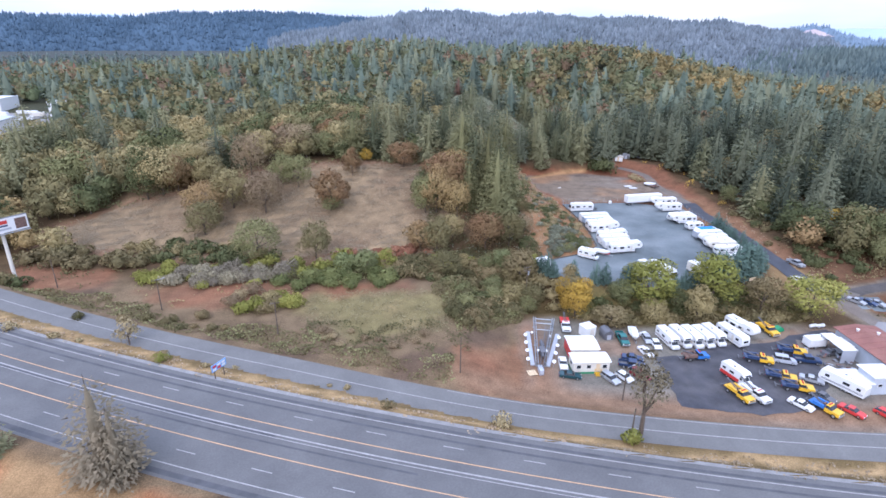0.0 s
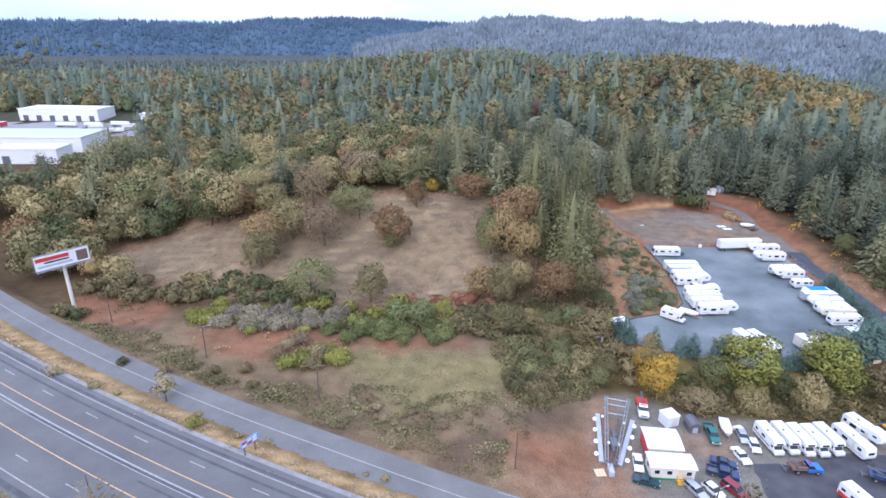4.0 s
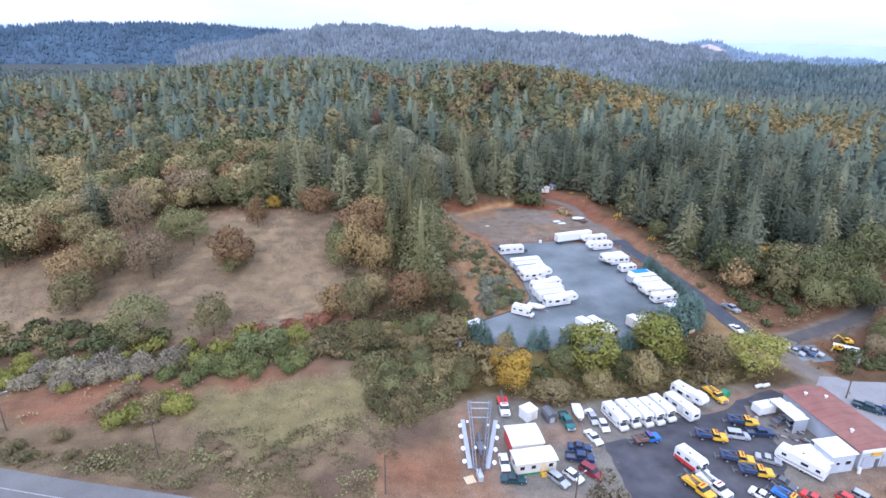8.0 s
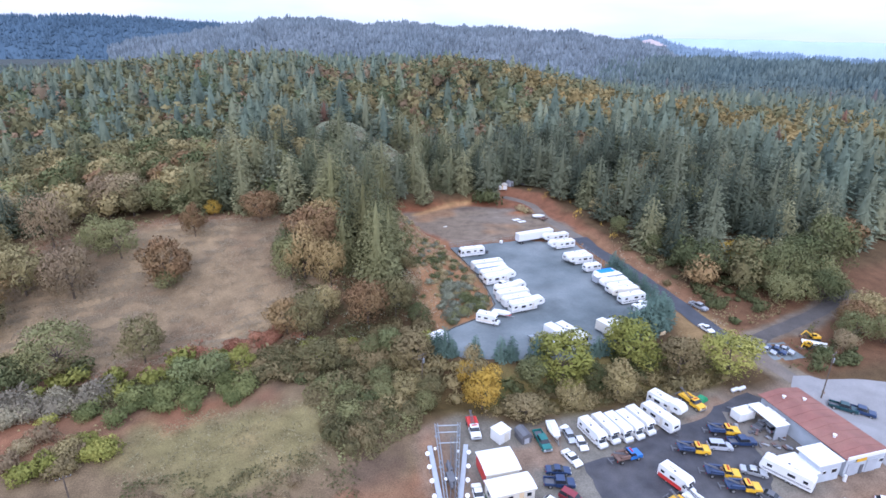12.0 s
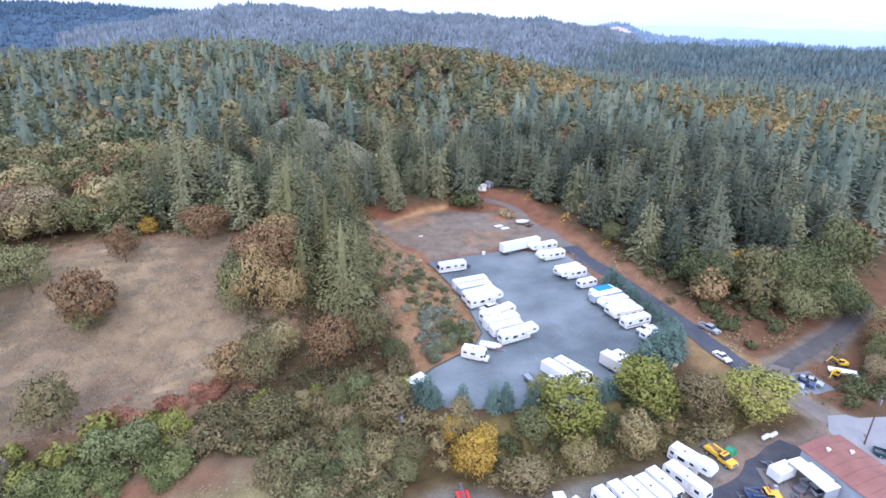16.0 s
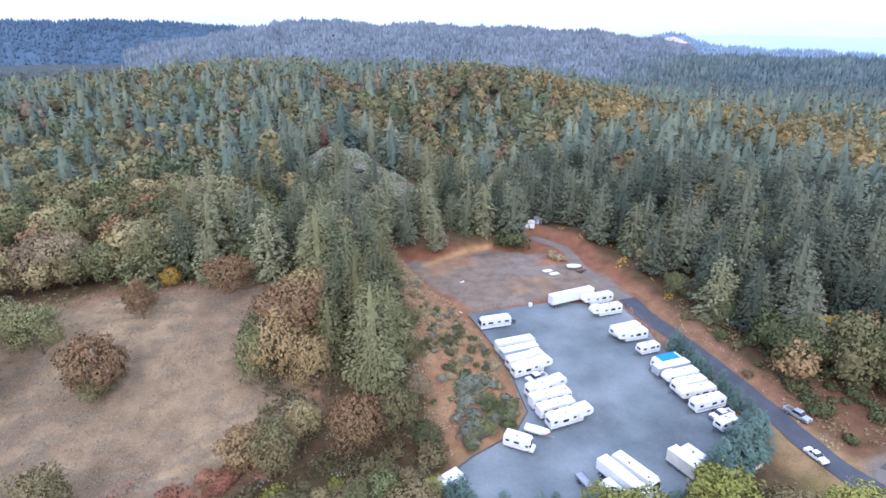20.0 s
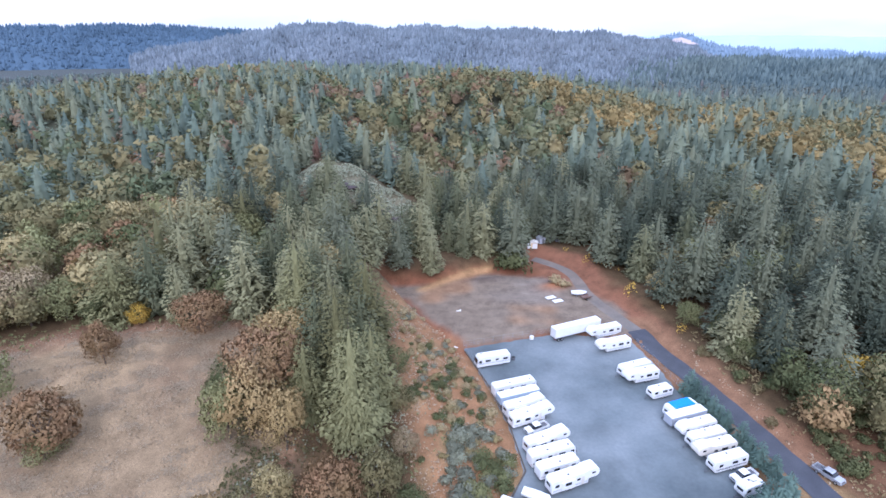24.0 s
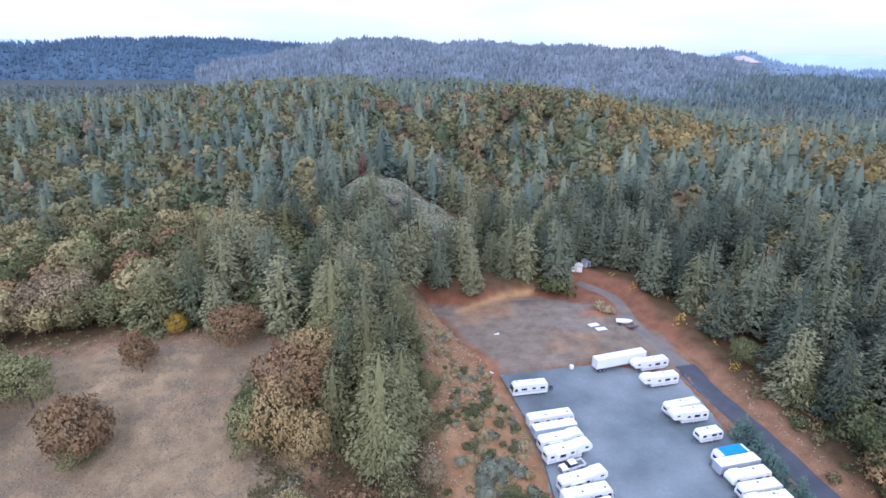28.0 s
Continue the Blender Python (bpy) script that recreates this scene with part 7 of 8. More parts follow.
red_camper = cab_camper("white and red motorhome on the dark asphalt", 6.8, stripe="red", cab="white", group="motorhomes of the yard")
for side in (-1, 1):
    part("lower_panel", Mesh().box((-0.75, side * 1.165, 0.85), (4.9, 0.03, 0.75), 0.01), "red", red_camper, "red painted lower panel")
part("rear_panel", Mesh().box((-3.42, 0, 1.0), (0.03, 2.1, 1.0), 0.01), "red", red_camper, "red painted rear panel")
yard_rows = [
    (car("white sedan beside the office trailer", "sedan", "white"), 26.8, 158.2, -97), (car("dark teal sedan on the gravel", "sedan", "dark_teal"), 27.2, 153.6, -13), (car("silver-white wagon on the gravel", "wagon", "silver"), 35.6, 152.2, -62), (car("white coupe on the gravel", "hatch", "white"), 38.8, 152.6, -60),
    (car("dark red wagon at the yard's edge", "suv", "dark_red"), 42.6, 153.0, -56), (car("dark blue sedan on the gravel", "sedan", "navy"), 43.3, 160.0, -18), (pickup("dark blue pickup on the gravel", "navy"), 42.0, 157.0, -18), (car("long white sedan beside the asphalt", "sedan", "white"), 47.4, 162.3, -78),
    (tow("white and red tow truck at the creek", "white", "red", 6.6), 31.6, 175.2, -97), (pickup("green flatbed truck at the yard's back", "teal", "grey_dark", 6.0), 43.9, 168.2, -92), (boat("white open boat at the yard's back", 5.6, "white", "cream"), 47.4, 170.2, -100), (car("small white car at the yard's back", "hatch", "white"), 51.2, 165.6, -95), (car("grey wrecked car at the yard's back", "hatch", "silver"), 50.0, 168.2, -95),
    (cab_camper("old white cab motorhome with brown trim", 7.6, stripe="rust", group="motorhomes of the yard"), 54.6, 167.0, -82), (cab_camper("white cab motorhome in a row", 7.4, group="motorhomes of the yard"), 57.8, 167.4, -82), (cab_camper("white cab motorhome in a row", 7.4, stripe="tan", group="motorhomes of the yard"), 60.6, 167.2, -81), (cab_camper("white cab motorhome in a row", 7.2, group="motorhomes of the yard"), 63.4, 167.3, -80), (cab_camper("white cab motorhome at the row's end", 7.4, stripe="blue", group="motorhomes of the yard"), 66.4, 168.0, -80),
    (travel_trailer("white travel trailer at the yard's back", 8.6, group="motorhomes of the yard"), 70.9, 167.7, -76), (fifth_wheel("white trailer with blue trim at the yard's back", 8.6, stripe="blue", group="motorhomes of the yard"), 75.2, 171.2, -70),
    (red_camper, 63.0, 151.6, -72),
    (tow("yellow tow truck with a blue deck"), 72.0, 158.3, -22), (tow("yellow tow truck beside dark cars"), 82.0, 161.5, -21), (tow("yellow tow truck with a dark deck", "yellow", "navy"), 72.9, 151.4, -26), (tow("yellow tow truck with a blue deck"), 74.0, 147.5, -22), (tow("yellow tow truck at the yard's back", "yellow", "yellow"), 82.3, 171.6, -80),
    (tow("blue and white tow truck on the asphalt", "blue", "rust", 5.8), 58.0, 159.8, 3), (car("grey sport utility car on the asphalt", "suv", "grey"), 78.0, 157.9, -22), (pickup("dark blue pickup beside a grey car", "navy"), 83.2, 157.8, -14), (car("grey sedan beside a long trailer", "sedan", "silver"), 79.2, 150.4, -35),
    (tow("white tow truck on the asphalt", "white", "white", 6.8), 63.6, 145.6, -72), (tow("yellow tow truck next to a white one", "yellow", "yellow", 6.2), 60.4, 145.6, -72), (travel_trailer("long white trailer with dark trim beside the workshop", 9.0, stripe="grey_dark", group="motorhomes of the yard"), 84.2, 147.8, 118),
    (car("white sedan near the frontage road", "sedan", "white"), 71.2, 142.0, -58), (tow("blue and yellow tow truck near the road", "yellow", "blue", 5.8), 75.2, 140.5, -62), (car("red car near the frontage road", "sedan", "red"), 80.2, 139.8, -60), (car("dark sedan near the frontage road", "sedan", "grey_dark"), 77.4, 144.4, -60), (car("red hatchback near the workshop", "hatch", "red"), 86.4, 138.6, -64), (car("blue-grey wagon near the workshop", "wagon", "silver"), 89.6, 138.4, -62), (car("white sports car near the workshop", "hatch", "white"), 97.0, 138.0, -40),
    (pickup("dark blue pickup on the pale concrete", "dark_teal"), 114.4, 161.6, -48), (pickup("navy flatbed pickup on the pale concrete", "navy"), 117.0, 159.6, -50),
    (car("silver sedan beside the gravel lane", "sedan", "silver"), 115.4, 184.6, -60), (car("navy sedan beside the gravel lane", "sedan", "navy"), 118.2, 184.0, -60), (car("silver-grey sedan beside the gravel lane", "sedan", "silver"), 121.0, 184.2, -60), (box_trailer("white van body beside the canopy", 4.4, "white", 2.6), 89.4, 164.4, 5), (car("dark car under the canopy", "sedan", "grey_dark"), 91.4, 161.0, 10),
]
for ob, x, y, turn in yard_rows:
    lift = 0.06 if inside(ASPHALT, x, y) < 0 else 0.0
    settle(ob, x, y, turn, float(ground_z(x, y)) + lift)


def wall_box(v, name, c, s, mat, label=""):
    return part(name, Mesh().box(c, s, 0.03), mat, v, label)


def house_window(v, c, s, frame_mat="white", name="window"):
    """A framed window: s is (x, y, z); its thin side faces out."""
    f = part(name, Mesh().box(c, (s[0] + 0.12, s[1] + 0.02, s[2] + 0.12) if s[1] < s[0] else (s[0] + 0.02, s[1] + 0.12, s[2] + 0.12), 0.01), frame_mat, v)
    part("pane", Mesh().box(c, (s[0], s[1] + 0.05, s[2]) if s[1] < s[0] else (s[0] + 0.05, s[1], s[2])), "glass", f)


def curved_roof(v, L, W, z, rise, mat, over=0.25, name="roof"):
    """A shallow arched roof over an L by W box."""
    n = 8
    prof = []
    for i in range(n + 1):
        t = -1 + 2 * i / n
        prof.append((t * (W / 2 + over), z + rise * (1 - t * t)))
    prof += [(x, zz - 0.12) for x, zz in prof[::-1]]
    m = Mesh().prism(prof, -L / 2 - over, L / 2 + over)
    m.v = [(y, x, zz) for x, y, zz in m.v]
    return part(name, m, mat, v)


def office(label, L, W, H, wall, roofmat, accent="", stairs=False):
    v = thing("office_trailer", label, "office", "office trailers")
    wall_box(v, "body", (0, 0, 0.5 + (H - 0.5) / 2), (L, W, H - 0.5), wall)
    wall_box(v, "skirting", (0, 0, 0.27), (L - 0.1, W - 0.1, 0.54), "green" if stairs else "grey_dark")
    curved_roof(v, L, W, H, 0.28, roofmat)
    for x in (-L * 0.36, -L * 0.08, L * 0.36):
        house_window(v, (x, -W / 2 - 0.01, 1.85), (0.9, 0.04, 0.8), "white")
    house_window(v, (-L / 2 - 0.01, 0, 1.85), (0.04, 1.1, 0.8), "white")
    d = part("door", Mesh().box((L * 0.18, -W / 2 - 0.02, 1.5), (0.9, 0.07, 2.0), 0.02), "tan", v)
    part("handle", Mesh().box((L * 0.18 + 0.35, -W / 2 - 0.08, 1.5), (0.1, 0.05, 0.1)), "steel", d)
    part("fascia", Mesh().box((0, -W / 2 - 0.27, H - 0.05), (L + 0.4, 0.05, 0.2)), "cream", v)
    if accent:
        wall_box(v, "accent_wall", (-L / 2 - 0.03, 0, 1.6), (0.06, W - 0.1, 2.2), accent, "red painted end wall")
    if stairs:
        for k in range(3):
            part("step", Mesh().box((L * 0.18, -W / 2 - 0.4 - 0.28 * k, 0.45 - 0.16 * k), (1.3, 0.3, 0.08)), "yellow", v, "yellow wooden step")
        for s in (-1, 1):
            part("handrail", Mesh().tube((L * 0.18 + s * 0.65, -W / 2 - 0.1, 1.4), (L * 0.18 + s * 0.65, -W / 2 - 1.1, 0.95), 0.04).tube((L * 0.18 + s * 0.65, -W / 2 - 1.1, 0), (L * 0.18 + s * 0.65, -W / 2 - 1.1, 0.95), 0.04).tube((L * 0.18 + s * 0.65, -W / 2 - 0.12, 0), (L * 0.18 + s * 0.65, -W / 2 - 0.12, 1.4), 0.04), "yellow", v, "yellow handrail")
    return v


settle(office("white-roofed office trailer with a red end wall", 6.4, 5.8, 3.3, "cream", "roof_white", accent="red"), 32.0, 162.4, -1, YZ)
settle(office("cream office trailer with yellow steps and a white roof", 8.0, 3.8, 3.0, "cream", "roof_white", stairs=True), 32.1, 156.6, 1, YZ)

cube = thing("storage_cube", "white square storage shed at the yard's back", "shed")
wall_box(cube, "body", (0, 0, 1.25), (3.0, 2.8, 2.5), "white")
part("roof", Mesh().box((0, 0, 2.55), (3.2, 3.0, 0.12), 0.03), "roof_white", cube)
dd = part("door", Mesh().box((0.4, -1.42, 1.05), (1.2, 0.05, 2.0), 0.01), "cream", cube)
part("hinge", Mesh().box((0.95, -1.46, 1.6), (0.2, 0.03, 0.08)), "steel", dd)
settle(cube, 36.2, 171.6, 23, YZ)
barn = thing("barn_shed", "small grey gambrel-roofed shed", "shed")
wall_box(barn, "body", (0, 0, 0.75), (2.2, 3.0, 1.5), "grey_dark")
g = Mesh().prism([(-1.25, 1.45), (-0.95, 2.1), (0, 2.5), (0.95, 2.1), (1.25, 1.45)], -1.65, 1.65)
part("roof", g, "grey_dark", barn)
part("door", Mesh().box((0, -1.52, 0.85), (1.1, 0.05, 1.6), 0.01), "grey", barn)
settle(barn, 40.6, 170.3, 8, YZ)
flat = thing("boat_hardtop", "white hard top lying at the yard's back", "boat part")
part("panel", Mesh().prism([(-1.1, 0), (1.1, 0), (0.9, 0.5), (-0.9, 0.5)], -0.7, 0.7, 0.2, 0.05), "white", flat)
settle(flat, 50.4, 171.2, 20, YZ)

# the steel frame with lamp discs
rig = thing("steel_rig", "grey steel frame of converging girders with white lamp discs", "steel frame")


def girder(a, b, w, name="girder", mat="steel"):
    """A lattice girder of four chords with braces."""
    a, b = Vector(a), Vector(b)
    d = (b - a).normalized()
    s = d.cross(Vector((0, 0, 1))).normalized() * w / 2
    u = Vector((0, 0, w / 2))
    m = Mesh()
    for p in (s + u, s - u, -s + u, -s - u):
        m.tube(a + p, b + p, 0.07, None, 5)
    n = max(3, int((b - a).length / 1.2))
    for i in range(n):
        p, q = a.lerp(b, i / n), a.lerp(b, (i + 1) / n)
        m.tube(p + s + u, q - s + u, 0.035, None, 4).tube(p + s - u, q + s + u, 0.035, None, 4).tube(p - s + u, q - s - u, 0.035, None, 4)
    part(name, m, mat, rig)


girder((23.9, 176.4, YZ + 2.2), (20.7, 157.2, YZ + 1.0), 0.55)
girder((28.5, 175.5, YZ + 2.2), (22.4, 157.0, YZ + 1.0), 0.55)
girder((26.2, 172, YZ + 1.6), (21.3, 155.5, YZ + 0.9), 0.8, "boom", "grey_dark")
for t in (0.02, 0.12, 0.27):
    a, b = Vector((23.9, 176.4, YZ + 2.2)).lerp(Vector((20.7, 157.2, YZ + 1.0)), t), Vector((28.5, 175.5, YZ + 2.2)).lerp(Vector((22.4, 157.0, YZ + 1.0)), t)
    part("cross_bar", Mesh().tube(a, b, 0.13, None, 6), "steel", rig)
for t in (0.05, 0.5, 0.95):
    for a, b in (((23.9, 176.4, 2.2), (20.7, 157.2, 1.0)), ((28.5, 175.5, 2.2), (22.4, 157.0, 1.0))):
        p = Vector(a).lerp(Vector(b), t)
        part("prop", Mesh().tube((p.x, p.y, YZ), (p.x, p.y, YZ + p.z), 0.12, None, 6).box((p.x, p.y, YZ + 0.05), (0.6, 0.6, 0.1)), "steel", rig)
for a, b in (((21.6, 172.6), (19.9, 158.0)), ((28.7, 171.2), (23.2, 157.4))):
    p, q = Vector((*a, 0)), Vector((*b, 0))
    c = (p + q) / 2
    part("ramp", Mesh().box((c.x, c.y, YZ + 0.3), ((q - p).length, 0.95, 0.35), 0.04, math.atan2((q - p).y, (q - p).x)), "grey", rig, "grey steel ramp")
part("machine", Mesh().box((23.0, 162.4, YZ + 1.2), (1.4, 2.6, 1.1), 0.1).box((23.4, 165, YZ + 1.4), (0.9, 2.0, 0.7), 0.1).tube((22.6, 160, YZ + 1.2), (23.4, 166, YZ + 2.0), 0.25), "grey_dark", rig)
part("counterweight", Mesh().box((21.2, 155.6, YZ + 0.6), (1.0, 2.4, 1.2), 0.08), "grey", rig)
for x, y in ((20.3, 169.4), (19.8, 165.9), (19.4, 162.4), (18.9, 158.8), (28.1, 167.8), (26.9, 164.3), (25.7, 161.0), (24.5, 157.5), (22.1, 170.4), (21.9, 162.2), (23.7, 161.8), (26.2, 168.6)):
    big = 0.42 if (x < 20.5 or (x, y) in ((28.1, 167.8), (26.9, 164.3), (25.7, 161.0), (24.5, 157.5))) else 0.28
    post = part("lamp_post", Mesh().tube((x, y, YZ), (x, y, YZ + 1.45), 0.05, None, 6), "steel", rig)
    part("lamp_disc", Mesh().tube((x, y, YZ + 1.42), (x, y - 0.12, YZ + 1.6), big, big, 14), "white", post, "round white lamp disc")
bits = thing("pallet", "weathered wooden pallet on the red soil", "pallet")
for k in range(5):
    part("board", Mesh().box((-0.5 + k * 0.25, 0, 0.12), (0.2, 1.2, 0.03)), "tan", bits)
part("runner", Mesh().box((0, -0.5, 0.05), (1.2, 0.1, 0.1)).box((0, 0.5, 0.05), (1.2, 0.1, 0.1)), "wood", bits)
settle(bits, 19.2, 155.2, 10, None, 1.6)

# workshop
shop = thing("workshop", "long low workshop with a red roof and grey plaster walls", "building")
wz = YZ


def slab_roof(v, pts, z, mat, thick=0.18, name="roof", label="", rise=0.0):
    n = len(pts)
    m = Mesh()
    zs = [z + rise * i for i in range(n)] if rise else [z] * n
    m.add([(x, y, zz) for (x, y), zz in zip(pts, zs)] + [(x, y, zz - thick) for (x, y), zz in zip(pts, zs)], [tuple(range(n)), tuple(range(2 * n - 1, n - 1, -1))] + [(i, (i + 1) % n, n + (i + 1) % n, n + i) for i in range(n)])
    return part(name, m, mat, v, label)


part("wall", Mesh().box((99.9, 155.6, wz + 2.1), (9.6, 20.2, 4.2), 0.03), "plaster", shop)
m = Mesh().prism([(94.5, wz + 4.25), (105.3, wz + 4.25), (105.3, wz + 4.4), (99.9, wz + 5.1), (94.5, wz + 4.4)], 145.2, 166.2)
red = part("roof", m, "roof_red", shop, "faded red roof")
for k in range(9):
    y = 147.0 + k * 2.2
    for s in (-1, 1):
        part("seam", Mesh().prism([(99.9, wz + 5.11), (99.9 + s * 5.4, wz + 4.41), (99.9 + s * 5.4, wz + 4.45), (99.9, wz + 5.15)], y - 0.05, y + 0.05), "roof_red", red)
for x, y in ((98.2, 163.2), (101.8, 161.4), (97.5, 150.5)):
    part("roof_vent", Mesh().tube((x, y, wz + 4.6), (x, y, wz + 5.3), 0.25, None, 10).tube((x, y, wz + 5.3), (x, y, wz + 5.4), 0.4, None, 10), "white", red)
part("parapet", Mesh().box((99.8, 145.1, wz + 4.55), (10.2, 0.25, 0.7), 0.03), "white", shop)
part("wing", Mesh().box((91.1, 147.6, wz + 2.0), (5.4, 4.4, 4.0), 0.03), "plaster", shop)
slab_roof(shop, [(88.1, 145.1), (94.0, 145.1), (94.0, 150.3), (88.1, 150.3)], wz + 4.35, "roof_white", 0.2)
part("lean_to", Mesh().box((86.6, 147.7, wz + 1.4), (3.6, 5.0, 2.8), 0.03), "plaster", shop)
slab_roof(shop, [(84.5, 144.9), (88.6, 144.9), (88.6, 150.7), (84.5, 150.7)], wz + 2.95, "roof_white", 0.15)
for x, w in ((97.0, 2.6), (101.6, 2.6)):
    d = part("garage_door", Mesh().box((x, 145.42, wz + 1.5), (w, 0.12, 3.0), 0.02), "grey", shop)
    for k in range(5):
        part("slat", Mesh().box((x, 145.35, wz + 0.35 + 0.58 * k), (w - 0.1, 0.05, 0.5), 0.01), "grey", d)
part("door", Mesh().box((99.3, 145.42, wz + 1.05), (0.9, 0.1, 2.1), 0.02), "grey_dark", shop)
house_window(shop, (92.3, 145.37, wz + 2.3), (1.2, 0.06, 0.8))
house_window(shop, (90.0, 145.37, wz + 2.3), (0.8, 0.06, 0.6))
house_window(shop, (104.0, 145.42, wz + 2.2), (1.0, 0.06, 0.7))
part("sign_board", Mesh().box((98.6, 145.3, wz + 3.5), (2.4, 0.08, 0.8), 0.02), "yellow", shop, "small yellow sign board")
part("tank", Mesh().tube((94.6, 144.6, wz), (94.6, 144.6, wz + 1.3), 0.35, 0.3, 10), "white", shop, "white gas cylinder")
canopy = thing("canopy", "white flat canopy on posts beside the workshop", "canopy")
slab_roof(canopy, [(90.6, 164.8), (93.6, 164.8), (94.0, 157.0), (90.4, 157.0)], wz + 3.5, "roof_white", 0.16)
slab_roof(canopy, [(93.6, 163.2), (94.6, 163.2), (94.6, 158.6), (93.8, 158.6)], wz + 3.35, "roof_white", 0.12)
for x, y in ((90.8, 164.5), (93.4, 164.5), (90.7, 157.3), (93.7, 157.3)):
    part("post", Mesh().tube((x, y, wz), (x, y, wz + 3.4), 0.09, None, 6), "steel", canopy)
part("back_wall", Mesh().box((92.2, 157.1, wz + 1.7), (3.3, 0.12, 3.3), 0.02), "grey", canopy)
flat_area("pavement_concrete", [(106.2, 143), (106.2, 168), (113, 173.5), (124, 171), (150, 160), (170, 148), (160, 128), (120, 132)], "forecourt", 0.12, "pale concrete forecourt", "forecourt", 3)


def power_pole(x, y, h, label, arms=1, box=False, lamp=False):
    v = thing("utility_pole", label, "utility pole", "utility poles")
    part("post", Mesh().tube((0, 0, -0.8), (0, 0, h), 0.16, 0.1, 8), "wood", v)
    for k in range(arms):
        a = part("cross_arm", Mesh().box((0, 0, h - 0.4 - k * 0.9), (2.2, 0.12, 0.14), 0.02), "wood", v)
        for s in (-0.95, -0.4, 0.4, 0.95):
            part("insulator", Mesh().tube((s, 0, h - 0.33 - k * 0.9), (s, 0, h - 0.12 - k * 0.9), 0.06, 0.04, 6), "steel", a)
    if box:
        part("transformer", Mesh().tube((0.35, 0, h - 2.6), (0.35, 0, h - 1.6), 0.28, None, 10), "steel", v)
    if lamp:
        part("lamp_arm", Mesh().tube((0, 0, h - 0.3), (1.4, 0, h), 0.05), "steel", v)
        part("lamp_head", Mesh().box((1.6, 0, h), (0.6, 0.25, 0.14), 0.05), "silver", v)
    return settle(v, x, y, 20)


power_pole(-37.6, 165.4, 8.5, "thin wooden pole beside the field")
power_pole(-69, 178.6, 8.5, "thin wooden pole beside the frontage road", 1, False, True)
power_pole(-101.8, 192, 8.0, "thin wooden pole on the red bank", 0)
power_pole(3.0, 151.2, 8.5, "thin wooden pole beside the frontage road", 0)
power_pole(35.8, 145.2, 8.0, "wooden pole at the yard's entrance", 0, False, True)
power_pole(34.2, 135.6, 4.5, "short wooden post on the grass strip", 0)
power_pole(24.6, 191.5, 10.5, "wooden pole with a transformer by the creek", 2, True)
power_pole(112.6, 165.6, 12.0, "tall wooden pole beside the forecourt", 1, True)

sign = thing("highway_sign", "blue panelled highway sign on two posts", "road sign")
for x in (-1.1, 1.1):
    part("post", Mesh().tube((x, 0, -0.4), (x, 0, 2.8), 0.1, 0.1, 8), "wood", sign)
part("panel", Mesh().box((0, -0.12, 2.6), (3.6, 0.1, 1.5), 0.02), "sign_blue", sign)
for k in range(3):
    for j in range(2):
        part("sign_field", Mesh().box((-1.1 + 1.1 * k, -0.18, 2.28 + 0.62 * j), (0.85, 0.03, 0.45)), ("white", "red", "white")[(k + j) % 3], sign)
settle(sign, -44.6, 147.2, 62)

board = thing("billboard", "large roadside billboard with a pale red and white poster", "billboard")
part("column", Mesh().tube((0, 0, -7.4), (0, 0, 9.2), 0.55, 0.5, 12), "cream", board)
part("frame", Mesh().box((0, 0, 11.3), (14.6, 0.7, 4.6), 0.05), "grey_dark", board)
face = part("poster", Mesh().box((0, -0.38, 11.3), (14.3, 0.06, 4.3)), "white", board, "pale poster with red and dark bands")
for c, s, mt in (((-2.5, -0.43, 12.3), (8.6, 0.03, 1.1), "red"), ((-2.0, -0.43, 10.2), (9.0, 0.03, 0.6), "grey"), ((5.2, -0.43, 11.2), (3.0, 0.03, 3.2), "rust"), ((-1.5, -0.43, 11.2), (6.5, 0.03, 0.5), "navy")):
    part("band", Mesh().box(c, s), mt, face)
part("catwalk", Mesh().box((0, -0.9, 8.9), (14.4, 0.8, 0.08)), "steel", board)
settle(board, -114.6, 195.5, 56, 7.2, 0.88)

# sheds and things on the upper pad
shed = thing("garden_shed", "small pale shed with an open door by the woods", "shed")
wall_box(shed, "body", (0, 0, 1.2), (2.6, 2.8, 2.4), "tan")
part("roof", Mesh().prism([(-1.5, 2.35), (1.5, 2.35), (0, 2.95)], -1.6, 1.6), "cream", shed)
part("door", Mesh().box((-1.9, -1.5, 1.1), (1.2, 0.06, 2.1), 0.01), "white", shed, "white door standing open")
part("front", Mesh().box((0.3, -1.42, 1.1), (1.8, 0.05, 2.0), 0.01), "white", shed)
settle(shed, 99.3, 330.5, -20)
shed2 = thing("garden_shed", "small grey shed with a metal roof", "shed")
wall_box(shed2, "body", (0, 0, 1.1), (2.6, 2.6, 2.2), "grey")
part("roof", Mesh().prism([(-1.5, 2.15), (1.5, 2.15), (0, 2.8)], -1.5, 1.5), "silver", shed2)
part("door", Mesh().box((0.2, -1.32, 1.0), (0.9, 0.05, 1.9), 0.01), "grey_dark", shed2)
settle(shed2, 103.4, 333.5, 15)


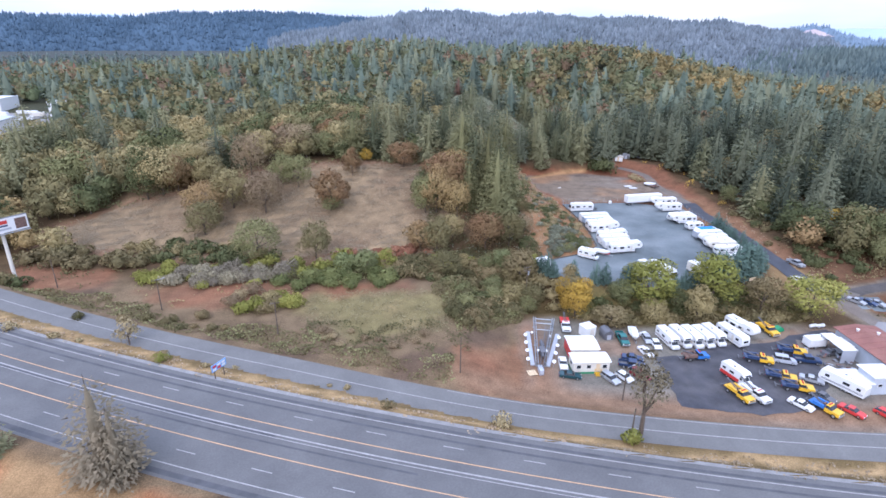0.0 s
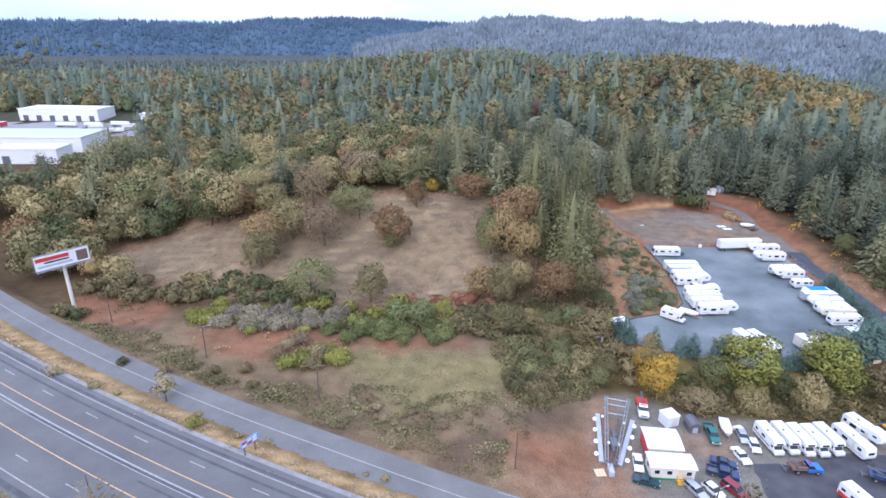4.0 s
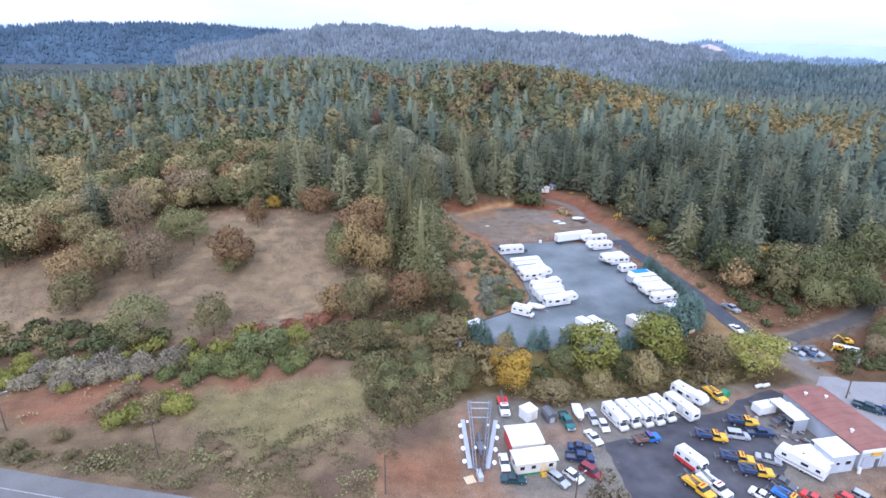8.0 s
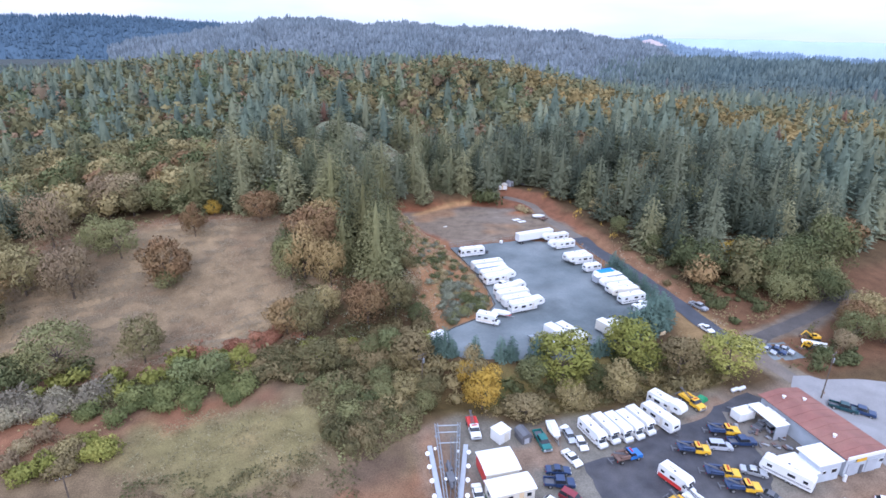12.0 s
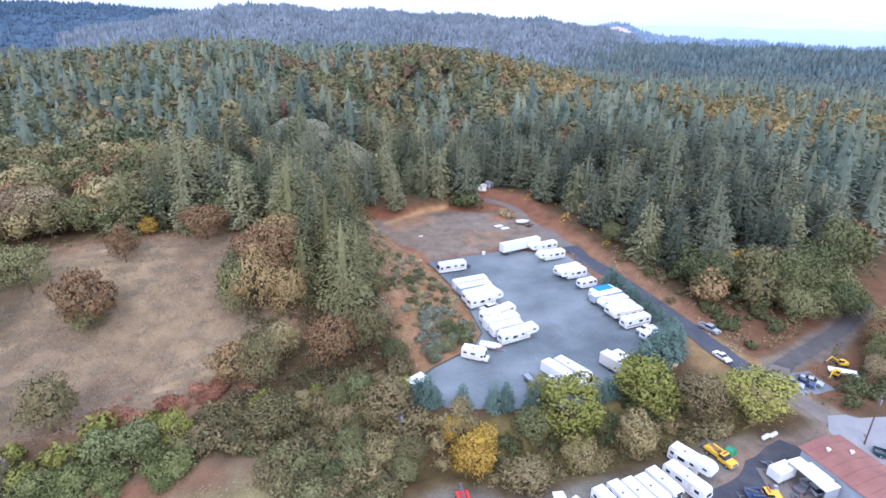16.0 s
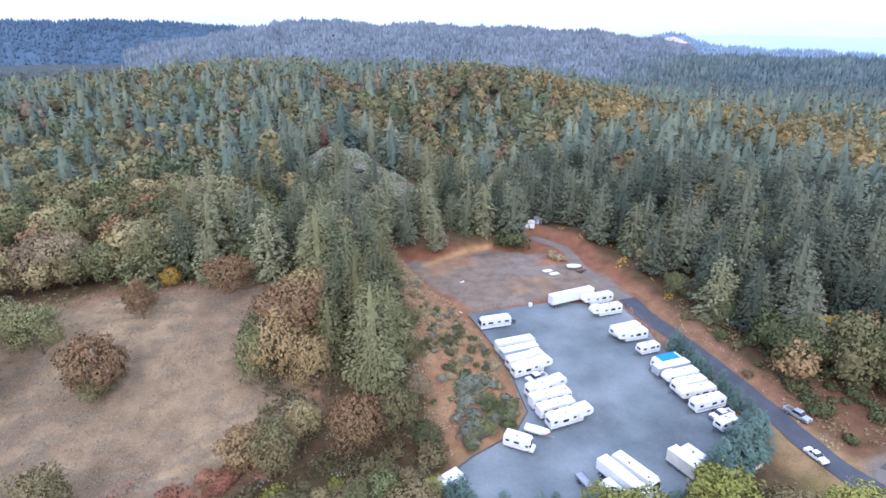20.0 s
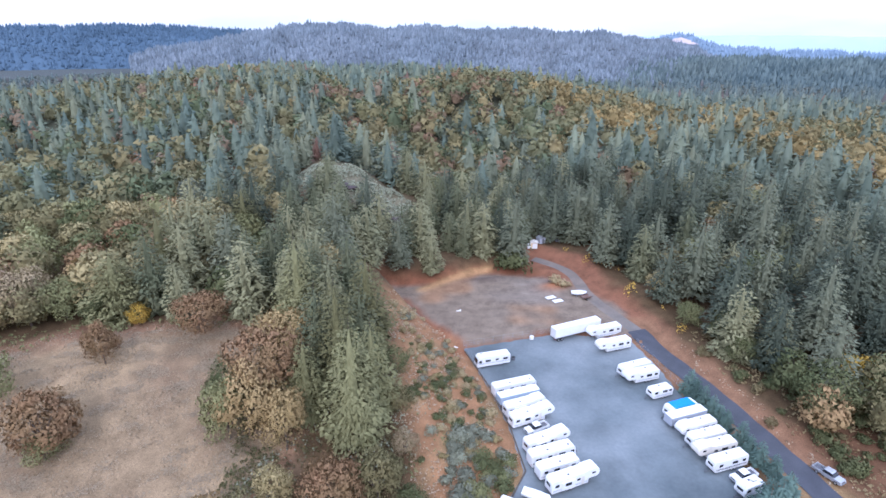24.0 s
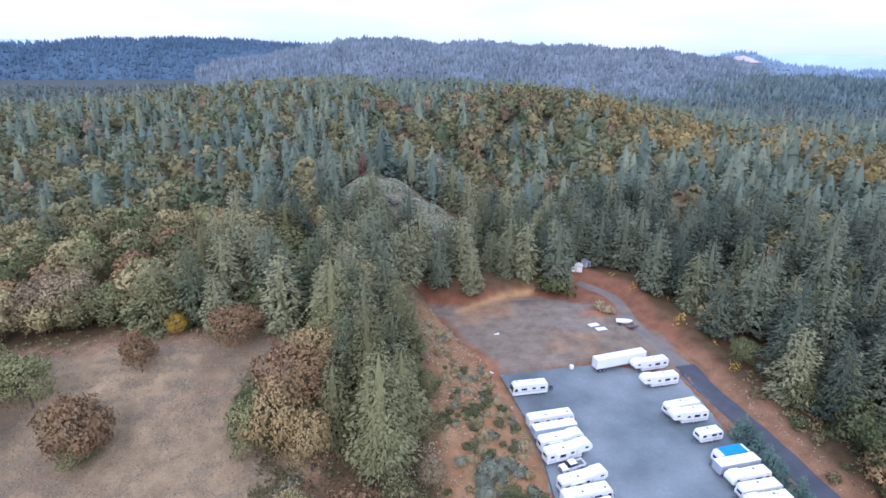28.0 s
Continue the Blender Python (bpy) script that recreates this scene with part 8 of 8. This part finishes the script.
def flat_trailer(label, L, mat):
    v = thing("flat_trailer", label, "utility trailer", "utility trailers")
    part("bed", Mesh().box((0, 0, 0.75), (L, 1.9, 0.14), 0.02), mat, v)
    for s in (-1, 1):
        part("side_rail", Mesh().box((0, s * 0.95, 1.0), (L, 0.06, 0.4)), mat, v)
        wheel(v, -0.3, s * 1.05, 0.34)
    part("hitch", Mesh().tube((L / 2, 0, 0.7), (L / 2 + 1.3, 0, 0.6), 0.06).tube((L / 2 + 1.2, 0, 0), (L / 2 + 1.2, 0, 0.7), 0.05), "grey_dark", v)
    return v


settle(flat_trailer("black low trailer at the edge of the woods", 7.0, "grey_dark"), 109.4, 335, -80)
settle(flat_trailer("dark scrap trailer on the upper pad", 3.0, "rust"), 101.2, 289.6, 10)
settle(flat_trailer("empty steel boat trailer on the gravel", 3.6, "steel"), 56.6, 200.7, -80, 0.05)
for x, y, a in ((90.6, 293.8, 12), (91.9, 291.0, 8)):
    p = thing("white_panel", "large white flat panel lying on the pad", "panel", "white panels")
    part("sheet", Mesh().box((0, 0, 0.18), (3.4, 2.0, 0.08), 0.02), "white", p)
    part("batten", Mesh().box((-1.2, 0, 0.07), (0.1, 1.8, 0.14)).box((1.2, 0, 0.07), (0.1, 1.8, 0.14)), "wood", p)
    settle(p, x, y, a)
tank = thing("water_tank", "small round white tank at the fence", "tank")
part("body", Mesh().tube((0, 0, 0), (0, 0, 0.9), 0.6, 0.62, 14).tube((0, 0, 0.9), (0, 0, 1.1), 0.62, 0.3, 14), "white", tank, smooth=False)
settle(tank, 75.3, 272.2, 0, 0.1)
for k, x in enumerate((95.4, 97.4)):
    t = thing("gas_tank", "white propane tank on stub legs", "tank", "propane tanks")
    part("body", Mesh().tube((-0.9, 0, 0.75), (0.9, 0, 0.75), 0.45, None, 12).tube((-1.15, 0, 0.75), (-0.9, 0, 0.75), 0.2, 0.45, 12).tube((0.9, 0, 0.75), (1.15, 0, 0.75), 0.45, 0.2, 12), "white", t)
    part("leg", Mesh().box((-0.6, 0, 0.17), (0.12, 0.6, 0.34)).box((0.6, 0, 0.17), (0.12, 0.6, 0.34)), "steel", t)
    settle(t, x, 173.2, 12)
ybd = thing("notice_board", "yellow-tan board leaning at the cedars", "board")
part("panel", Mesh().box((0, 0, 0.75), (2.2, 0.08, 1.0), 0.02), "tan", ybd)
for x in (-0.9, 0.9):
    part("post", Mesh().box((x, 0.06, 0.5), (0.1, 0.1, 1.2)), "wood", ybd)
settle(ybd, 92.8, 197.0, 14)
tarp = thing("tarped_mound", "mound under a green tarp at the yard's back", "tarp")
part("tarp", Mesh().prism([(-1.4, 0), (1.4, 0), (1.0, 0.8), (0.2, 1.2), (-0.8, 0.9)], -1.0, 1.0, 0.3, 0.15), "green", tarp)
settle(tarp, 85.6, 172.4, 20)


def excavator(label):
    v = thing("digger", label, "construction machine", "yellow machines")
    for s in (-1, 1):
        part("track", Mesh().prism([(-1.6, 0.1), (1.6, 0.1), (1.9, 0.45), (1.6, 0.85), (-1.6, 0.85), (-1.9, 0.45)], s * 1.05 - 0.25, s * 1.05 + 0.25), "tyre", v)
    part("house", Mesh().box((-0.4, 0, 1.55), (2.8, 2.2, 1.0), 0.12), "yellow", v)
    c = part("cab", Mesh().box((0.5, 0.6, 2.3), (1.3, 0.9, 1.5), 0.1), "yellow", v)
    part("window", Mesh().box((0.5, 0.6, 2.45), (1.34, 0.94, 0.8), 0.05), "glass", c)
    part("boom", Mesh().tube((0.8, -0.2, 1.7), (3.4, -0.2, 3.6), 0.25, 0.2, 6).tube((3.4, -0.2, 3.6), (4.8, -0.2, 1.8), 0.2, 0.15, 6), "yellow", v)
    part("bucket", Mesh().prism([(4.5, 1.1), (5.2, 1.2), (5.1, 1.8), (4.6, 1.9)], -0.7, 0.3), "rust", v)
    return v


settle(excavator("yellow digger parked among the brush"), 129, 184.5, 200, None, 0.75)
settle(excavator("yellow digger at the edge of the woods"), 134, 187, 160, None, 0.75)
settle(flat_trailer("white equipment trailer between diggers", 6.0, "white"), 131.5, 184.5, -40)

# fence along the lot's north edge and by the drive
fence = tagged(new("fence"), "rusty wire fence along the lot", "fence")


def fence_line(a, b, h=1.7, gap=3.0):
    a, b = Vector(a), Vector(b)
    n = max(1, round((b - a).length / gap))
    for i in range(n + 1):
        p = a.lerp(b, i / n)
        z = float(ground_z(p.x, p.y))
        part("post", Mesh().tube((p.x, p.y, z - 0.2), (p.x, p.y, z + h), 0.04, None, 5), "steel", fence)
        if i < n:
            q = a.lerp(b, (i + 1) / n)
            zq = float(ground_z(q.x, q.y))
            for f in (0.15, 0.5, 0.98):
                part("wire", Mesh().tube((p.x, p.y, z + h * f), (q.x, q.y, zq + h * f), 0.018, None, 4, False), "steel", fence)


fence_line((55, 272.6), (82, 274.4))
fence_line((103.6, 263), (102.6, 240))
fence_line((55.2, 271), (55.6, 240))

# pale warehouses beyond the oaks on the west side
flat_area("pavement_depot", [(-352, 436), (-300, 444), (-236, 440), (-222, 424), (-224, 372), (-262, 384), (-318, 384), (-352, 392)], "forecourt", 0.15, "grey paved yard between the warehouses", "paved yard", 6)
for label, x, y, L, W, H, a, roof, doors in (("long white warehouse with loading doors", -312, 455, 56, 22, 8, 5, "roof_white", 6), ("white warehouse with a grey flat roof", -256, 356, 66, 30, 8, 9, "plaster", 4), ("white-roofed warehouse beside the oaks", -231, 324, 32, 14, 7, 9, "roof_white", 2), ("small square white store building", -234, 428, 9, 9, 9, 8, "roof_white", 1), ("far tan-roofed shed among the trees", -352, 520, 30, 12, 6, 5, "tan", 2)):
    w = thing("warehouse", label, "warehouse", "warehouses")
    part("wall", Mesh().box((0, 0, H / 2), (L, W, H), 0.05), "white", w)
    part("roof", Mesh().box((0, 0, H + 0.15), (L + 0.6, W + 0.6, 0.3), 0.05), roof, w)
    part("parapet", Mesh().box((0, -W / 2, H + 0.45), (L + 0.7, 0.4, 0.5), 0.05).box((L / 2, 0, H + 0.45), (0.4, W, 0.5), 0.05), "white", w)
    for k in range(doors):
        x0 = -L / 2 + (k + 0.5) * L / doors
        part("loading_door", Mesh().box((x0, -W / 2 - 0.05, 2.0), (3.6, 0.15, 3.8), 0.02), "grey_dark", w)
    settle(w, x, y, a, float(ground_z(x, y)) - 0.2)
for label, x, y, a, L, mat in (("white box trailer on the depot yard", -290, 424, 4, 14, "white"), ("white box trailer on the depot yard", -272, 426, 6, 12, "white"), ("white box trailer on the depot yard", -256, 430, 2, 12, "white"), ("cream box trailer on the depot yard", -246, 424, 10, 8, "cream"), ("white box trailer parked beside the oaks", -242, 404, 30, 10, "white"), ("tan box trailer at the depot", -240, 434, 0, 7, "tan"), ("red box trailer at the depot", -330, 416, 80, 6, "red"), ("pale grey box trailer at the depot", -262, 414, 12, 9, "grey")):
    settle(box_trailer(label, L, mat, 3.2, "trailers of the depot"), x, y, a, float(ground_z(x, y)) + 0.15)

# dark rocks that break through the brush of the knoll
for x, y, s in ((27, 362, 0.62), (31, 363, 0.5), (34, 360, 0.42), (44, 359, 0.55), (48, 357, 0.5), (51, 359, 0.4), (19, 367, 0.4), (39, 356, 0.34)):
    r2 = np.random.default_rng(int(x * 7 + y))
    bm = bmesh.new()
    bmesh.ops.create_icosphere(bm, subdivisions=3, radius=4.5)
    for vtx in bm.verts:
        k = 1 + 0.28 * noise.noise(vtx.co * 0.35 + Vector((x, y, 0))) + 0.12 * noise.noise(vtx.co * 1.1)
        k += 0.1 * math.floor(2.5 * noise.noise(vtx.co * 0.6 + Vector((y, 0, 0))))
        vtx.co = Vector((vtx.co.x * 1.5 * k, vtx.co.y * 0.8 * k, vtx.co.z * 0.42 * k))
    me = bpy.data.meshes.new("boulder")
    bm.to_mesh(me)
    bm.free()
    me.materials.append(M["rock"])
    ob = tagged(new("boulder", me), "dark weathered rock in the brush of the knoll", "rock", "outcrop")
    ob.matrix_basis = pose(x, y, float(ground_z(x, y)) + 0.2, 0, 0, x * 40) @ Matrix.Scale(s, 4)

flat_area("pavement_gravel_patch", [(113.5, 188), (124, 187.5), (125, 181), (113.5, 180.5)], "gravel", 0.05, "grey gravel parking patch", "gravel patch", 2)

# ---------------------------------------------------------------- small things of the yard and the lot
def edging(name, line, width, height, mat, label):
    """A low kerb along a line on the ground."""
    m = Mesh()
    for (x0, y0), (x1, y1) in zip(line, line[1:]):
        L = math.hypot(x1 - x0, y1 - y0)
        n = max(1, int(L / 3))
        for k in range(n):
            a, b = k / n, (k + 0.97) / n
            xa, ya, xb, yb = x0 + (x1 - x0) * a, y0 + (y1 - y0) * a, x0 + (x1 - x0) * b, y0 + (y1 - y0) * b
            m.box(((xa + xb) / 2, (ya + yb) / 2, 0.05 + height / 2), (L * 0.97 / n, width, height), 0.02, math.atan2(y1 - y0, x1 - x0))
    me = m.done(name, M[mat])
    return tagged(new(name, me), label, "kerb", "", "structure")


edging("kerb_lot", [(54.6, 270.0), (56.3, 250), (55.8, 236), (54.3, 223), (49.2, 217.0), (38.2, 212.2), (26.4, 204.8)], 0.22, 0.3, "wood", "dark timber edging of the gravel lot")

flat_area("pavement_dirt", [(86.5, 150.5), (93, 149), (95.5, 156), (93.5, 165), (87, 167.5), (84.5, 161)], "gravel_tan", 0.07, "brown oily dirt between canopy and workshop", "dirt")
bits = random.Random(12)
for k, (x, y) in enumerate([(86.5, 158.5), (88, 159.8), (90.2, 158.2), (87.2, 156.4), (89.4, 155.2), (91.6, 154.2), (86.2, 153.6), (92.4, 157.0), (86.0, 162.6), (88.4, 166.4), (90.5, 168.0), (92.3, 151.8)]):
    v = thing("scrap_pile", ("rusty scrap metal lying on the dirt", "dark engine parts on the dirt", "bent grey sheet metal on the dirt")[k % 3], "scrap", "scrap by the workshop")
    for j in range(4):
        c = (bits.uniform(-0.7, 0.7), bits.uniform(-0.5, 0.5), 0.16 + 0.12 * j)
        part("scrap_piece", Mesh().box(c, (bits.uniform(0.5, 1.5), bits.uniform(0.3, 0.8), bits.uniform(0.15, 0.35)), 0.04, bits.uniform(0, 3)), ("rust", "grey_dark", "silver")[(k + j) % 3], v)
    settle(v, x, y, bits.uniform(0, 180), float(ground_z(x, y)) + 0.05)

# a wrecked red and white car and a grey one on the dirt
for label, form, mat, x, y, turn in (("wrecked red car beside the canopy", "sedan", "dark_red", 90.2, 164.6, 12), ("stripped grey car on the dirt", "hatch", "grey", 92.6, 160.6, 80), ("teal car beside the workshop wall", "sedan", "dark_teal", 95.2, 160.2, -60)):
    settle(car(label, form, mat), x, y, turn)

plank = thing("pale_board", "pale wooden board lying on the bank", "board")
part("plank", Mesh().box((0, 0, 0.05), (1.6, 0.5, 0.06), 0.01), "cream", plank)
settle(plank, 52.2, 271.5, 130)
for x, y, a in ((40.5, 303.5, 20), (58.5, 291.5, 0)):
    b = thing("scrap_board", "pale scrap board on the dirt pad", "board")
    part("plank", Mesh().box((0, 0, 0.08), (1.5, 0.6, 0.08), 0.01).box((0.5, 0.5, 0.06), (0.9, 0.4, 0.06), 0.01, 0.6), "cream", b)
    settle(b, x, y, a)
crate = thing("black_bin", "small black bin behind a motorhome", "bin")
part("tub", Mesh().prism([(-0.35, 0.0), (0.35, 0.0), (0.42, 0.9), (-0.42, 0.9)], -0.4, 0.4, 0, 0.04), "grey_dark", crate)
part("lid", Mesh().box((0, 0, 0.94), (0.92, 0.9, 0.08), 0.03), "tyre", crate)
settle(crate, 66.2, 262.9, 10, 0.05)
